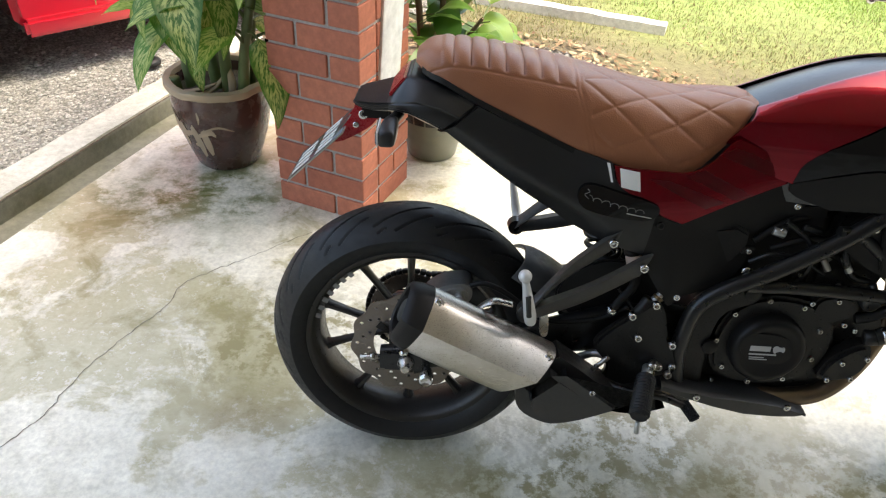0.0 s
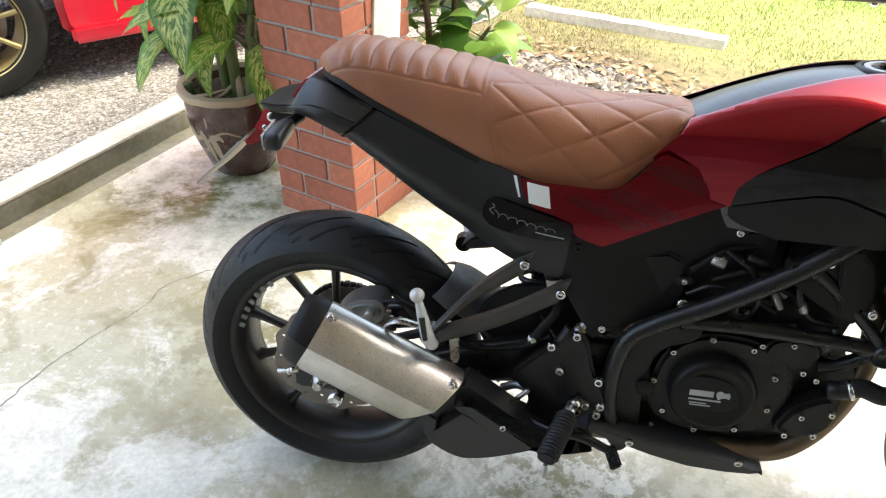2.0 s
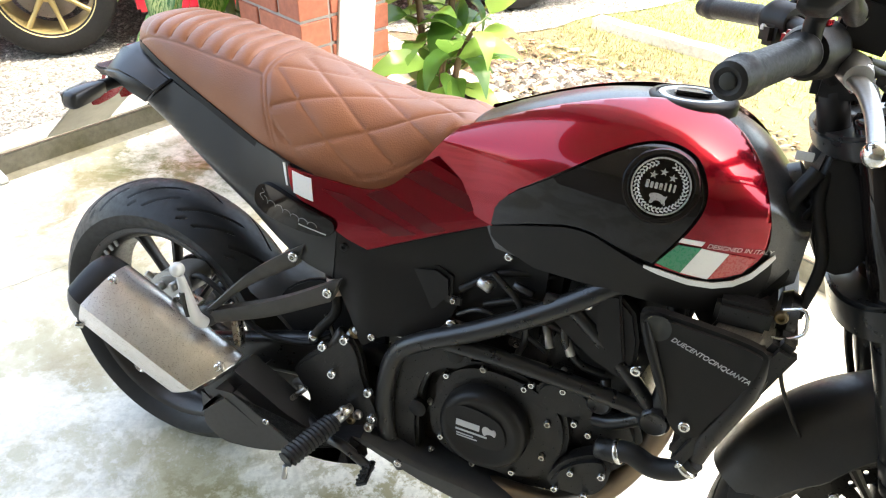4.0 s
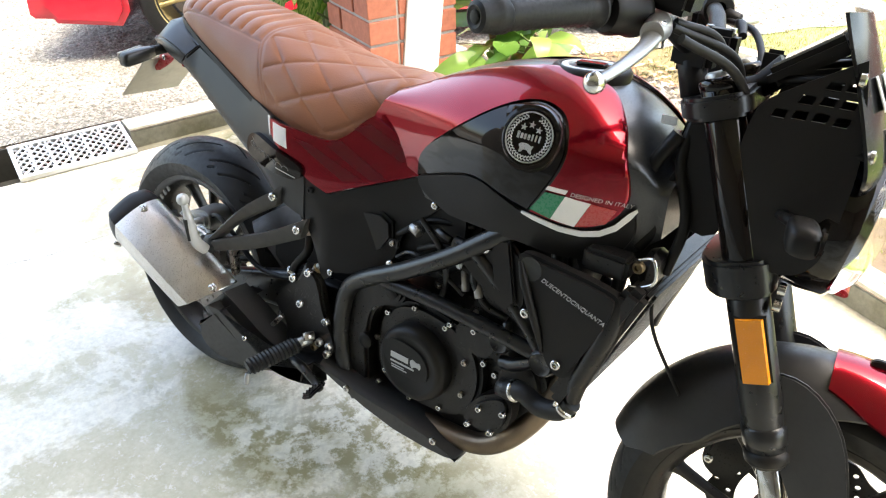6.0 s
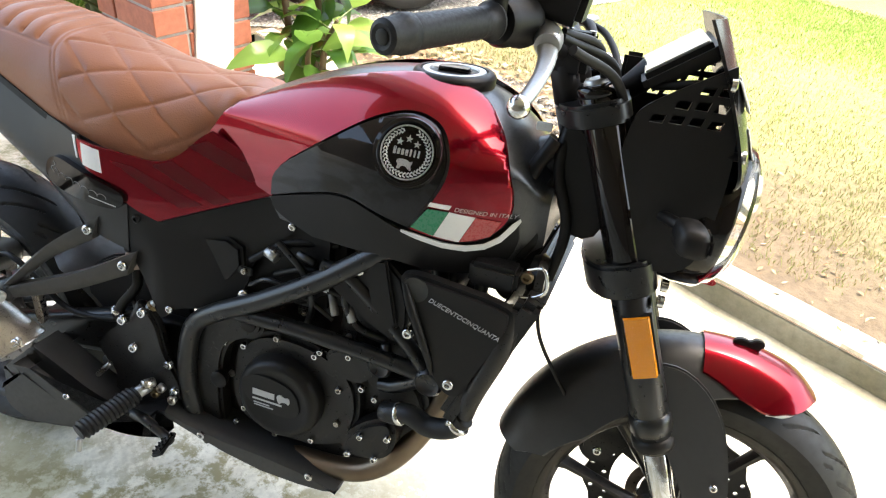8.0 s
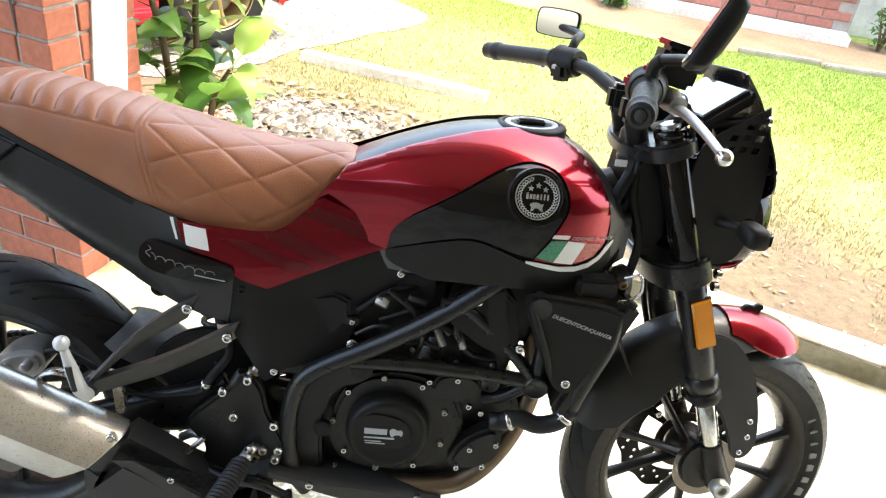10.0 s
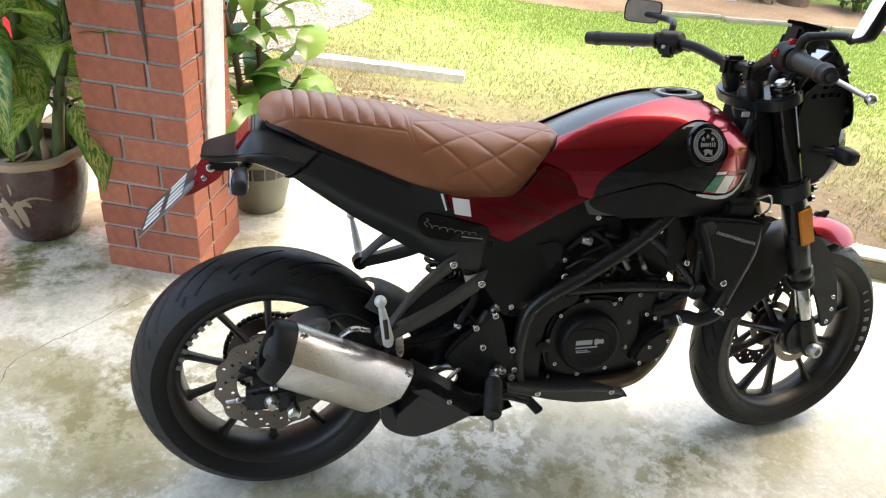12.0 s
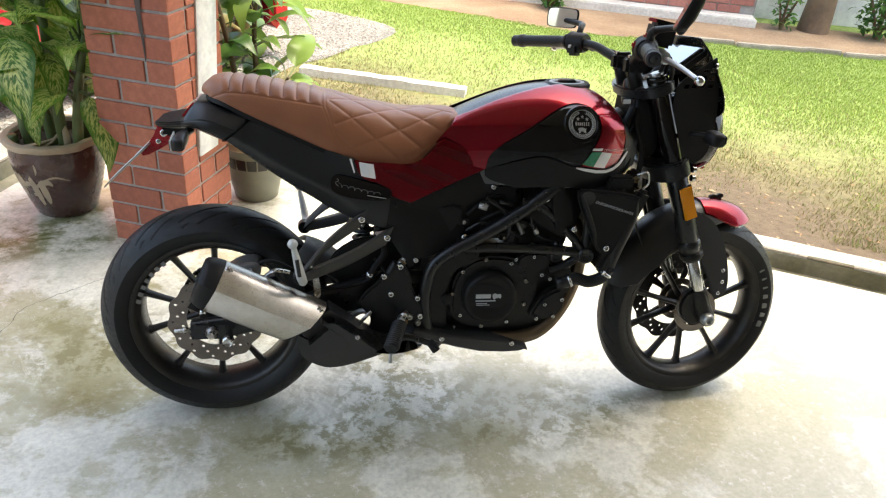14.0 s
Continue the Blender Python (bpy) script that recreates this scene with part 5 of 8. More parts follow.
RC, FC = (0, .304), (1.386, .291)
rear_wheel = wheel("rear_wheel", *RC, .304, .150, False, "cast ten-spoke bronze-grey wheel")
front_wheel = wheel("front_wheel", *FC, .291, .112, True, "cast ten-spoke bronze-grey wheel")
disc(*RC, -.062, .122, rear_wheel, False)
# The front disc takes the engine's black, darker than the rear disc's steel.
disc(*FC, .070, .140, front_wheel, True, 24, .095, "engine")

# rear sprocket and chain on the far side
bm = bmesh.new()
N = 42
ring0, ring1, ri0, ri1 = [], [], [], []
for k in range(N * 4):
    a = 2 * math.pi * k / (N * 4)
    r = .104 if k % 4 < 2 else .096
    ring0.append((r * math.cos(a), .072, RC[1] + r * math.sin(a)))
    ring1.append((r * math.cos(a), .079, RC[1] + r * math.sin(a)))
    ri0.append((.062 * math.cos(a), .072, RC[1] + .062 * math.sin(a)))
    ri1.append((.062 * math.cos(a), .079, RC[1] + .062 * math.sin(a)))
skin(bm, [ri0, ring0, ring1, ri1, ri0], caps=False)
part("sprocket", fix(bm), M["disc"], rear_wheel, "toothed rear sprocket")
loop = []
for k in range(30):
    a = radians(70) + radians(220) * k / 29
    loop.append((.104 * math.cos(a), RC[1] + .104 * math.sin(a)))
for k in range(12):
    a = radians(-70) + radians(140) * k / 11
    loop.append((.56 + .035 * math.cos(a), .40 + .035 * math.sin(a)))
bm = bmesh.new()
pts = []
m = len(loop)
for i in range(m):
    p, q = Vector((*loop[i], 0)), Vector((*loop[(i + 1) % m], 0))
    k = max(1, int((q - p).length / .0127))
    pts += [p.lerp(q, t / k) for t in range(k)]
for i, p in enumerate(pts):
    q = pts[(i + 1) % len(pts)]
    a = math.atan2(q.y - p.y, q.x - p.x)
    box(0, 0, 0, .0135, .014 if i % 2 else .010, .011, .002, bm, Matrix.Translation((p.x, .0755, p.y)) @ Matrix.Rotation(-a, 4, "Y"), segs=1)
part("chain", bm, M["engine"], bike, "oily drive chain", kind="stuff")


# ---- tank ----
def tank_w(x):
    return ease(x, [.50, .65, .80, .90, 1.0, 1.10], [.075, .108, .150, .165, .150, .094])


def tank_top(x):
    return ease(x, [.50, .60, .70, .82, .90, .97, 1.04, 1.10], [.812, .856, .904, .942, .950, .942, .908, .845])


ZC = .848


def tank_y(x, z):
    w, zt = tank_w(x), tank_top(x)
    if z >= ZC:
        k = min(1, (z - ZC) / max(.02, zt + .012 - ZC))
        return w * max(.0, 1 - k ** 2.0) ** .65
    return w * (1 - .5 * min(1, (ZC - z) / .30) ** 2)


def tank_rise(x):
    return max(.02, tank_top(x) + .012 - ZC)


def wrap_up(x, z):
    k = (z - ZC) / tank_rise(x)
    return .1 * (math.asin(min(1, k)) if k > 0 else k)


def wrap_back(x, q):
    k = q / .1
    return ZC + tank_rise(x) * (math.sin(k) if k > 0 else k)


WRAP = (wrap_up, wrap_back)


def tank_body():
    bm = bmesh.new()
    rings = []
    for x in np.linspace(.612, 1.112, 44):
        ring = []
        w, zt = tank_w(x) - .009, tank_top(x)
        zc = min(ZC, zt - .03)
        right = []
        for z in np.linspace(.70 + .9 * max(0, x - 1.055), zc, 8)[:-1]:
            right.append((-(tank_y(x, z) - .009), z))
        for k in range(15):
            f = math.pi / 2 * k / 14
            right.append((-w * max(0, math.cos(f)) ** (1.3 - .3 * math.sin(f) ** 6), zc + (zt + .001 - zc) * math.sin(f)))
        ring = [(x, y, z) for y, z in right] + [(x, -y, z) for y, z in reversed(right[:-1])]
        rings.append(ring)
    skin(bm, rings)
    fix(bm)
    return part("tank", bm, M["tank_matte"], bike, "satin black fuel tank", smooth=50)


tank = tank_body()
RED_TANK = [(.570, .803), (.570, .803), (.600, .842), (.622, .868), (.622, .868), (.663, .884), (.72, .909), (.78, .930), (.84, .946), (.90, .955), (.96, .949), (1.0, .934), (1.033, .904), (1.050, .876),
            (1.064, .838), (1.069, .80), (1.045, .765), (1.003, .754), (.939, .765), (.939, .765), (.977, .829), (.986, .868), (.967, .906), (.932, .919), (.9, .918), (.858, .902), (.793, .857), (.709, .795), (.700, .742), (.700, .742), (.62, .760), (.585, .785)]
BLACK_TRI = [(.699, .745), (.699, .745), (.706, .792), (.793, .853), (.858, .898), (.9, .914), (.932, .915), (.963, .902), (.981, .867), (.972, .829), (.936, .768), (.936, .768), (.894, .778), (.836, .796), (.766, .773), (.766, .773)]
LOWER = [(.697, .741), (.697, .741), (.766, .768), (.836, .790), (.892, .772), (.926, .757), (1.003, .742), (1.05, .752), (1.076, .792), (1.076, .792), (1.082, .75), (1.055, .709), (.99, .699), (.907, .708), (.775, .698), (.775, .698), (.70, .718)]
for s in (-1, 1):
    part("red_panel", panel(chaikin(RED_TANK), tank_y, .005, .0015, .008, s, wrap=WRAP), M["red"], tank, "glossy metallic red tank panel", smooth=60)
    part("black_panel", panel(chaikin(BLACK_TRI), tank_y, .006, .003, .010, s, wrap=WRAP), M["gloss_black"], tank, "gloss black badge panel")
    part("lower_cover", panel(chaikin(LOWER), tank_y, .006, .0005, .016, s), M["matte_black"], tank, "satin black lower tank cover")
    part("white_stripe", panel(chaikin([(.926, .756), (.926, .763), (1.003, .7485), (1.048, .757), (1.077, .797), (1.081, .788), (1.051, .7485), (1.003, .7395)], 1), tank_y, .003, .0022, .02, s), M["white"], tank, "thin white stripe")

# round badge: a raised boss, ring and plain emblem
BX, BZ = .926, .872
for s in (-1, 1):
    e = .036
    fx = (tank_y(BX + e, BZ) - tank_y(BX - e, BZ)) / (2 * e)
    fzz = (tank_y(BX, BZ + .03) - tank_y(BX, BZ - e)) / (.03 + e)
    nb = Vector((-fx, s, -fzz)).normalized()
    yb = nb * s
    xb = (Vector((1, 0, 0)) - yb * yb.x).normalized()
    zb = xb.cross(yb)
    c = Vector((BX, s * tank_y(BX, BZ), BZ)) + nb * .0035
    tilt = Matrix(((xb.x, yb.x, zb.x, c.x), (xb.y, yb.y, zb.y, c.y), (xb.z, yb.z, zb.z, c.z), (0, 0, 0, 1)))
    def on(bm, mm=tilt):
        bmesh.ops.transform(bm, matrix=mm, verts=bm.verts)
        return bm
    boss = part("badge", on(lathe([(.0475, -.03 * s), (.0480, -.003 * s), (.0455, .0025 * s), (.0405, .0035 * s), (.0385, .001 * s), (0, .001 * s)], 56, closed=False)), M["gloss_black"], tank, "round black and silver badge")
    part("badge_ring", on(lathe([(.0340, .001 * s), (.0363, .001 * s), (.0358, .0034 * s), (.0345, .0034 * s)], 56)), M["badge_silver"], boss, "silver ring")
    # two rows of laurel leaves that stop short of the top
    for row, (rr, ang) in enumerate(((.0312, .55), (.0275, -.55))):
        for k in range(34):
            a = radians(-248 + 316 * k / 33)
            part("wreath_leaf", on(box(0, 0, 0, .0054, .0010, .0020, .0004, None, Matrix.Translation((rr * math.cos(a), .0017 * s, rr * math.sin(a))) @ Matrix.Rotation(-a - math.pi / 2 + ang, 4, "Y"), segs=1)), M["badge_silver"], boss, smooth=0)
    for k in range(7):
        part("badge_bar", on(box(-.0165 + .0055 * k, .0018 * s, .0 + (.0006 if k in (0, 4, 5, 6) else 0), .0040 if k < 4 else .0026, .0012, .0098 if k in (0, 4, 5, 6) else .0078, .0006)), M["badge_silver"], boss, smooth=0)
    for px, pz in ((-.0118, .0125), (0, .0178), (.0118, .0125)):
        star = [((.0052 if k % 2 == 0 else .0022) * math.sin(2 * math.pi * k / 10) + px, (.0052 if k % 2 == 0 else .0022) * math.cos(2 * math.pi * k / 10) + pz) for k in range(10)]
        part("badge_star", on(plate(star, .001 * s, .0024 * s, 0)), M["badge_silver"], boss, smooth=0)
    bm = plate(chaikin([(-.0095, -.0095), (.001, -.0085), (.0075, -.012), (.0105, -.0095), (.0095, -.0145), (.0085, -.0165), (.0105, -.0225), (.006, -.0215), (.003, -.0178), (-.004, -.0178), (-.006, -.0225), (-.0100, -.0225), (-.0085, -.0165), (-.0118, -.0135)], 1), .001 * s, .0024 * s, 0)
    part("badge_emblem", on(bm), M["badge_silver"], boss, "plain silver shape", smooth=0)

# tricolour flag with bars
def quad_on(a, b, c, d, lift, name, mat, parent, surf=tank_y, sides=(-1, 1), label="", step=.012):
    for s in sides:
        part(name, panel([a, b, c, d], surf, .002, lift, step, s), mat, parent, label)


quad_on((.9405, .770), (.962, .802), (.990, .801), (.972, .762), .0042, "flag_green", M["green"], tank, label="green flag field")
quad_on((.9725, .762), (.9905, .801), (1.024, .796), (1.006, .757), .0042, "flag_white", M["white"], tank, label="white flag field")
quad_on((1.0065, .757), (1.0245, .796), (1.056, .790), (1.045, .768), .0042, "flag_red", M["decal_red"], tank, label="light red flag field")
quad_on((.962, .806), (.965, .812), (.993, .8105), (.990, .8045), .0042, "flag_bar", M["white"], tank)


def lettering(text, size, m, material, parent, name="lettering", label="", depth=.0006, shear=0.0):
    cu = bpy.data.curves.new("text", "FONT")
    cu.body, cu.size, cu.extrude, cu.align_x, cu.shear = text, size, depth, "LEFT", shear
    tmp = bpy.data.objects.new("text", cu)
    scene.collection.objects.link(tmp)
    dg = bpy.context.evaluated_depsgraph_get()
    me = bpy.data.meshes.new_from_object(tmp.evaluated_get(dg))
    bpy.data.objects.remove(tmp)
    bpy.data.curves.remove(cu)
    me.transform(m)
    me.materials.clear()
    me.materials.append(material)
    ob = new(name, me)
    ob.parent = parent
    if label:
        ob["label"] = label
    return ob


def side_text(text, size, x0, z0, x1, z1, y, material, parent, fit=None, tip=0.0, **kw):
    """Text on the bike's right side, from (x0, z0) towards (x1, z1)."""
    a = math.atan2(z1 - z0, x1 - x0)
    m = Matrix.Translation((x0, -y, z0)) @ Matrix.Rotation(-a, 4, "Y") @ Matrix.Rotation(radians(tip), 4, "X") @ Matrix.Rotation(radians(90), 4, "X")
    ob = lettering(text, size, m, material, parent, **kw)
    return ob


t_it = side_text("DESIGNED IN ITALY", .0088, .996, .803, 1.06, .797, tank_y(1.02, .803) + .0035, M["white"], tank, label="small white lettering", shear=.2)
for v in t_it.data.vertices:
    v.co.y = -(tank_y(v.co.x, v.co.z) + .0030)


# ---- fuel cap ----
CAPM = Matrix.Translation((.928, 0, .946)) @ Matrix.Rotation(radians(-2), 4, "Y")
bm = lathe([(0, -.02), (.060, -.02), (.062, .002), (.057, .008), (.050, .009), (.048, .006), (0, .006)], 48, "z", closed=False)
bmesh.ops.transform(bm, matrix=CAPM, verts=bm.verts)
cap = part("fuel_cap", bm, M["matte_black"], bike, "black locking fuel cap with silver ring")
bm = lathe([(.036, .006), (.047, .006), (.046, .0085), (.037, .0085)], 40, "z")
bmesh.ops.transform(bm, matrix=CAPM, verts=bm.verts)
part("cap_ring", bm, M["cast"], cap)
bm = box(0, 0, .009, .05, .022, .007, .003)
bmesh.ops.transform(bm, matrix=CAPM, verts=bm.verts)
part("key_flap", bm, M["gloss_black"], cap)


# ---- seat ----
SX = [.000, .02, .05, .10, .18, .26, .30, .36, .43, .494, .53, .58, .615, .632]
S_BOT = [.912, .900, .893, .868, .834, .800, .784, .765, .746, .738, .755, .805, .850, .868]
S_TOP = [.925, .940, .947, .947, .935, .922, .914, .900, .886, .878, .877, .879, .878, .872]
S_W = [.045, .072, .088, .098, .108, .117, .122, .125, .122, .113, .104, .088, .070, .046]


def seat_mesh():
    nx, nt = 300, 130
    rows = []
    for i in range(nx + 1):
        x = .000 + .632 * i / nx
        zb, zt, w = (ease(x, SX, q) for q in (S_BOT, S_TOP, S_W))
        row = []
        # arc length along the section for the quilting
        for j in range(nt + 1):
            f = math.pi * j / nt
            c, s = math.cos(f), math.sin(f)
            e = .62 + .10 * max(0, min(1, (x - .3) / .2))
            y = -w * math.copysign(abs(c) ** e, c)
            z = zb + (zt - zb) * abs(s) ** .72
            row.append(Vector((x, y, z)))
        rows.append(row)
    P = np.array([[tuple(v) for v in r] for r in rows])
    seg = np.linalg.norm(np.diff(P, axis=1), axis=2)
    arc = np.concatenate([np.zeros((nx + 1, 1)), np.cumsum(seg, axis=1)], axis=1)
    arc -= arc[:, nt // 2:nt // 2 + 1]
    du = np.gradient(P, axis=0)
    dv = np.gradient(P, axis=1)
    nrm = np.cross(du, dv)
    nrm /= np.linalg.norm(nrm, axis=2, keepdims=True) + 1e-9
    if nrm[nx // 2, nt // 2, 2] < 0:
        nrm = -nrm
    X = P[:, :, 0]
    disp = np.zeros(X.shape)
    stitch = .288 + .35 * np.maximum(0, np.abs(arc) - .10) ** 1.0
    # ribs across the pillion half, only on top
    rib = np.clip((.098 - np.abs(arc)) / .006, 0, 1) * np.clip((stitch - X) / .004, 0, 1) * np.clip((X - .045) / .004, 0, 1)
    ph = ((stitch - X) % .0315) / .0315
    disp += rib * (.0055 * np.sin(np.pi * ph) ** .45 - .0042)
    # welt lines along the ribs' ends and the double seam
    welt = np.exp(-((np.abs(arc) - .101) / .0022) ** 2) * (X < stitch) * (X > .02)
    disp -= .0016 * welt
    for o in (.0, .008):
        disp -= .0013 * np.exp(-((X - stitch - o) / .0012) ** 2)
    # diamonds
    hem = np.clip((P[:, :, 2] - np.min(P[:, :, 2], axis=1, keepdims=True) - .006) / .03, 0, 1)
    zone = np.clip((X - stitch - .012) / .004, 0, 1) * hem
    A, B = .118, .076
    p = (X - .30) / A + arc / B
    q = (X - .30) / A - arc / B
    dd = np.minimum(np.abs(p - np.round(p)), np.abs(q - np.round(q))) * A * .62
    disp += zone * (.0028 * (1 - np.exp(-dd / .0065)) - .0020 - .0007 * np.exp(-(dd / .0009) ** 2))
    # soft unevenness
    disp += .0010 * hem * np.sin(X * 41 + arc * 23) * np.cos(arc * 37 - X * 19)
    P = P + nrm * disp[:, :, None]
    verts = P.reshape(-1, 3).tolist()
    faces = []
    n = nt + 1
    for i in range(nx):
        for j in range(nt):
            a = i * n + j
            faces.append((a, a + n, a + n + 1, a + 1))
    me = bpy.data.meshes.new("seat")
    me.from_pydata(verts, [], faces)
    bm = bmesh.new()
    bm.from_mesh(me)
    bpy.data.meshes.remove(me)
    bm.verts.ensure_lookup_table()
    # close the two ends and the underside
    for i in (0, nx):
        bm.faces.new([bm.verts[i * n + j] for j in range(n)])
    bmesh.ops.recalc_face_normals(bm, faces=bm.faces)
    return part("seat", bm, M["leather"], bike, "tan leather seat, ribbed pillion and diamond-quilted rider half", smooth=60)


seat = seat_mesh()
# black seat base that shows as a thin rim under the leather
bm = bmesh.new()
rings = []
for x in np.linspace(.012, .628, 40):
    zb, w = float(np.interp(x, SX, S_BOT)), float(np.interp(x, SX, S_W)) + .003
    rings.append([(x, -w, zb + .004), (x, -w - .002, zb - .006), (x, -w + .012, zb - .012), (x, w - .012, zb - .012), (x, w + .002, zb - .006), (x, w, zb + .004)])
skin(bm, rings)
part("seat_base", fix(bm), M["matte_black"], seat, "black seat base")


# ---- tail and side covers ----
def side_y(x, z):
    """Half width of the covers: a flat tail beam with a tucked lower edge behind, a rounded cover in front."""
    w = ease(x, [-.02, .05, .10, .20, .30, .375, .46, .52, .60, .70, .78], [.088, .094, .100, .118, .138, .150, .143, .133, .117, .102, .106])
    mid = ease(x, [.0, .1, .3, .5, .7], [.82, .80, .72, .68, .74])
    flare = .16 * max(0, .64 - z) * float(np.interp(x, [.44, .50], [0, 1]))
    front = w - (1.1 if z > mid else float(np.interp(x, [.44, .50], [1.1, .25]))) * (z - mid) ** 2 + flare
    k = float(np.interp(x, [.26, .40], [1, 0]))
    if k <= 0:
        return front
    crease = float(np.interp(x, [.05, .11, .17, .226, .30, .40], [.832, .794, .757, .727, .690, .64]))
    base = float(np.interp(x, [.05, .11, .20, .30, .375], [.123, .122, .133, .146, .152]))
    tail = base - (.24 * (z - crease) if z > crease else .75 * (crease - z))
    return k * tail + (1 - k) * front


TAIL = [(.058, .8055), (.058, .8055), (.118, .853), (.118, .853), (.173, .830), (.249, .802), (.312, .785), (.362, .772), (.362, .772), (.376, .727), (.440, .708), (.455, .677), (.455, .677), (.450, .620), (.445, .590), (.445, .590), (.31, .635), (.27, .66), (.22, .688), (.167, .723), (.110, .764)]
RED_SIDE = [(.365, .769), (.365, .769), (.378, .726), (.442, .709), (.455, .680), (.508, .660), (.508, .660), (.573, .688), (.695, .738), (.695, .738), (.697, .778), (.697, .778), (.590, .818), (.590, .818), (.572, .806), (.545, .775), (.508, .756), (.443, .763)]
COVER = [(.455, .677), (.455, .677), (.508, .657), (.508, .657), (.573, .685), (.695, .735), (.695, .735), (.700, .715), (.745, .697), (.745, .697), (.712, .665), (.664, .628), (.648, .547), (.571, .513), (.535, .509), (.514, .485), (.505, .490), (.445, .578), (.450, .620)]
STRIPES = (((.43, .748), (.47, .744), (.585, .700), (.545, .690)), ((.50, .752), (.53, .765), (.63, .715), (.60, .705)), ((.555, .790), (.585, .803), (.685, .768), (.660, .752)))
for s in (-1, 1):
    tc = part("tail_cover", panel(chaikin(TAIL), side_y, .006, 0, .011, s), M["satin_black"], bike, "satin black tail cover")
    rs = part("side_panel", panel(chaikin(RED_SIDE), side_y, .005, .004, .014, s), M["red"], bike, "glossy red side panel with dark stripes")
    part("frame_cover", panel(chaikin(COVER), side_y, .008, -.002, .016, s), M["matte_black"], bike, "satin black frame cover")
    for q in STRIPES:
        quad_on(*q, .0046, "dark_stripe", M["red_dark"], rs, side_y, (s,))
    quad_on((.375, .766), (.381, .732), (.417, .725), (.411, .761), .0048, "white_square", M["white"], rs, side_y, (s,), "white decal square")
    quad_on((.352, .772), (.3575, .772), (.3665, .738), (.363, .738), .0012, "white_bar", M["white"], tc, side_y, (s,))
    # model badge: an oval plate with plain light bars
    plq = chaikin([(.306, .720), (.318, .733), (.342, .733), (.449, .705), (.459, .692), (.453, .676), (.430, .669), (.335, .680), (.307, .696)], 2)
    mb = part("model_badge", panel(plq, side_y, .012, .0115, .010, s), M["gloss_black"], tc, "oval gloss black badge")
    # the script as a plain running line with loops of its height
    def on_badge(x, u):
        z = .7085 - .205 * (x - .34) + u
        return (x, s * (side_y(x, z) + .0120), z)
    wave = [on_badge(.322 + .004 * math.sin(k * .9), .013 - .0022 * k) for k in range(9)]
    part("badge_script", tube(wave, .0005, 6, 3), M["rim_print"], mb)
    wave = []
    for k in range(64):
        t = k / 63
        wave.append(on_badge(.326 + .100 * t + .0030 * math.sin(t * 40), .0034 * math.sin(t * 40 + 1.4) * (1.5 if k % 21 < 6 else 1) - .002))
    part("badge_script", tube(wave, .00042, 6, 2), M["rim_print"], mb)
    quad_on((.396, .6845), (.3965, .6862), (.444, .6770), (.4435, .6753), .0118, "badge_bar", M["badge_silver"], mb, side_y, (s,))
    for x, z in ((.688, .752),):
        part("screw", bolt((x, s * (side_y(x, z) + .004), z), .0075, .004, side=s), M["red_dark"], rs)
    for x, z in ((.468, .655), (.525, .505), (.728, .692)):
        part("screw", bolt((x, s * (side_y(x, z) - .002), z), .007, .005, side=s), M["chrome"] if z < .6 or x > .7 else M["matte_black"], tc)

# tail piece behind the seat, tray and lamps
def tail_end():
    """Cowl behind the seat that flares into a flat tongue with a rounded lip."""
    # half stations from the cover's joint to the tongue's tip: top, top edge, lip, lower edge, underside
    half = (((.107, .060, .860), (.113, .107, .856), (.084, .1185, .831), (.055, .1095, .806), (.048, .092, .802)),
            ((.062, .060, .877), (.068, .098, .871), (.045, .124, .849), (.025, .119, .824), (.020, .095, .815)),
            ((.020, .055, .890), (.025, .088, .886), (.005, .117, .855), (-.010, .111, .836), (-.010, .090, .827)),
            ((-.011, .050, .892), (-.014, .081, .887), (-.028, .107, .851), (-.036, .100, .836), (-.036, .083, .827)),
            ((-.050, .042, .8465), (-.046, .064, .847), (-.044, .098, .848), (-.047, .093, .835), (-.047, .078, .826)),
            ((-.075, .042, .843), (-.075, .062, .843), (-.075, .083, .842), (-.077, .080, .829), (-.075, .068, .824)),
            ((-.099, .030, .839), (-.101, .050, .839), (-.103, .066, .838), (-.103, .063, .828), (-.100, .055, .824)),
            ((-.114, .015, .836), (-.116, .034, .836), (-.118, .047, .835), (-.117, .045, .828), (-.114, .040, .825)))
    bm = bmesh.new()
    skin(bm, [[(x, -y, z) for x, y, z in reversed(q)] + [(x, y, z) for x, y, z in q] for q in half])
    fix(bm)
    bmesh.ops.bevel(bm, geom=[e for e in bm.edges if e.calc_face_angle(0) > .5], offset=.0035, segments=2, affect="EDGES")
    te = part("tail_piece", bm, M["satin_black"], bike, "satin black tail cowl and tongue")
    te.data.materials.append(M["matte_black"])
    for f in te.data.polygons:
        f.material_index = 1 if f.center.x < -.048 else 0
    bm = bmesh.new()
    skin(bm, [[(x + o, -y * .955, z - .004) for x, y, z in reversed(half[0])] + [(x + o, y * .955, z - .004) for x, y, z in half[0]] for o in (-.003, .03)])
    part("joint_core", fix(bm), M["matte_black"], te)
    lamp = box(0, 0, 0, .006, .128, .046, .002, m=Matrix.Translation((-.0320, 0, .8690)) @ Matrix.Rotation(radians(39.6), 4, "Y"))
    part("rear_light", lamp, M["red_plastic"], te, "slim red rear light lens")
    return te


tail = tail_end()
bm = plate([(-.10, -.045), (-.10, .045), (-.045, .045), (-.045, -.045)], .800, .830, .004, plane="xy")
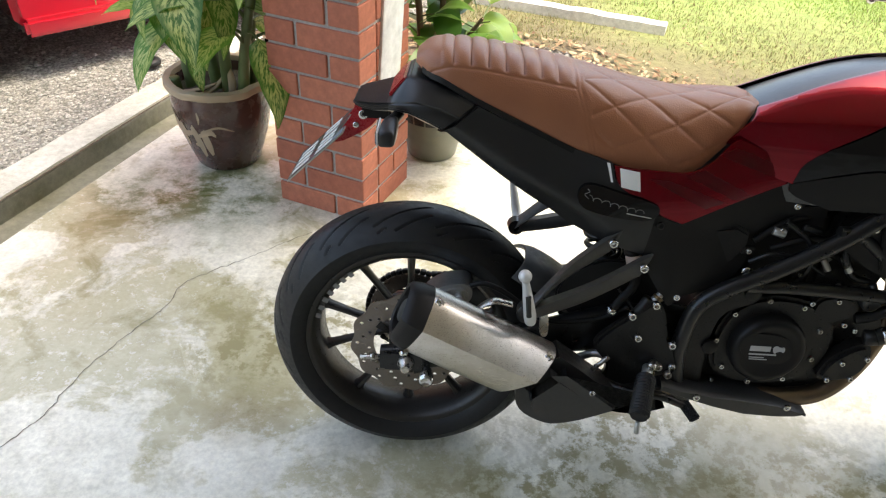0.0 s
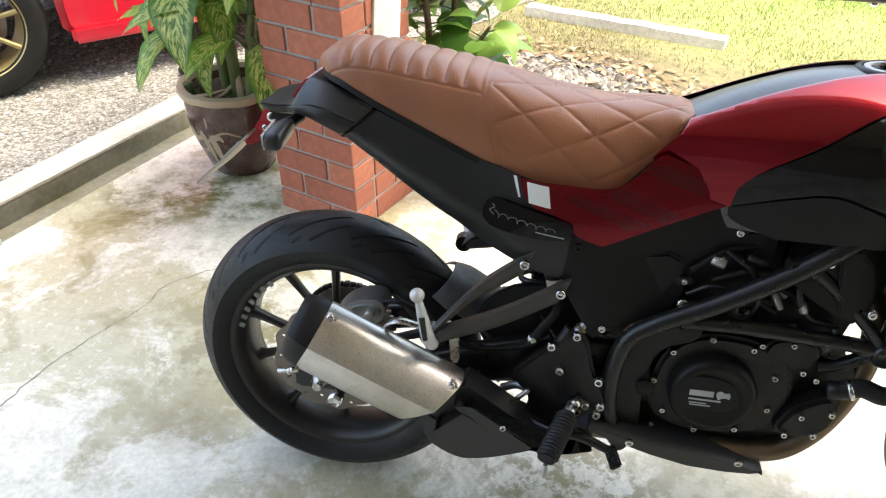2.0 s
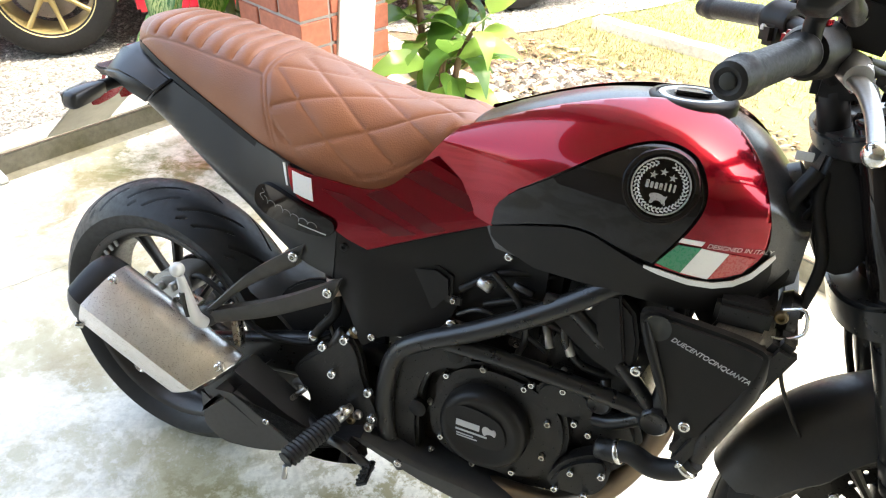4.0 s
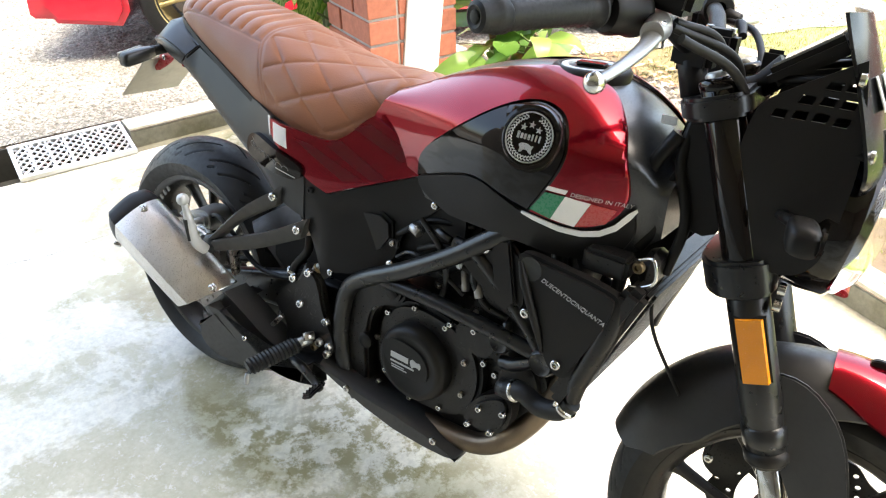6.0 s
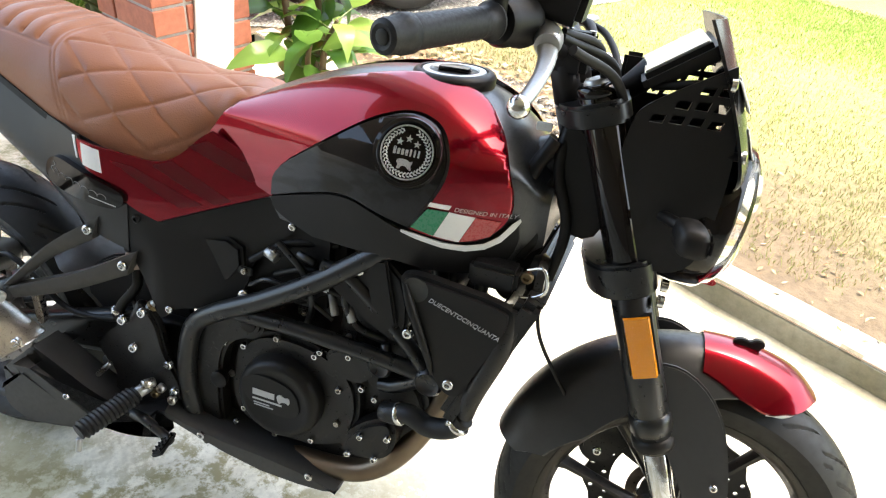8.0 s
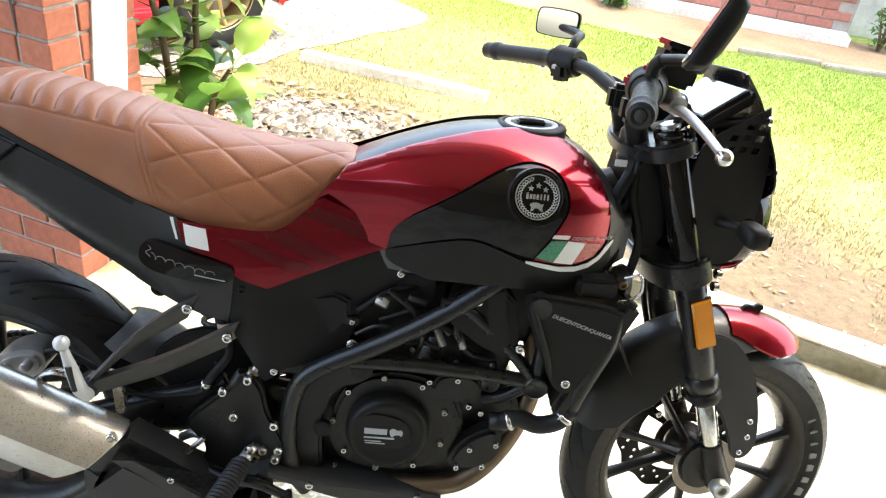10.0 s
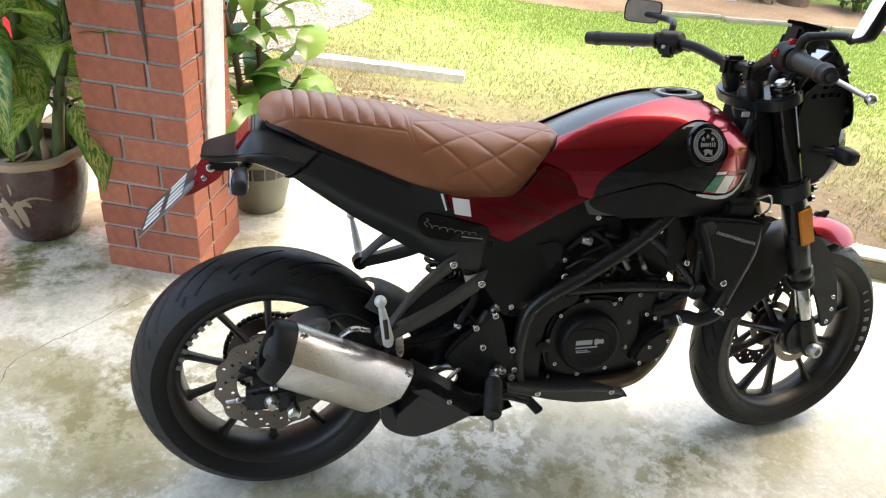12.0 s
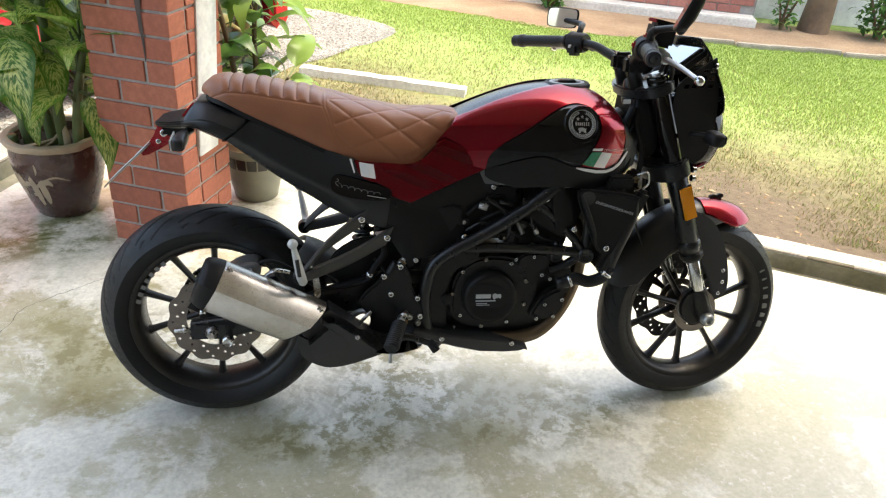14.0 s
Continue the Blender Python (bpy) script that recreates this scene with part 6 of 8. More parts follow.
part("plate_arm_mount", bm, M["matte_black"], tail)


# ---- number plate on a red bracket ----
def rear_plate():
    a, b = Vector((-.131, 0, .781)), Vector((-.241, 0, .676))
    d = (b - a).normalized()
    n = Vector((-d.z, 0, d.x))
    if n.x > 0:
        n = -n
    W2 = .078
    base = Matrix(((d.x, 0, n.x, a.x), (0, 1, 0, 0), (d.z, 0, n.z, a.z), (0, 0, 0, 1)))
    L = (b - a).length
    bm = box(L / 2, 0, 0, L, 2 * W2, .003, .001)
    bmesh.ops.transform(bm, matrix=base, verts=bm.verts)
    pl = part("number_plate", bm, M["plate_back"], bike, "tilted black number plate with plain white bars")
    bm = box(L / 2, 0, .0018, L - .004, 2 * W2 - .004, .001, .0003, segs=1)
    bmesh.ops.transform(bm, matrix=base, verts=bm.verts)
    part("plate_face", bm, M["tank_matte"], pl, "black plate face")
    for x0, ys in ((.030, (-.062, -.034, -.006, .030, .058)), (.095, (-.055, -.024, .008, .04))):
        for y in ys:
            bm = box(x0 + .022, y, .0028, .046, .017, .0012, .0004, segs=1)
            bmesh.ops.transform(bm, matrix=base, verts=bm.verts)
            part("plate_bar", bm, M["plate_white"], pl, smooth=0)
    for s in (-1, 1):
        o = chaikin([(-.055, .824), (-.055, .824), (-.112, .824), (-.126, .792), (-.158, .757), (-.150, .744), (-.098, .772), (-.078, .788)], 1)
        br = part("plate_bracket", plate(o, s * .034, s * .038, .001), M["red_plastic"], bike, "red anodised plate bracket")
        part("screw", bolt((-.098, s * .038, .806), .009, .004, side=s), M["chrome"], br)
        part("screw", bolt((-.112, s * .038, .785), .006, .004, side=s), M["chrome"], br)
    part("bracket_plate", box(-.085, 0, .820, .06, .072, .006, .002), M["red_plastic"], bike, "red anodised plate bracket")


rear_plate()


def rear_indicator(s):
    """A flat bar on a short tapered stalk, its lens towards the rear."""
    st = part("rear_indicator", tube([(-.026, s * .084, .826), (-.032, s * .102, .823), (-.038, s * .118, .820)], [.010, .010, .012], 10, 4), M["matte_black"], bike, "slim black rear indicator")
    bm = bmesh.new()
    rings = []
    a, b = Vector((-.036, s * .108, .822)), Vector((-.041, s * .186, .808))
    for t, k in ((0, .45), (.12, .72), (.3, .92), (.6, 1), (.9, 1), (.97, .9), (1, .6)):
        c = a.lerp(b, t)
        rings.append([(c.x + .0155 * k * math.copysign(abs(math.cos(u)) ** .5, math.cos(u)), c.y, c.z + .0145 * k * math.copysign(abs(math.sin(u)) ** .5, math.sin(u))) for u in (2 * math.pi * q / 16 for q in range(16))])
    skin(bm, rings)
    part("housing", fix(bm), M["satin_black"], st)
    tilt = Matrix.Translation((-.0560, s * .156, .8130)) @ Matrix.Rotation(s * radians(-10), 4, "X")
    part("lens_rim", box(0, 0, 0, .003, .058, .028, .0012, m=tilt), M["silver"], st)
    part("lens", box(-.002, 0, 0, .004, .054, .024, .0015, m=tilt), M["lens_smoke"], st, "smoked lens")


rear_indicator(-1)
rear_indicator(1)


# ---- frame and engine ----
def bars(name, pts, r, label="", mat="frame", both=True, segs=12, n=6):
    for s in ((-1, 1) if both else (-1,)):
        part(name, tube([(x, s * y, z) for x, y, z in pts], r, segs, n), M[mat], bike, label)


bars("frame_tube", [(1.075, .035, .80), (1.00, .085, .765), (.905, .128, .715), (.80, .139, .636), (.70, .141, .572), (.615, .142, .525), (.572, .142, .488), (.556, .142, .43), (.553, .140, .36), (.566, .136, .29), (.59, .128, .245)], .0165, "black painted steel trellis tube")
bars("frame_tube", [(.655, .139, .535), (.76, .137, .536), (.90, .134, .527), (.985, .130, .516)], .0135)
bars("frame_tube", [(.985, .130, .516), (.94, .133, .57), (.85, .136, .65), (.80, .136, .66)], .0115)
bars("frame_tube", [(.985, .128, .516), (.99, .122, .60), (.975, .112, .70)], .013)
bars("frame_tube", [(.985, .125, .512), (.93, .115, .47), (.90, .11, .46)], .012)
for s in (-1, 1):
    part("frame_mount", lathe([(0, s * .112), (.021, s * .112), (.023, s * .117), (.023, s * .143), (.019, s * .147), (.013, s * .143), (0, s * .143)], 24, "y", (.987, 0, .512), closed=False), M["frame"], bike)
    part("frame_mount", lathe([(0, s * .112), (.019, s * .112), (.020, s * .138), (.016, s * .142), (.009, s * .138), (0, s * .138)], 20, "y", (.905, 0, .512), closed=False), M["frame"], bike)
    # casting round the swingarm pivot
    o = chaikin([(.585, .505), (.680, .540), (.700, .525), (.690, .490), (.640, .475), (.618, .44), (.612, .36), (.622, .27), (.600, .235), (.575, .24), (.562, .30), (.558, .40), (.562, .47)], 2)
    part("pivot_casting", plate(o, s * .100, s * .134, .006), M["engine"], bike, "black cast frame plate")
    part("pivot_cap", lathe([(0, s * .13), (.014, s * .13), (.016, s * .142), (.011, s * .145), (0, s * .145)], 18, "y", (.615, 0, .39), closed=False), M["matte_black"], bike)
    part("pivot_cap", lathe([(0, s * .13), (.012, s * .13), (.014, s * .140), (.010, s * .143), (0, s * .143)], 18, "y", (.672, 0, .517), closed=False), M["matte_black"], bike)
part("head_tube", rod((1.118, 0, .93), (1.176, 0, .775), .035, 20), M["frame"], bike)
part("backbone", tube([(1.10, 0, .86), (1.0, 0, .80), (.80, 0, .72), (.60, 0, .68)], [.035, .05, .05, .035], 14, 5), M["frame"], bike)
for s in (-1, 1):
    part("subframe_tube", tube([(.66, s * .07, .70), (.45, s * .085, .69), (.25, s * .085, .76), (.09, s * .07, .83)], .012, 10, 6), M["frame"], bike)
    part("subframe_tube", tube([(.60, s * .10, .52), (.50, s * .095, .57), (.36, s * .09, .66)], .012, 10, 5), M["frame"], bike)
bm = bmesh.new()
rings = []
for x, z, w in ((.062, .818, .098), (.11, .778, .100), (.167, .740, .108), (.22, .708, .114), (.30, .665, .120), (.42, .640, .120), (.62, .690, .095)):
    rings.append([(x, -w, z), (x, w, z), (x, w * .96, z + .05), (x, -w * .96, z + .05)])
skin(bm, rings)
part("under_tray", fix(bm), M["matte_black"], bike, "black under-seat tray")


def engine():
    o = chaikin([(.56, .30), (.60, .255), (.72, .245), (.86, .262), (.955, .30), (.985, .37), (.975, .45), (.93, .49), (.83, .505), (.72, .515), (.62, .50), (.565, .44)], 2)
    e = part("engine", plate(o, -.095, .11, .012), M["engine"], bike, "black water-cooled single-cylinder engine")
    cyl = [(.80, .485), (.935, .47), (.975, .62), (.965, .70), (.87, .715), (.82, .66)]
    part("cylinder", plate(cyl, -.078, .078, .012), M["engine"], e)
    head = [(.845, .585), (.97, .565), (.995, .66), (.965, .712), (.865, .715)]
    part("cylinder_head", plate(head, -.088, .088, .014), M["engine"], e)
    # clutch cover with a raised round lid
    part("clutch_cover", plate(chaikin([(.625, .33), (.68, .29), (.78, .29), (.85, .32), (.875, .40), (.85, .475), (.77, .505), (.68, .50), (.63, .44)], 2), -.122, -.09, .008), M["engine"], e)
    lid = part("clutch_lid", lathe([(0, -.150), (.054, -.150), (.058, -.152), (.066, -.152), (.072, -.147), (.076, -.138), (.076, -.115), (0, -.115)], 64, "y", (.732, 0, .392), closed=False), M["matte_black"], e, "round black engine cover with grey bars")
    part("lid_step", plate(chaikin([(.668, .425), (.70, .44), (.755, .432), (.775, .41), (.778, .375), (.745, .362), (.69, .372), (.668, .395)], 2), -.1525, -.1495, .0012), M["matte_black"], lid)
    for x0, x1, z, h in ((.690, .731, .402, .012), (.690, .745, .3885, .0035), (.692, .722, .381, .0022), (.693, .729, .3765, .0022)):
        part("lid_bar", box((x0 + x1) / 2, -.1532, z - .05 * (x0 - .69), x1 - x0, .0012, h, .0003, segs=1, m=None), M["grey_print"], lid, smooth=0)
    part("lid_emblem", plate(chaikin([(.735, .406), (.742, .411), (.750, .406), (.757, .409), (.760, .402), (.758, .394), (.753, .398), (.744, .396), (.741, .391), (.737, .396)], 1), -.1538, -.1524, 0), M["grey_print"], lid, "plain grey shape", smooth=0)
    for k in range(9):
        a = radians(20 + 40 * k)
        x, z = .735 + .104 * math.cos(a), .398 + .10 * math.sin(a)
        part("cover_bolt", bolt((x, -.120, z), .006, .008), M["chrome"] if k % 2 else M["steel"], e)
    # water pump and oil filter cover
    pump = part("water_pump", plate(chaikin([(.845, .335), (.86, .318), (.915, .325), (.94, .35), (.945, .40), (.925, .42), (.87, .385)], 2), -.142, -.10, .008), M["engine"], e)
    for x, z in ((.865, .33), (.912, .335), (.932, .385), (.885, .372)):
        part("pump_bolt", bolt((x, -.142, z), .006, .008), M["chrome"], pump)
    part("pump_neck", rod((.915, -.135, .43), (.948, -.142, .437), .0165, 16), M["engine"], pump)
    part("starter_cover", plate(chaikin([(.80, .46), (.87, .45), (.90, .48), (.885, .515), (.81, .515)], 2), -.125, -.09, .006), M["engine"], e)
    for x, z in ((.798, .498), (.874, .452), (.898, .44), (.848, .505), (.62, .46), (.64, .30)):
        part("engine_bolt", bolt((x, -.124, z), .006, .007), M["chrome"], e)
    part("sprocket_cover", plate(chaikin([(.50, .35), (.58, .33), (.62, .38), (.60, .46), (.52, .46)], 2), .09, .125, .008), M["engine"], e)
    part("alternator_cover", lathe([(0, .145), (.07, .145), (.085, .13), (.085, .10), (0, .10)], 40, "y", (.76, 0, .39), closed=False), M["engine"], e)
    # throttle body, wiring and a breather that fill the gap under the tank
    part("throttle_body", rod((.72, -.02, .63), (.82, -.02, .655), .03, 16), M["engine"], e)
    part("airbox", box(.665, 0, .625, .29, .19, .17, .02), M["matte_black"], e)
    part("injector", rod((.80, -.07, .60), (.83, -.085, .575), .008, 10), M["cast"], e)
    part("battery_cover", plate(chaikin([(.50, .55), (.55, .64), (.645, .655), (.65, .59), (.56, .53)], 1), -.118, -.06, .006), M["matte_black"], e)
    return e


engine()
part("side_bracket", plate(chaikin([(.80, .638), (.858, .692), (.922, .694), (.948, .61), (.93, .56), (.905, .57), (.866, .59)], 1), -.138, -.105, .005), M["matte_black"], bike, "black engine side cover")
part("side_bracket", plate([(.872, .694), (.905, .700), (.928, .60), (.912, .575), (.895, .585), (.885, .615)], -.146, -.137, .003), M["matte_black"], bike)
for x, z in ((.862, .672), (.946, .588)):
    part("screw", bolt((x, -.139, z), .0085, .006), M["chrome"], bike)
for k, (a, b, c) in enumerate((((.70, -.10, .60), (.76, -.11, .63), (.82, -.095, .62)), ((.74, -.09, .56), (.80, -.10, .60), (.86, -.09, .57)), ((.66, -.11, .62), (.72, -.10, .66), (.80, -.08, .67)), ((.93, -.10, .70), (1.0, -.11, .72), (1.06, -.09, .71)))):
    part("wiring", tube([a, b, c], .006 + .002 * (k % 2), 8, 6), M["matte_black"], bike)
part("wire_clip", box(.792, -.105, .612, .012, .012, .03, .003), M["galv"], bike)
for a, b, r, mat in (((.835, -.118, .600), (.850, -.126, .570), .0075, "cast"), ((.690, -.112, .645), (.712, -.118, .640), .009, "cast"), ((.745, -.112, .655), (.778, -.116, .648), .0065, "frame"), ((.655, -.118, .560), (.655, -.128, .560), .010, "chrome"), ((.905, -.120, .545), (.915, -.128, .520), .008, "frame")):
    part("fitting", rod(a, b, r, 12), M[mat], bike)
for k, pts in enumerate((((.66, -.112, .575), (.70, -.122, .600), (.76, -.118, .585), (.81, -.112, .555)), ((.71, -.112, .665), (.76, -.120, .628), (.775, -.118, .575), (.765, -.112, .535)), ((.84, -.116, .640), (.835, -.124, .600), (.86, -.120, .560), (.90, -.112, .545)), ((.42, -.115, .50), (.455, -.138, .455), (.445, -.150, .40), (.47, -.150, .36)))):
    part("cable", tube(pts, .0042 + .0012 * (k % 3), 8, 7), M["frame"], bike)
for x, z in ((.652, .600), (.705, .648), (.762, .556), (.842, .536)):
    part("bracket", box(x, -.113, z, .026, .006, .016, .002), M["engine"], bike)
    part("bracket_bolt", bolt((x, -.116, z), .0052, .005), M["steel"], bike)
part("cable_joint", rod((.80, -.10, .595), (.815, -.115, .565), .007, 8), M["cast"], bike)

# ---- exhaust ----
part("header_pipe", tube([(.965, -.02, .60), (.995, -.04, .54), (.998, -.060, .45), (.962, -.085, .355), (.908, -.100, .285), (.84, -.108, .256), (.70, -.114, .256), (.55, -.118, .270), (.40, -.14, .28), (.30, -.17, .32)], .0205, 16, 7), M["pipe"], bike, "heat-stained header pipe")
bm = bmesh.new()
rings = []
for x, zt, zb in ((.525, .318, .292), (.57, .306, .278), (.64, .292, .254), (.71, .282, .234), (.78, .268, .226), (.825, .252, .225), (.848, .240, .230)):
    yo = .172 - .10 * max(0, x - .60)
    rings.append([(x, -.085, zb + .002), (x, -yo + .012, zb), (x, -yo, zb + .008), (x, -yo, zt - .008), (x, -yo + .012, zt), (x, -.085, zt)])
skin(bm, rings)
sh = part("pipe_shield", fix(bm), M["skid_grey"], bike, "black exhaust pipe shield")
for x, z in ((.60, .288), (.80, .258)):
    part("screw", bolt((x, -.172 + .10 * max(0, x - .60), z), .0075, .005), M["chrome"], sh)
bm = plate(chaikin([(.225, .335), (.225, .335), (.300, .405), (.300, .405), (.345, .368), (.40, .318), (.47, .292), (.535, .300), (.535, .300), (.530, .275), (.47, .262), (.40, .245), (.34, .235), (.28, .240), (.225, .275)], 2), -.252, -.135, .030)
for v in bm.verts:
    if v.co.x > .3:
        v.co.y += (v.co.x - .3) * .26
mp = part("link_pipe_cover", bm, M["skid_grey"], bike, "dusty black exhaust link cover")
part("screw", bolt((.372, -.231, .330), .006, .005), M["chrome"], mp)

def muffler():
    """A faceted can: a flat upper and lower outer face that meet in a crease; cut askew at its front end."""
    d = Vector((.893, .045, -.449)).normalized()
    up = Vector((.449, 0, .893))
    up = (up - d * up.dot(d)).normalized()
    sd = d.cross(up) * -1
    if sd.y < 0:
        sd = -sd
    mid = Vector((.148, -.210, .421))
    # half section: across (outwards negative) and up, the crease kept sharp
    sect = [(.018, .058), (-.016, .058), (-.036, .048), (-.058, .031), (-.0755, .0135), (-.0755, .0135), (-.069, -.020), (-.057, -.050), (-.040, -.063), (.012, -.063), (.034, -.048), (.040, .0), (.034, .046)]
    sect = chaikin(sect, 2)

    def ring(t, k=1.0, slant=0.0, shift=0.0):
        return [mid + d * (t + slant * (u + .066) / .13) + up * (u * k + shift) + sd * (v * k) for v, u in sect]
    bm = bmesh.new()
    skin(bm, [ring(-.138, .985, .006), ring(-.135, 1.0, .006), ring(-.05, 1.005, .025), ring(.02, 1.0, .048), ring(.062, .985, .076), ring(.064, .965, .076)])
    mu = part("muffler", fix(bm), M["brushed"], bike, "brushed steel muffler with a black end cap", smooth=24)
    bm = bmesh.new()
    skin(bm, [ring(-.130, .975, .006), ring(-.139, 1.004, .006), ring(-.150, .985, .004), ring(-.161, .94, .001), ring(-.169, .86, -.003), ring(-.172, .76, -.005), ring(-.169, .68, -.005), ring(-.150, .62, 0)])
    part("end_cap", fix(bm), M["matte_black"], mu, "black plastic end cap", smooth=40)
    part("outlet", rod(mid + d * -.168 - up * .006, mid + d * -.13 - up * .006, .024, 20), M["dark_void"], mu)
    for p in ((.064, -.2385, .521), (.277, -.2335, .409)):
        bm = bolt((0, 0, 0), .0075, .006)
        bmesh.ops.transform(bm, matrix=Matrix.Translation(p) @ Matrix.Rotation(radians(-28), 4, "X"), verts=bm.verts)
        part("muffler_bolt", bm, M["chrome"], mu)
        part("bolt_washer", rod(Vector(p) + Vector((0, .003, -.002)), Vector(p) + Vector((0, -.001, .0005)), .0115, 18), M["steel"], mu)
    c = mid + d * -.128 - up * .058 - sd * .052
    part("muffler_bolt", rod(c, c - d * .012 - sd * .008, .005, 10), M["chrome"], mu)
    return mu


muffler()
# steel strap hangers
part("muffler_strap", plate(chaikin([(.250, .500), (.268, .495), (.278, .465), (.282, .415), (.264, .415), (.262, .465)], 2), -.176, -.160, .002), M["steel"], bike, "steel muffler strap")
part("muffler_strap", tube([(.13, -.175, .465), (.165, -.18, .495), (.205, -.18, .490)], [.010, .012, .010], 8, 6, flat=.35), M["steel"], bike)

# ---- swingarm, hugger, shock, caliper ----
for s in (-1, 1):
    bm = bmesh.new()
    rings = []
    for x, y, z, h, w in ((.60, .085, .405, .035, .022), (.52, .092, .405, .05, .022), (.42, .098, .400, .052, .020), (.30, .102, .375, .040, .018), (.15, .106, .335, .032, .016), (.03, .110, .308, .030, .016), (-.055, .110, .300, .026, .014)):
        rings.append([(x, s * y + w * math.copysign(abs(math.cos(a)) ** .5, math.cos(a)), z + h * math.copysign(abs(math.sin(a)) ** .5, math.sin(a))) for a in (2 * math.pi * k / 16 for k in range(16))])
    skin(bm, rings)
    sw = part("swingarm", fix(bm), M["frame"], bike, "black steel swingarm")
    part("chain_adjuster", rod((-.055, s * .112, .302), (-.098, s * .112, .298), .0055, 10), M["steel"], sw)
    part("adjuster_nut", rod((-.066, s * .112, .301), (-.076, s * .112, .3), .010, 6), M["steel"], sw)
    part("axle_plate", box(-.005, s * .128, .304, .085, .008, .046, .004), M["frame"], sw)
    part("axle_nut", lathe([(0, s * .130), (.017, s * .130), (.017, s * .140), (.013, s * .145), (.009, s * .158), (0, s * .158)], 12, "y", (.0, 0, .304), closed=False), M["steel"], sw, "steel axle nut")
    part("stand_bobbin", lathe([(0, s * .124), (.007, s * .124), (.007, s * .150), (.0115, s * .152), (.0115, s * .168), (.015, s * .170), (.015, s * .186), (.011, s * .190), (.006, s * .187), (0, s * .187)], 20, "y", (.045, 0, .300), closed=False), M["chrome"], sw, "turned silver paddock stand bobbin")
part("swingarm_bridge", box(.37, 0, .405, .06, .19, .085, .015), M["frame"], bike)
part("brake_bracket", plate(chaikin([(-.03, .33), (.05, .30), (.10, .38), (.11, .45), (.06, .455), (.03, .40)], 1), -.098, -.086, .003), M["engine"], bike)
cal = part("rear_caliper", plate(chaikin([(.012, .410), (.032, .462), (.075, .492), (.125, .496), (.132, .458), (.092, .430), (.055, .395), (.03, .385)], 2), -.128, -.055, .008), M["cast"], bike, "cast aluminium rear brake caliper")
for x, z in ((.035, .430), (.104, .472), (.066, .458)):
    part("caliper_pin", rod((x, -.145, z), (x, -.12, z), .009, 12), M["cast"], cal)
part("caliper_bleeder", rod((.03, -.10, .44), (.012, -.112, .462), .006, 10), M["cast"], cal)
part("brake_hose", tube([(.11, -.105, .475), (.15, -.115, .495), (.20, -.118, .475), (.28, -.118, .42), (.38, -.122, .43), (.44, -.13, .47)], .0055, 8, 7), M["matte_black"], bike)
# hugger over the tyre
bm = bmesh.new()
rings = []
for k in range(22):
    a = radians(41 - 38 * k / 21)
    r = .320 + .068 * min(1, k / 12)
    w = .090 if k > 2 else .070 + .007 * k
    ring = []
    for q in range(13):
        u = -1 + 2 * q / 12
        rr = r - .040 * abs(u) ** 3
        ring.append((rr * math.cos(a), u * w, .304 + rr * math.sin(a)))
    for q in range(13):
        u = 1 - 2 * q / 12
        rr = r - .040 * abs(u) ** 3 - .004
        ring.append((rr * math.cos(a), u * w * .97, .304 + rr * math.sin(a)))
    rings.append(ring)
skin(bm, rings)
part("hugger", fix(bm), M["dusty"], bike, "dusty grey-black rear hugger")
part("shock_rod", rod((.425, 0, .40), (.385, 0, .62), .014, 14), M["chrome"], bike)
pts = []
for k in range(100):
    a = k / 100 * 2 * math.pi * 7
    c = Vector((.42, 0, .43)).lerp(Vector((.388, 0, .60)), k / 99)
    pts.append(c + Vector((.034 * math.cos(a), .034 * math.sin(a), 0)))
part("shock_spring", tube(pts, .006, 8, 1), M["frame"], bike, "coil spring of the rear shock")
part("shock_collar", lathe([(0, -.01), (.04, -.01), (.04, .012), (0, .012)], 20, "z", (.386, 0, .61), closed=False), M["cast"], bike)
part("reservoir", rod((.436, -.112, .578), (.444, -.118, .548), .0165, 16), M["cup"], bike, "yellowed brake fluid cup")
part("reservoir_cap", rod((.433, -.110, .590), (.436, -.112, .577), .0175, 16), M["matte_black"], bike)
part("reservoir_hose", tube([(.444, -.118, .548), (.444, -.125, .515), (.418, -.132, .478), (.405, -.134, .45)], .009, 10, 6), M["matte_black"], bike)
part("hose_clip", rod((.410, -.134, .467), (.406, -.134, .455), .0115, 12), M["chrome"], bike)
part("inner_guard", plate(chaikin([(.30, .50), (.40, .56), (.52, .52), (.53, .42), (.46, .36), (.36, .37), (.30, .42)], 2), -.086, -.074, .004), M["matte_black"], bike, "black inner guard")


# ---- foot controls, right side and left ----
def strut(pts, w, h):
    """A flat cast strut of box section with rounded edges."""
    bm = bmesh.new()
    rings = []
    line = spline([Vector(p) for p in pts], 6)
    for k, c in enumerate(line):
        t = k / (len(line) - 1)
        a, b = w[0] + (w[1] - w[0]) * t, h[0] + (h[1] - h[0]) * t
        rings.append([(c.x + .4 * v, c.y + u, c.z + v) for u, v in ((-a, -.7 * b), (-a, .6 * b), (-.75 * a, b), (.75 * a, b), (a, .6 * b), (a, -.7 * b), (.75 * a, -b), (-.75 * a, -b))])
    skin(bm, rings)
    return fix(bm)


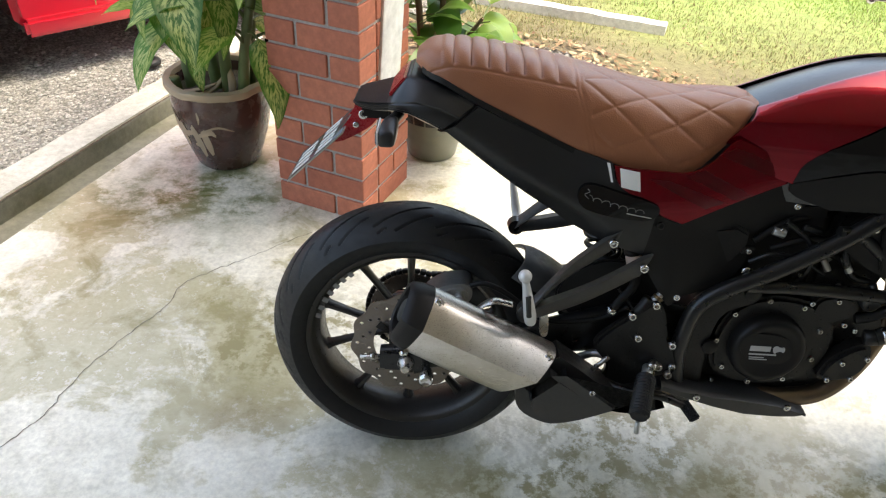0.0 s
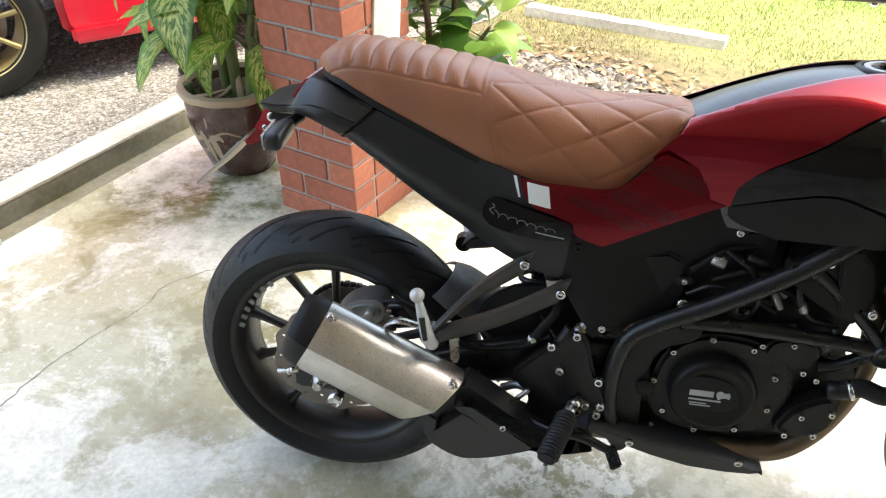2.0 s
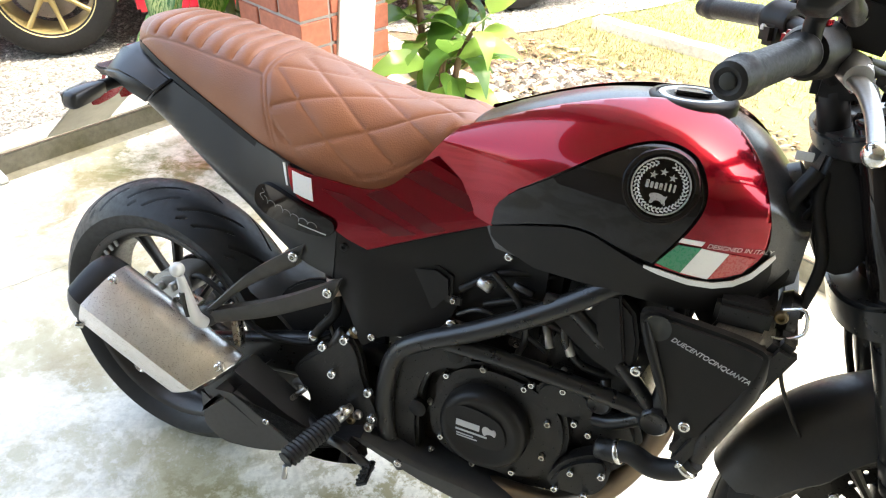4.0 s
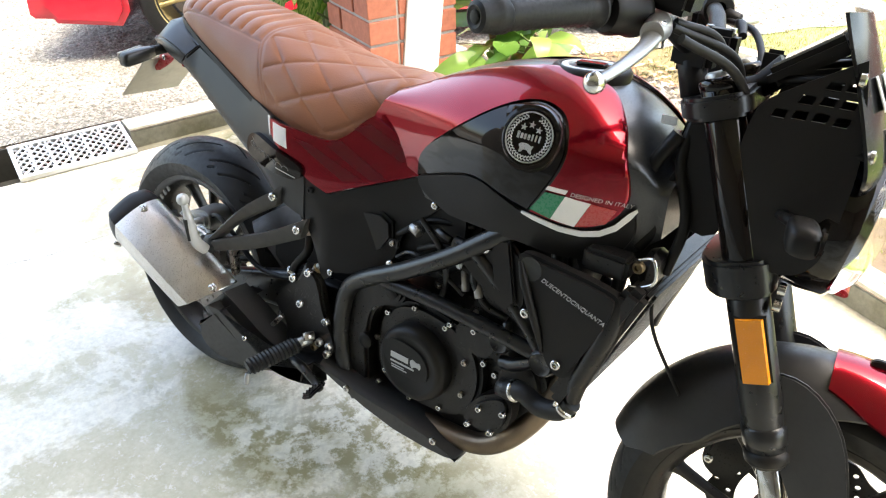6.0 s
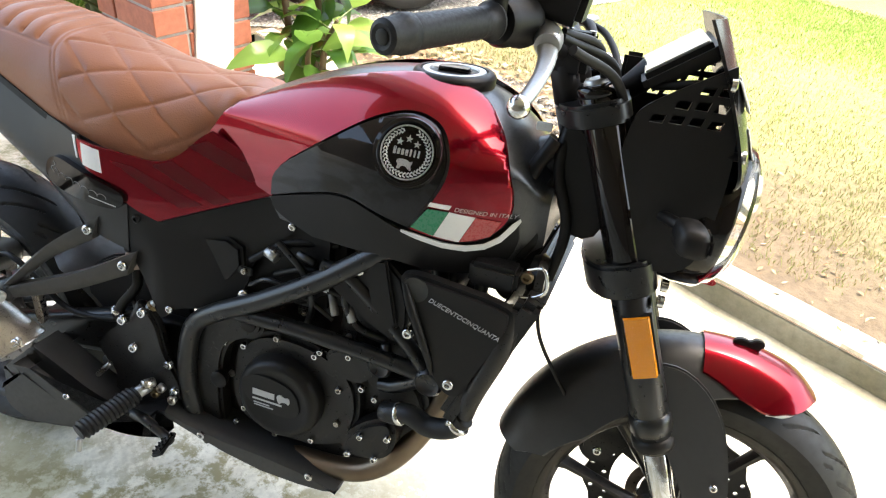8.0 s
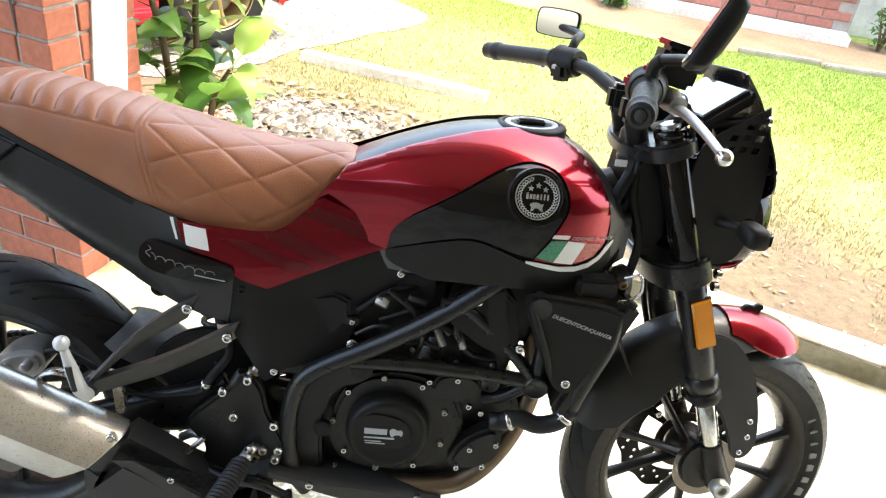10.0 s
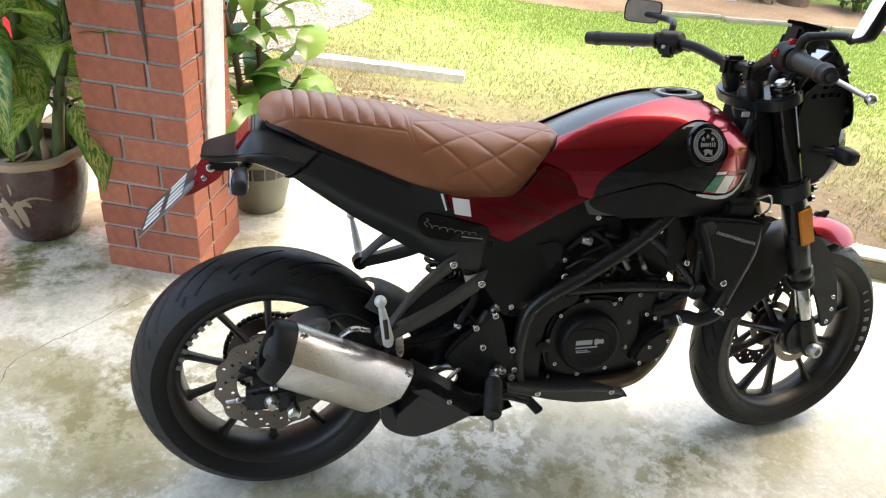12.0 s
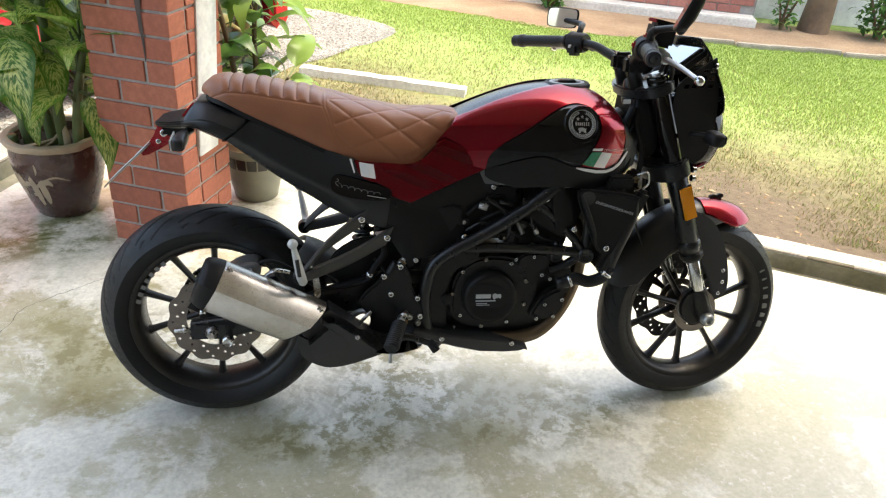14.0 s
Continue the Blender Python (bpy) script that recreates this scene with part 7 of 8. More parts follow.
def foot_side(s):
    st = part("pillion_hanger", strut([(.390, s * .140, .622), (.30, s * .165, .560), (.232, s * .190, .488)], (.010, .015), (.024, .014)), M["dusty"], bike, "black pillion footrest hanger")
    part("hanger_arm", strut([(.455, s * .138, .572), (.35, s * .165, .520), (.24, s * .190, .482)], (.010, .015), (.024, .014)), M["dusty"], st)
    part("hanger_foot", lathe([(0, s * .175), (.018, s * .175), (.020, s * .20), (.014, s * .205), (0, s * .205)], 18, "y", (.232, 0, .482), closed=False), M["frame"], st)
    for x, z in ((.383, .621), (.448, .572)):
        part("hanger_bolt", bolt((x, s * .156, z), .009, .007, side=s), M["chrome"], st)
    pg = part("pillion_peg", tube([(.238, s * .215, .478), (.234, s * .232, .50), (.226, s * .238, .54), (.218, s * .241, .578)], [.011, .012, .010, .0065], 12, 5), M["silver"], bike, "folded silver pillion footrest with a ball end")
    part("peg_ball", lathe([(.0001, -.0125)] + [(.0125 * math.cos(a), .0125 * math.sin(a)) for a in np.linspace(-1.3, 1.3, 9)] + [(.0001, .0125)], 18, "z", (.216, s * .243, .589), closed=False), M["silver"], pg)
    # A dark bar laid on the peg stands for the groove's shade.
    part("peg_groove", tube([(.231, s * .243, .505), (.225, s * .247, .55)], .005, 8, 3), M["dark_void"], pg)
    # rider's hanger plate
    o = chaikin([(.375, .40), (.385, .375), (.415, .345), (.40, .30), (.44, .285), (.52, .325), (.555, .33), (.552, .37), (.520, .42), (.51, .475), (.485, .505), (.455, .475), (.43, .455)], 2)
    hp = part("footrest_plate", plate(o, s * .135, s * .158, .006), M["engine"], bike, "black cast footrest plate")
    for x, z, m in ((.442, .468, "chrome"), (.484, .495, "chrome"), (.461, .418, "chrome"), (.531, .405, "chrome"), (.513, .350, "steel"), (.540, .352, "chrome"), (.535, .332, "steel"), (.50, .335, "old_brass")):
        part("plate_bolt", bolt((x, s * .158, z), .0085, .010, side=s), M[m], hp)
    part("pivot_bolt", lathe([(0, s * .158), (.018, s * .158), (.018, s * .176), (.015, s * .180), (.009, s * .180), (.007, s * .172), (0, s * .172)], 24, "y", (.402, 0, .300), closed=False), M["steel"], hp, "large steel pivot bolt")
    # rubber footrest
    a, b = Vector((.492, s * .165, .352)), Vector((.452, s * .292, .326))
    fp = part("footrest", rod(a, a.lerp(b, .22), .011, 12), M["cast"], bike, "rubber-covered rider's footrest")
    bm = bmesh.new()
    rings = []
    for k in range(29):
        t = .2 + .8 * k / 28
        c = a.lerp(b, t)
        q = (.016 if k % 2 else .0185) * (1 if 1 < k < 27 else .8)
        d = (b - a).normalized()
        sx = d.cross(Vector((0, 0, 1))).normalized()
        uz = sx.cross(d)
        rings.append([c + q * 1.1 * math.cos(u) * sx + q * .85 * math.sin(u) * uz for u in (2 * math.pi * i / 14 for i in range(14))])
    skin(bm, rings)
    part("peg_rubber", fix(bm), M["rubber"], fp, "ribbed black rubber")
    part("hero_pin", rod(b + Vector((0, 0, -.012)), b + Vector((.0, s * .004, -.036)), .005, 8), M["cast"], fp)
    part("peg_spring", rod(a + Vector((.01, 0, .01)), a + Vector((.0, s * .02, .012)), .009, 10), M["steel"], fp)


foot_side(-1)
foot_side(1)
part("brake_pedal", tube([(.415, -.165, .302), (.46, -.190, .305), (.51, -.205, .312), (.553, -.212, .300), (.572, -.218, .296)], [.010, .009, .009, .008, .008], 10, 6), M["frame"], bike, "black rear brake pedal")
bm = box(0, 0, 0, .022, .055, .009, .003)
for k in range(5):
    for q in range(3):
        box(-.007 + .007 * q, -.02 + .01 * k, .006, .003, .004, .004, .001, bm, segs=1)
bmesh.ops.transform(bm, matrix=Matrix.Translation((.568, -.230, .298)) @ Matrix.Rotation(radians(12), 4, "Z") @ Matrix.Rotation(radians(-30), 4, "Y"), verts=bm.verts)
part("pedal_pad", bm, M["frame"], bike, "black knurled pedal pad", smooth=0)
part("brake_switch", tube([(.472, -.140, .470), (.484, -.142, .492), (.496, -.140, .508)], [.008, .010, .007], 10, 4), M["cast"], bike, "dull metal brake light switch")
part("switch_ring", rod((.489, -.142, .497), (.493, -.141, .503), .0115, 12), M["old_brass"], bike)
part("master_cylinder", rod((.445, -.145, .44), (.475, -.145, .50), .013, 14), M["engine"], bike)
part("push_rod", rod((.37, -.165, .325), (.41, -.165, .37), .005, 10), M["steel"], bike)
part("linkage", tube([(.36, -.12, .335), (.39, -.14, .36), (.43, -.15, .35)], .008, 10, 4), M["cast"], bike)
# side stand on the far side, down on the floor
part("side_stand", tube([(.50, .10, .27), (.53, .17, .16), (.565, .245, .052)], [.014, .012, .011], 12, 5), M["frame"], bike, "black side stand")
part("stand_foot", box(.572, .258, .0465, .07, .045, .008, .003, m=None), M["frame"], bike)

# ---- cooling ----
RM = Matrix.Translation((1.075, 0, .585)) @ Matrix.Rotation(radians(22), 4, "Y")
rad = part("radiator", box(0, 0, 0, .030, .285, .245, .006, m=RM), M["engine"], bike, "black radiator with fine fins")
for k in range(34):
    part("fin", box(.017, 0, -.112 + .0068 * k, .006, .235, .0016, 0, None, RM), M["skid_grey"], rad, smooth=0)
for s in (-1, 1):
    part("radiator_tank", box(0, s * .15, 0, .036, .034, .25, .010, m=RM), M["engine"], rad)
    o = chaikin([(.932, .690), (.945, .705), (.99, .703), (1.098, .692), (1.104, .672), (1.098, .640), (1.058, .548), (1.040, .520), (1.015, .525), (.992, .560)], 2)
    shd = part("radiator_shroud", plate(o, s * .148, s * .174, .006), M["matte_black"], bike, "black radiator shroud with grey lettering")
    part("shroud_rib", tube([(.945, s * .174, .690), (.958, s * .178, .66), (.985, s * .178, .60), (1.000, s * .174, .555)], [.004, .007, .006, .003], 8, 5), M["matte_black"], shd)
    # No recess is cut: this dark disc stands for its shade.
    part("shroud_recess", lathe([(0, s * .1745), (.016, s * .1745), (.019, s * .1755), (.019, s * .1740)], 20, "y", (.962, 0, .684), closed=False), M["dark_void"], shd)
    part("shroud_bolt", bolt((1.027, s * .174, .547), .0085, .007, side=s), M["chrome"], shd)
    part("shroud_edge", tube([(1.10, s * .155, .685), (1.09, s * .158, .62), (1.062, s * .158, .53), (1.055, s * .155, .485)], [.012, .018, .016, .012], 10, 5), M["engine"], shd)
side_text("DUECENTOCINQUANTA", .0098, .982, .672, 1.075, .643, .1752, M["grey_print"], rad, label="small grey lettering", shear=.25)
part("coolant_hose", tube([(.935, -.142, .437), (.965, -.146, .448), (1.00, -.150, .440), (1.035, -.152, .452), (1.053, -.152, .478)], .0165, 16, 7), M["rubber"], bike, "black coolant hose with steel clamps")
for a, b in (((.944, -.143, .440), (.953, -.144, .444)), ((1.042, -.152, .458), (1.048, -.152, .468))):
    part("hose_clamp", rod(a, b, .0195, 20), M["chrome"], bike)
part("clamp_screw", rod((1.03, -.165, .466), (1.036, -.17, .478), .004, 8), M["chrome"], bike)
part("horn", lathe([(0, -.012), (.03, -.012), (.036, 0), (.03, .012), (0, .012)], 24, "x", (1.115, -.085, .705), closed=False), M["engine"], bike, "small black horn")
part("connector_block", box(1.06, -.125, .715, .07, .04, .035, .006), M["engine"], bike)
part("brass_bolt", bolt((1.105, -.125, .722), .009, .008), M["old_brass"], bike)
part("wire_hook", tube([(1.105, -.13, .735), (1.128, -.14, .745), (1.135, -.14, .715), (1.118, -.14, .70), (1.10, -.14, .695)], .0028, 7, 7), M["chrome"], bike)


# ---- forks, wheel guard, headlamp ----
FT, FB = Vector((1.126, 0, 1.003)), Vector((1.386, 0, .305))  # fork axis, steered straight
FD = (FB - FT).normalized()


def fz(z):
    return FT + FD * ((FT.z - z) / -FD.z)


for s in (-1, 1):
    o = Vector((0, s * .083, 0))
    leg = part("fork_leg", steered(rod(fz(.978) + o, fz(.62) + o, .0265, 24)), M["gloss_black"], bike, "black upside-down fork leg")
    part("fork_sleeve", steered(rod(fz(.715) + o, fz(.470) + o, .0285, 24)), M["frame"], leg)
    part("fork_collar", steered(rod(fz(.535) + o, fz(.500) + o, .0315, 24)), M["frame"], leg)
    part("fork_collar", steered(rod(fz(.498) + o, fz(.475) + o, .0325, 24)), M["matte_black"], leg)
    part("stanchion", steered(rod(fz(.49) + o, fz(.335) + o, .0195, 24)), M["chrome"], leg, "polished chrome stanchion")
    part("axle_lug", steered(tube([fz(.375) + o, fz(.33) + o, fz(.287) + o * .98 + Vector((.008, 0, -.004)), fz(.262) + o * .98 + Vector((.008, 0, 0))], [.023, .026, .027, .016], 16, 4)), M["engine"], leg)
    part("fork_cap", steered(rod(fz(.992) + o, fz(.975) + o, .019, 6)), M["cast"], leg, "bare aluminium fork cap")
    part("fork_cap_ring", steered(rod(fz(.986) + o, fz(.968) + o, .0275, 24)), M["gloss_black"], leg)
    part("axle_end", steered(lathe([(0, s * .104), (.019, s * .104), (.019, s * .122), (.016, s * .126), (.010, s * .126), (.009, s * .117), (0, s * .117)], 20, "y", FC[0:1] + (0, FC[1]), closed=False)), M["cast"], leg)
    if s < 0:
        c0, c1 = fz(.690) + Vector((.004, -.1125, 0)), fz(.604) + Vector((.004, -.1125, 0))
        bm = bmesh.new()
        w = Vector((.017, 0, .006))
        skin(bm, [[c0 - w, c0 + w, c1 + w, c1 - w], [q + Vector((0, -.007, 0)) for q in (c0 - w * .9, c0 + w * .9, c1 + w * .9, c1 - w * .9)]])
        part("reflector", steered(fix(bm)), M["amber"], leg, "amber side reflector")
        bm = bmesh.new()
        skin(bm, [[c0 - w * 1.15 + Vector((0, .006, .003)), c0 + w * 1.15 + Vector((0, .006, .003)), c1 + w * 1.15 + Vector((0, .006, -.003)), c1 - w * 1.15 + Vector((0, .006, -.003))], [q + Vector((0, .002, 0)) for q in (c0 - w * 1.15, c0 + w * 1.15, c1 + w * 1.15, c1 - w * 1.15)]])
        part("reflector_backing", steered(fix(bm)), M["matte_black"], leg)
for zc, h, wd, nm in ((.952, .030, .046, "upper_triple_clamp"), (.738, .050, .046, "lower_triple_clamp")):
    c = fz(zc)
    o = chaikin([(c.x - .065, -.05), (c.x - .045, -.10), (c.x - .02, -.118), (c.x + .02, -.118), (c.x + .040, -.100), (c.x + .035, -.05), (c.x + .035, .05), (c.x + .040, .100), (c.x + .02, .118), (c.x - .02, .118), (c.x - .045, .10), (c.x - .065, .05)], 2)
    bm = plate(o, zc - h / 2, zc + h / 2, .005, plane="xy")
    bmesh.ops.transform(bm, matrix=Matrix.Translation((c.x, 0, zc)) @ Matrix.Rotation(radians(-20), 4, "Y") @ Matrix.Translation((-c.x, 0, -zc)), verts=bm.verts)
    tc = part(nm, steered(bm), M["frame"], bike, "black cast fork clamp")
    for s in (-1, 1):
        for dz in (-.012, .012):
            if zc < .8:
                q = c + Vector((.045, s * .098, dz - .012))
                part("clamp_bolt", steered(lathe([(0, .0), (.009, .0), (.009, .009), (.005, .009), (.004, .004), (0, .004)], 14, "x", tuple(q), closed=False)), M["chrome"], tc)
part("key_lock", steered(lathe([(0, 0), (.024, 0), (.024, .016), (.020, .022), (.012, .022), (0, .020)], 24, "z", (1.105, -.012, .945), closed=False)), M["engine"], bike, "dark ignition lock")
part("key_fob", steered(box(1.175, .04, .985, .03, .012, .06, .006)), M["matte_black"], bike)
part("cable_guide", steered(tube([(1.11, -.045, .93), (1.105, -.06, .86), (1.13, -.065, .78), (1.12, -.07, .70)], .008, 10, 6)), M["matte_black"], bike)
part("throttle_cable", steered(tube([(1.085, -.17, 1.05), (1.13, -.12, 1.03), (1.14, -.06, .95), (1.11, -.05, .86), (1.08, -.06, .80)], .0055, 8, 8)), M["matte_black"], bike)
part("throttle_cable", steered(tube([(1.085, -.18, 1.045), (1.15, -.10, 1.01), (1.15, -.04, .93), (1.10, -.03, .84)], .0055, 8, 8)), M["matte_black"], bike)
part("clutch_cable", steered(tube([(1.07, .20, 1.03), (1.13, .14, 1.02), (1.16, .05, .96), (1.13, .05, .84), (1.06, .09, .72)], .0055, 8, 8)), M["matte_black"], bike)
part("front_brake_hose", steered(tube([(1.10, -.19, 1.035), (1.16, -.11, .99), (1.19, -.03, .88), (1.20, .02, .75), (1.23, .07, .62), (1.30, .085, .45)], .006, 8, 8)), M["matte_black"], bike)
part("loose_wire", tube([(1.12, -.10, .70), (1.13, -.09, .62), (1.16, -.07, .55), (1.19, -.06, .50)], .003, 7, 7), M["matte_black"], bike)
part("headstock_cover", steered(plate(chaikin([(1.085, .92), (1.14, .93), (1.185, .80), (1.165, .76), (1.12, .77)], 1), -.06, .06, .008)), M["matte_black"], bike)
part("wiring_loom", tube([(1.10, -.06, .90), (1.075, -.075, .84), (1.10, -.07, .78), (1.08, -.08, .73)], .011, 9, 6), M["matte_black"], bike)
part("label_sticker", steered(box(1.075, -.052, .912, .022, .003, .012, .001)), M["white"], bike, "small white sticker")


def arc_guard(a0, a1, r0, width, taper, n=26, th=.004, inner=.0):
    """A mudguard skin round the front axle."""
    rings = []
    for k in range(n):
        t = k / (n - 1)
        a = radians(a0 + (a1 - a0) * t)
        w = width * taper(t)
        r = r0(t)
        up, dn = [], []
        for q in range(15):
            u = -1 + 2 * q / 14
            rr = r - .085 * abs(u * w / .080) ** 2.6
            up.append((FC[0] + rr * math.cos(a), u * w, FC[1] + rr * math.sin(a)))
            dn.append((FC[0] + (rr - th) * math.cos(a), u * w * .97, FC[1] + (rr - th) * math.sin(a)))
        rings.append(up + list(reversed(dn)))
    bm = bmesh.new()
    skin(bm, rings)
    return steered(fix(bm))


guard = part("front_mudguard", arc_guard(161, 72, lambda t: ease(t, [0, .3, .65, 1], [.318, .330, .336, .328]), .080, lambda t: float(np.interp(t, [0, .08, .3, .7, 1], [.72, .95, 1.05, .95, .68]))), M["skid_grey"], bike, "satin black front mudguard with a red tip", smooth=50)
part("mudguard_insert", arc_guard(94, 62, lambda t: ease(t, [0, .5, .8, 1], [.3405, .338, .333, .322]), .068, lambda t: ease(t, [0, .4, .75, .92, 1], [.80, .98, .92, .66, .30]), 24), M["red"], guard, "glossy red mudguard insert", smooth=50)
part("mudguard_edge", arc_guard(74, 62, lambda t: ease(t, [0, 1], [.3325, .317]), .072, lambda t: ease(t, [0, .6, 1], [.93, .75, .38]), 8), M["white"], guard, "white insert edge", smooth=50)
part("mudguard_ornament", steered(plate(chaikin([(1.402, .624), (1.406, .637), (1.418, .640), (1.428, .636), (1.434, .642), (1.446, .641), (1.450, .632), (1.443, .628), (1.446, .616), (1.438, .615), (1.434, .624), (1.418, .626), (1.412, .616), (1.405, .616)], 1), -.005, .005, .0015)), M["matte_black"], guard, "small plain dark ornament")
for s in (-1, 1):
    o = chaikin([(1.268, .600), (1.33, .615), (1.398, .565), (1.432, .47), (1.446, .385), (1.430, .352), (1.398, .352), (1.382, .40), (1.350, .46), (1.30, .52)], 2)
    bm = plate(o, s * .070, s * .078, .003)
    for v in bm.verts:
        k = max(0, min(1, (.60 - v.co.z) / .22))
        v.co.y += s * .026 * math.sin(k * math.pi / 2)
    stay = part("mudguard_stay", steered(bm), M["skid_grey"], guard, "dusty black mudguard stay")
    for x, z in ((1.415, .44), (1.418, .405), (1.41, .37)):
        part("stay_bolt", steered(bolt((x, s * .104, z), .006, .005, side=s)), M["chrome"], stay)
    part("stay_bolt", steered(bolt((1.245, s * .068, .43), .007, .006, side=s)), M["chrome"], guard)
    if s > 0:
        part("front_caliper", steered(plate(chaikin([(1.22, .33), (1.235, .39), (1.275, .42), (1.31, .40), (1.29, .33), (1.26, .30)], 2), .055, .115, .008)), M["engine"], bike, "black front brake caliper")
    part("speed_sensor_ring", steered(lathe([(.048, s * .046), (.068, s * .046), (.068, s * .049), (.048, s * .049)], 36, "y", FC[0:1] + (0, FC[1]))), M["disc"], front_wheel)
part("front_caliper_arm", steered(plate(chaikin([(1.30, .33), (1.33, .38), (1.372, .36), (1.40, .30), (1.37, .26), (1.32, .28)], 2), -.088, -.062, .006)), M["engine"], bike, "black wheel sensor bracket")
# plain light bars where the rim and tyres carry raised names
for cx, cz, a0, a1, r, y, st in ((FC[0], FC[1], -14, 30, .243, -.0525, True), (0, .304, 128, 165, .203, -.052, False)):
    for k in range(7):
        a = radians(a0 + (a1 - a0) * k / 6)
        bm = box(0, 0, 0, .027 if st else .016, .003, (.020, .014, .017, .014, .007, .007, .007)[k] if st else .012, .003, m=Matrix.Translation((cx + r * math.cos(a), y, cz + r * math.sin(a))) @ Matrix.Rotation(-a, 4, "Y"))
        part("tyre_bar" if st else "rim_bar", steered(bm) if st else bm, M["tyre_print"] if st else M["rim_print"], front_wheel if st else rear_wheel)

# headlamp
HLD = Vector((.98, 0, -.12)).normalized()
HC = Vector((1.258, 0, .83))


def hl_ring(t, r, n=36):
    c = HC + HLD * t
    u = Vector((0, 1, 0))
    v = HLD.cross(u)
    return [c + r * 1.05 * (math.cos(a) * u + math.sin(a) * v * 1.06) for a in (2 * math.pi * k / n for k in range(n))]


bm = bmesh.new()
skin(bm, [hl_ring(-.075, .045), hl_ring(-.06, .072), hl_ring(-.02, .092), hl_ring(.04, .100), hl_ring(.072, .099), hl_ring(.078, .095), hl_ring(.070, .088), hl_ring(.02, .05)])
hl = part("headlamp", steered(fix(bm)), M["gloss_black"], bike, "round gloss black headlamp with a clear lens", smooth=50)
bm = bmesh.new()
skin(bm, [hl_ring(.070, .094), hl_ring(.088, .090), hl_ring(.104, .070), hl_ring(.112, .040), hl_ring(.114, .010)])
part("headlamp_lens", steered(fix(bm)), M["lens"], hl, "clear headlamp lens", smooth=60)
bm = bmesh.new()
skin(bm, [hl_ring(.022, .048), hl_ring(.068, .086), hl_ring(.066, .087), hl_ring(.018, .05)], caps=False)
part("headlamp_bowl", steered(fix(bm)), M["chrome"], hl)
part("headlamp_led", steered(rod(HC + HLD * .022, HC + HLD * .05, .022, 20)), M["matte_black"], hl)
part("headlamp_chin", steered(plate(chaikin([(1.27, .735), (1.345, .722), (1.352, .728), (1.345, .735), (1.28, .745)], 1), -.035, .035, .004)), M["red_plastic"], hl, "red strip under the headlamp")
for s in (-1, 1):
    o = chaikin([(1.17, .80), (1.182, .950), (1.196, .975), (1.290, 1.034), (1.290, 1.034), (1.316, .93), (1.312, .82), (1.298, .768), (1.25, .752)], 2)
    hs = [[(x - .010, z - .005), (x - .006, z + .006), (x + .009, z + .006), (x + .006, z - .005)] for x, z in ((1.214, .958), (1.237, .960), (1.260, .961), (1.283, .960), (1.240, .979), (1.263, .981), (1.285, .981), (1.265, 1.000), (1.286, 1.001))]
    part("headlamp_bracket", steered(plate_holes(o, hs, s * .098, s * .103)), M["matte_black"], bike, "black perforated headlamp bracket")
    # front indicators
    a, b = Vector((1.245, s * .095, .835)), Vector((1.275, s * .140, .838))
    fi = part("front_indicator", steered(rod(a, b, .008, 12)), M["matte_black"], bike, "slim black front indicator")
    bm = bmesh.new()
    rings = []
    for t, k in ((0, .55), (.12, .9), (.4, 1), (.75, 1), (.93, .85), (1, .5)):
        c = b.lerp(Vector((1.286, s * .182, .829)), t)
        rings.append([(c.x + .019 * k * math.copysign(abs(math.cos(u)) ** .6, math.cos(u)), c.y, c.z + .019 * k * math.copysign(abs(math.sin(u)) ** .6, math.sin(u))) for u in (2 * math.pi * q / 16 for q in range(16))])
    skin(bm, rings)
    part("housing", steered(fix(bm)), M["matte_black"], fi)
    part("lens", steered(box(1.300, s * .160, .831, .012, .042, .026, .004)), M["lens_smoke"], fi, "clear grey lens")

# flyscreen that carries the front number as plain bars
SCR = [(1.276, 1.080), (1.316, .995), (1.346, .915), (1.347, .872)]
bm = bmesh.new()
rings = []
SCW = np.interp(np.linspace(0, 1, 16), [0, .12, .5, .8, .93, 1], [.072, .098, .120, .116, .098, .060])
for p, w in zip(spline([(a, b, 0) for a, b in SCR], 5), SCW):
    x, z = p.x, p.y
    ring = []
    for q in range(13):
        u = -1 + 2 * q / 12
        ring.append((x - .022 * u * u, float(w) * u, z))
    for q in range(13):
        u = 1 - 2 * q / 12
        ring.append((x - .022 * u * u - .004, float(w) * u, z - .001))
    rings.append(ring)
skin(bm, rings)
scr = part("flyscreen", steered(fix(bm)), M["tint"], bike, "dark flyscreen with plain white bars", smooth=50)
for row, (z, ys) in enumerate(((.995, (-.06, -.02, .02, .06)), (.935, (-.045, 0, .045)))):
    for y in ys:
        x = float(np.interp(-z, [-1.080, -.995, -.915], [1.276, 1.316, 1.346])) - .022 * (y / .12) ** 2
        bm = box(0, 0, 0, .002, .026, .042, .0005, m=Matrix.Translation((x + .0015, y, z)) @ Matrix.Rotation(radians(-29 if row == 0 else -22), 4, "Y"), segs=1)
        part("screen_bar", steered(bm), M["white"], scr, smooth=0)
for s in (-1, 1):
    for z in (1.012, .928):
        x = float(np.interp(-z, [-1.080, -.995, -.915], [1.276, 1.316, 1.346])) - .022 * .78
        part("screen_bolt", steered(lathe([(0, 0), (.009, 0), (.009, .006), (.005, .008), (0, .006)], 14, "x", (x - .004, s * .103, z), closed=False)), M["chrome"], scr)
        part("screen_stay", steered(rod((x - .004, s * .100, z), (1.20, s * .075, z - .02), .006, 8)), M["matte_black"], scr)

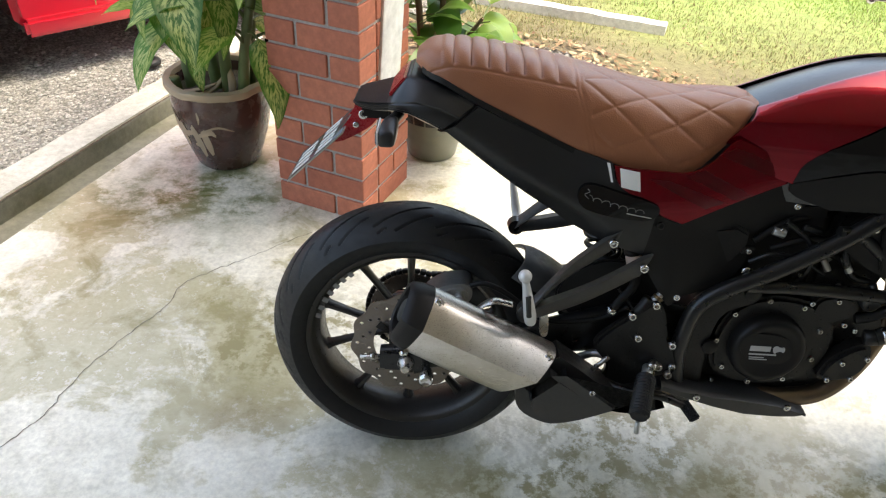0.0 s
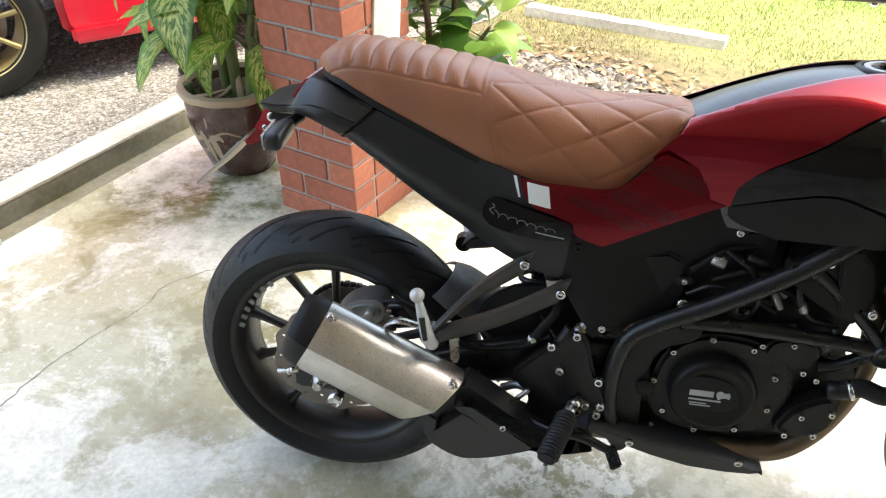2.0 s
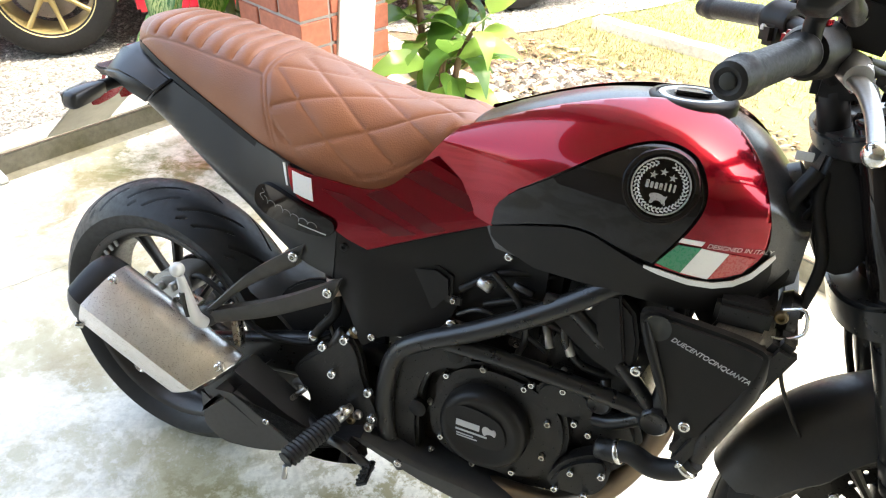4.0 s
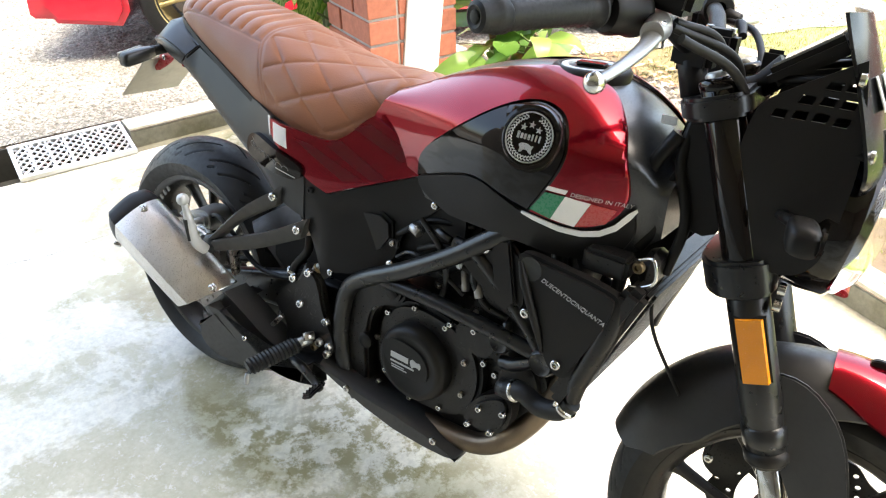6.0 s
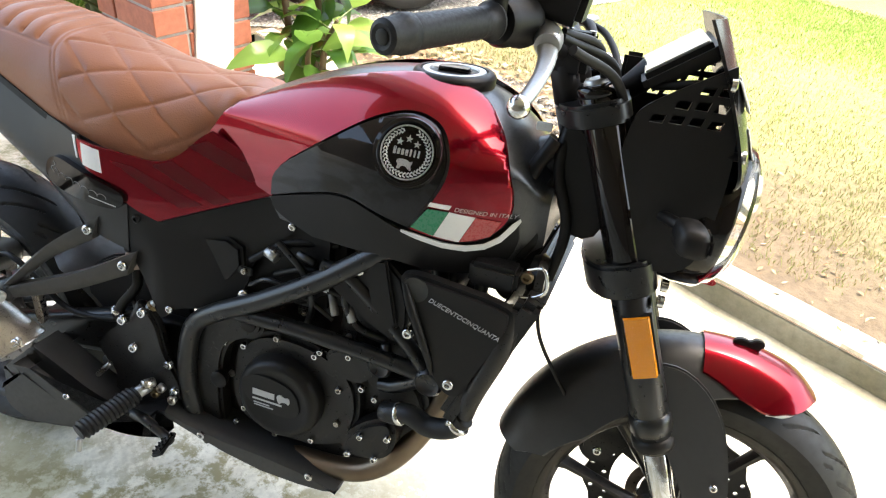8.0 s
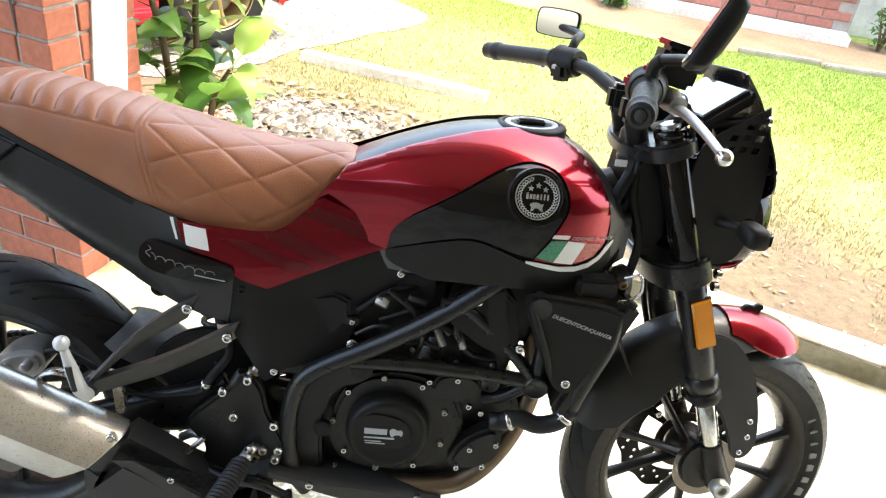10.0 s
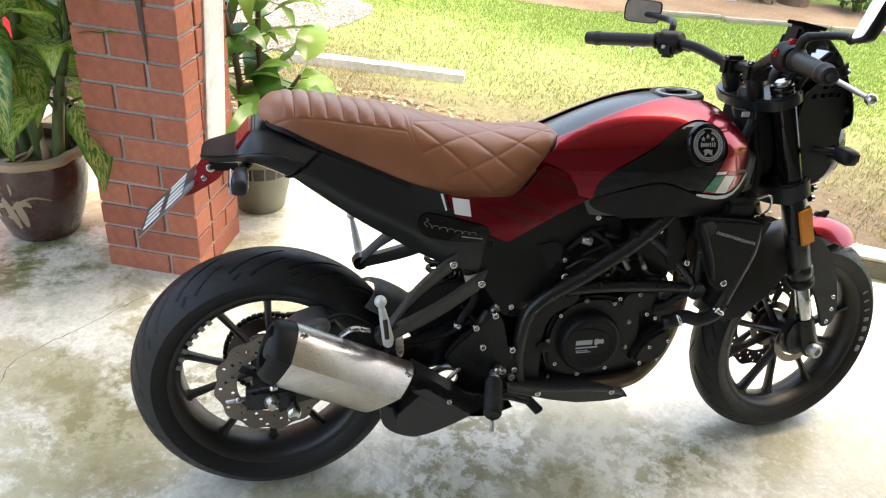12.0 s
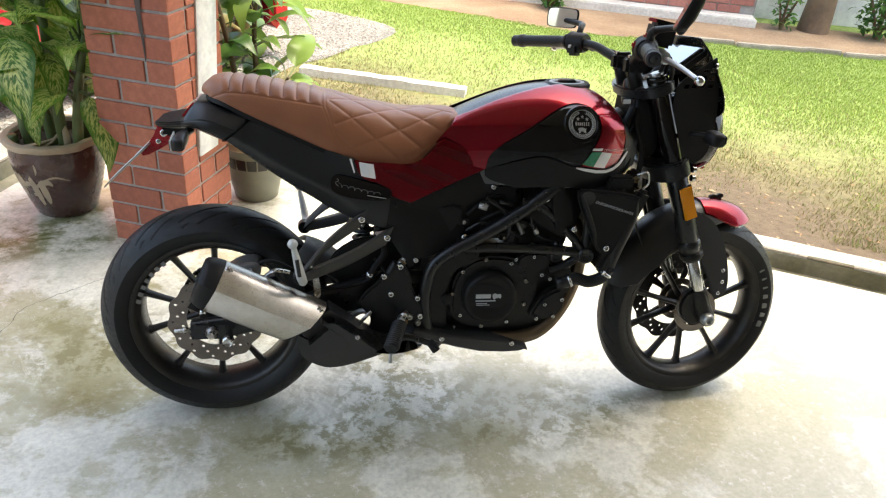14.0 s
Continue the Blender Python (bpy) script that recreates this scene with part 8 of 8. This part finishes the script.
# instrument
DM = Matrix.Translation((1.222, -.005, 1.030)) @ Matrix.Rotation(radians(-36), 4, "Y")
ins = part("instrument", steered(box(0, 0, -.012, .100, .165, .024, .007, m=DM)), M["matte_black"], bike, "black rectangular instrument with a glossy screen")
part("screen", steered(box(.0, 0, .001, .084, .148, .004, .002, m=DM)), M["screen"], ins, "glossy grey screen")
for y in (-.03, 0, .03):
    part("button", steered(box(.044, y - .03, -.012, .008, .022, .010, .003, m=DM)), M["matte_black"], ins)
part("instrument_bracket", steered(tube([(1.20, 0, 1.0), (1.17, 0, .97), (1.14, 0, .955)], [.02, .016, .02], 10, 4)), M["matte_black"], bike)

# ---- handlebar (as it stands, turned a little to its left) ----
bar_r = [(1.098, 0, 1.010), (1.085, -.05, 1.014), (1.072, -.10, 1.040), (1.055, -.16, 1.060), (1.035, -.24, 1.066), (.985, -.395, 1.062)]
bar_l = [(1.098, 0, 1.010), (1.090, .05, 1.006), (1.070, .10, 1.020), (1.045, .16, 1.034), (1.000, .25, 1.034), (.884, .412, 1.016)]
hb = part("handlebar", tube(list(reversed(bar_l)) + bar_r[1:], .0125, 14, 8), M["matte_black"], bike, "black handlebar")
for y in (-.045, .045):
    part("bar_clamp", box(1.092, y, 1.006, .056, .036, .048, .009), M["matte_black"], hb)
    part("bar_riser", rod((1.088, y, 1.0), (1.105, y, .948), .019, 16), M["matte_black"], hb)
    for x in (1.076, 1.108):
        part("clamp_screw", lathe([(0, 0), (.006, 0), (.006, .006), (.003, .006), (0, .003)], 12, "z", (x, y, 1.026), closed=False), M["chrome"], hb)


def grip(a, b, s):
    a, b = Vector(a), Vector(b)
    d = (b - a)
    bm = bmesh.new()
    sx = d.normalized().cross(Vector((0, 0, 1))).normalized()
    uz = sx.cross(d.normalized())
    rings = []
    prof = [(0, .0125), (0, .021), (.02, .0215), (.05, .0165), (.12, .0160)]
    for k in range(20):
        t = .14 + .60 * k / 19
        prof.append((t, .0165 + (.0009 if k % 2 else 0)))
    prof += [(.77, .0165), (.79, .0195), (.86, .0195), (.88, .0175), (.95, .0172), (.985, .0165), (1.0, .012), (.985, .006)]
    for t, r in prof:
        c = a + d * t
        rings.append([c + r * (math.cos(u) * sx + math.sin(u) * uz) for u in (2 * math.pi * q / 22 for q in range(22))])
    skin(bm, rings)
    g_ = part("grip", fix(bm), M["grip_rubber"], bike, "ribbed black rubber handlebar grip with a metal bar end")
    # A dark plug in the grip's end stands for the hole's shade.
    part("bar_end_hole", rod(b - d.normalized() * .004, b + d.normalized() * .0008, .0075, 14), M["dark_void"], g_)
    return g_


M["grip_rubber"] = plain("grip_rubber", (.014, .0135, .0135), .55, 0, .15, 300, .25, .0006, spec=.3)
grip(bar_r[4], (.980, -.405, 1.062), -1)
grip(bar_l[4], (.880, .418, 1.0155), 1)


def switchgear(c, s, side):
    c = Vector(c)
    d = Vector((.31, -.94 * side, -.02)) if side < 0 else Vector((-.58, .81, -.06))
    m = Matrix.Translation(c) @ d.to_track_quat("Y", "Z").to_matrix().to_4x4()
    sw = part("switch_housing", lathe([(.0125, -.026), (.024, -.026), (.028, -.018), (.028, .014), (.031, .018), (.031, .026), (.0125, .026)], 24), M["matte_black"], bike, "black switch housing")
    bmesh_m(sw, m)
    return sw, m


def bmesh_m(ob, m):
    ob.data.transform(m)
    ob.data.update()
    return ob


swr, mr = switchgear((1.046, -.205, 1.064), 1, -1)
swl, ml = switchgear((1.022, .215, 1.035), 1, 1)
bmesh_m(part("kill_switch", box(0, 0, .030, .02, .024, .014, .004), M["red_plastic"], swr, "red kill switch"), mr)
bmesh_m(part("starter_button", box(-.028, .004, .008, .012, .016, .016, .004), M["red_plastic"], swr, "red starter button"), mr)
bmesh_m(part("switch_block", box(-.018, 0, -.018, .035, .04, .035, .008), M["matte_black"], swl), ml)
bmesh_m(part("switch_button", box(-.034, .006, -.01, .006, .012, .010, .002), M["grey_print"], swl), ml)
# brake reservoir, master cylinder and lever
part("brake_master", tube([(1.075, -.155, 1.055), (1.09, -.19, 1.050), (1.094, -.215, 1.046)], [.014, .017, .014], 12, 4), M["cast"], bike, "front brake master cylinder")
bm = box(0, 0, 0, .060, .050, .055, .008, m=Matrix.Translation((1.095, -.165, 1.095)) @ Matrix.Rotation(radians(10), 4, "Y"))
rsv = part("brake_reservoir", bm, M["matte_black"], bike, "square black brake fluid reservoir")
part("reservoir_lid", box(0, 0, .029, .064, .054, .008, .003, m=Matrix.Translation((1.095, -.165, 1.095)) @ Matrix.Rotation(radians(10), 4, "Y")), M["gloss_black"], rsv)


def lever(pts, s):
    lv = part("lever", tube(pts, [.012, .010, .0085, .008, .0072], 12, 6, flat=.6), M["cast"], bike, "polished alloy hand lever with a ball end")
    e = Vector(pts[-1])
    part("lever_ball", lathe([(.0001, -.0115)] + [(.0115 * math.cos(a), .0115 * math.sin(a)) for a in np.linspace(-1.3, 1.3, 9)] + [(.0001, .0115)], 16, "z", tuple(e), closed=False), M["chrome"], lv)
    return lv


lever([(1.094, -.210, 1.043), (1.102, -.245, 1.038), (1.107, -.29, 1.030), (1.108, -.335, 1.022), (1.107, -.374, 1.016)], -1)
lever([(1.068, .205, 1.022), (1.078, .25, 1.022), (1.055, .30, 1.014), (1.025, .36, 1.006), (1.005, .392, 1.002)], 1)
part("lever_pivot", rod((1.096, -.205, 1.06), (1.098, -.207, 1.03), .009, 10), M["chrome"], bike)
part("lever_perch", rod((1.045, .205, 1.03), (1.07, .203, 1.023), .012, 12), M["matte_black"], bike)
part("lever_cable_boot", tube([(1.07, .195, 1.022), (1.085, .165, 1.022), (1.10, .13, 1.012)], [.006, .009, .006], 10, 4), M["matte_black"], bike)

# ---- mirrors ----
def mirror_obj(corner, u, nrm, w, h, label):
    """A rounded mirror: a shell with a glass set in its back face."""
    c, n = Vector(corner), Vector(nrm).normalized()
    u = Vector(u)
    u = (u - n * u.dot(n)).normalized()
    v = n.cross(u)
    out = chaikin([(-w, -h * .75), (-w, h * .75), (-w * .75, h), (w * .75, h), (w, h * .75), (w * .92, -h * .75), (w * .7, -h), (-w * .8, -h)], 2)
    def ring(k, d):
        return [c + u * (x * k) + v * (y * k) + n * d for x, y in out]
    bm = bmesh.new()
    skin(bm, [ring(.93, .0), ring(1.0, -.002), ring(1.0, -.010), ring(.85, -.022), ring(.4, -.028)])
    mo = part("mirror", fix(bm), M["matte_black"], bike, label, smooth=50)
    bm = bmesh.new()
    bm.faces.new([bm.verts.new(p) for p in ring(.92, .0012)])
    bm.normal_update()
    if sum((f.normal.dot(n) for f in bm.faces)) < 0:
        bmesh.ops.reverse_faces(bm, faces=bm.faces)
    part("mirror_glass", bm, M["mirror"], mo, "clear mirror glass", smooth=0)
    return mo


mirror_obj((1.040, -.395, 1.170), (.60, .05, .75), (-.86, .28, .42), .052, .023, "black handlebar mirror")
arm = tube([(1.040, -.235, 1.072), (1.040, -.238, 1.100), (1.046, -.250, 1.112)], [.010, .010, .010], 10, 4)
tube([(1.046, -.240, 1.110), (1.060, -.300, 1.120), (1.064, -.345, 1.122)], [.011, .010, .010], 10, 4, bm=arm, flat=.75)
tube([(1.064, -.335, 1.118), (1.054, -.372, 1.132), (1.047, -.388, 1.150)], [.010, .009, .007], 10, 4, bm=arm)
part("mirror_arm", arm, M["matte_black"], bike)
mirror_obj((1.020, .385, 1.092), (.80, -.58, -.02), (-.52, -.84, .0), .050, .030, "black rectangular handlebar mirror")
part("mirror_arm", tube([(1.022, .232, 1.045), (1.035, .245, 1.075), (1.055, .30, 1.080), (1.045, .35, 1.082), (1.030, .385, 1.085)], [.009, .009, .009, .008, .008], 10, 6), M["matte_black"], bike)


# ---- bricks of the pillar, last ----
def pillar_bricks():
    rng = random.Random(7)
    H = COURSE - .010
    cache = {}

    def mesh(lx, ly):
        key = (round(lx, 3), round(ly, 3))
        if key not in cache:
            bm = box(0, 0, 0, lx, ly, H, .0025, segs=1)
            me = bpy.data.meshes.new("brick")
            bm.to_mesh(me)
            bm.free()
            me.materials.append(M["brick"])
            cache[key] = me
        return cache[key]

    D = .1025
    Lb = .215
    rows = int(3.2 / COURSE)
    for r in range(rows):
        z = COURSE * r + COURSE / 2 + .002
        flip = r % 2 == 0
        spans = []
        # each face starts with a whole or a half brick in turn
        S = PSIDE
        if flip:
            spans = [(0, Lb, 0, D), (Lb + .010, S, 0, D), (S - D, S, D + .010, S), (Lb * 0, D, D + .010, S), (D + .010, S - D - .010, S - D, S)]
        else:
            spans = [(0, D, 0, D), (D + .010, S, 0, D), (S - D, S, D + .010, D + .010 + D), (S - D, S, S - D + 0.0, S), (0, D, D + .010, S), (D + .010, S - D - .010, S - D, S)]
        for x0, x1, y0, y1 in spans:
            if x1 - x0 < .03 or y1 - y0 < .03:
                continue
            ob = new("brick", mesh(x1 - x0, y1 - y0))
            ob.parent = pillar_ob
            ob.matrix_basis = Matrix.Translation(((x0 + x1) / 2 + rng.uniform(-.0012, .0012), (y0 + y1) / 2 + rng.uniform(-.0012, .0012), z)) @ Matrix.Rotation(rng.uniform(-.004, .004), 4, "Z")


pillar_bricks()
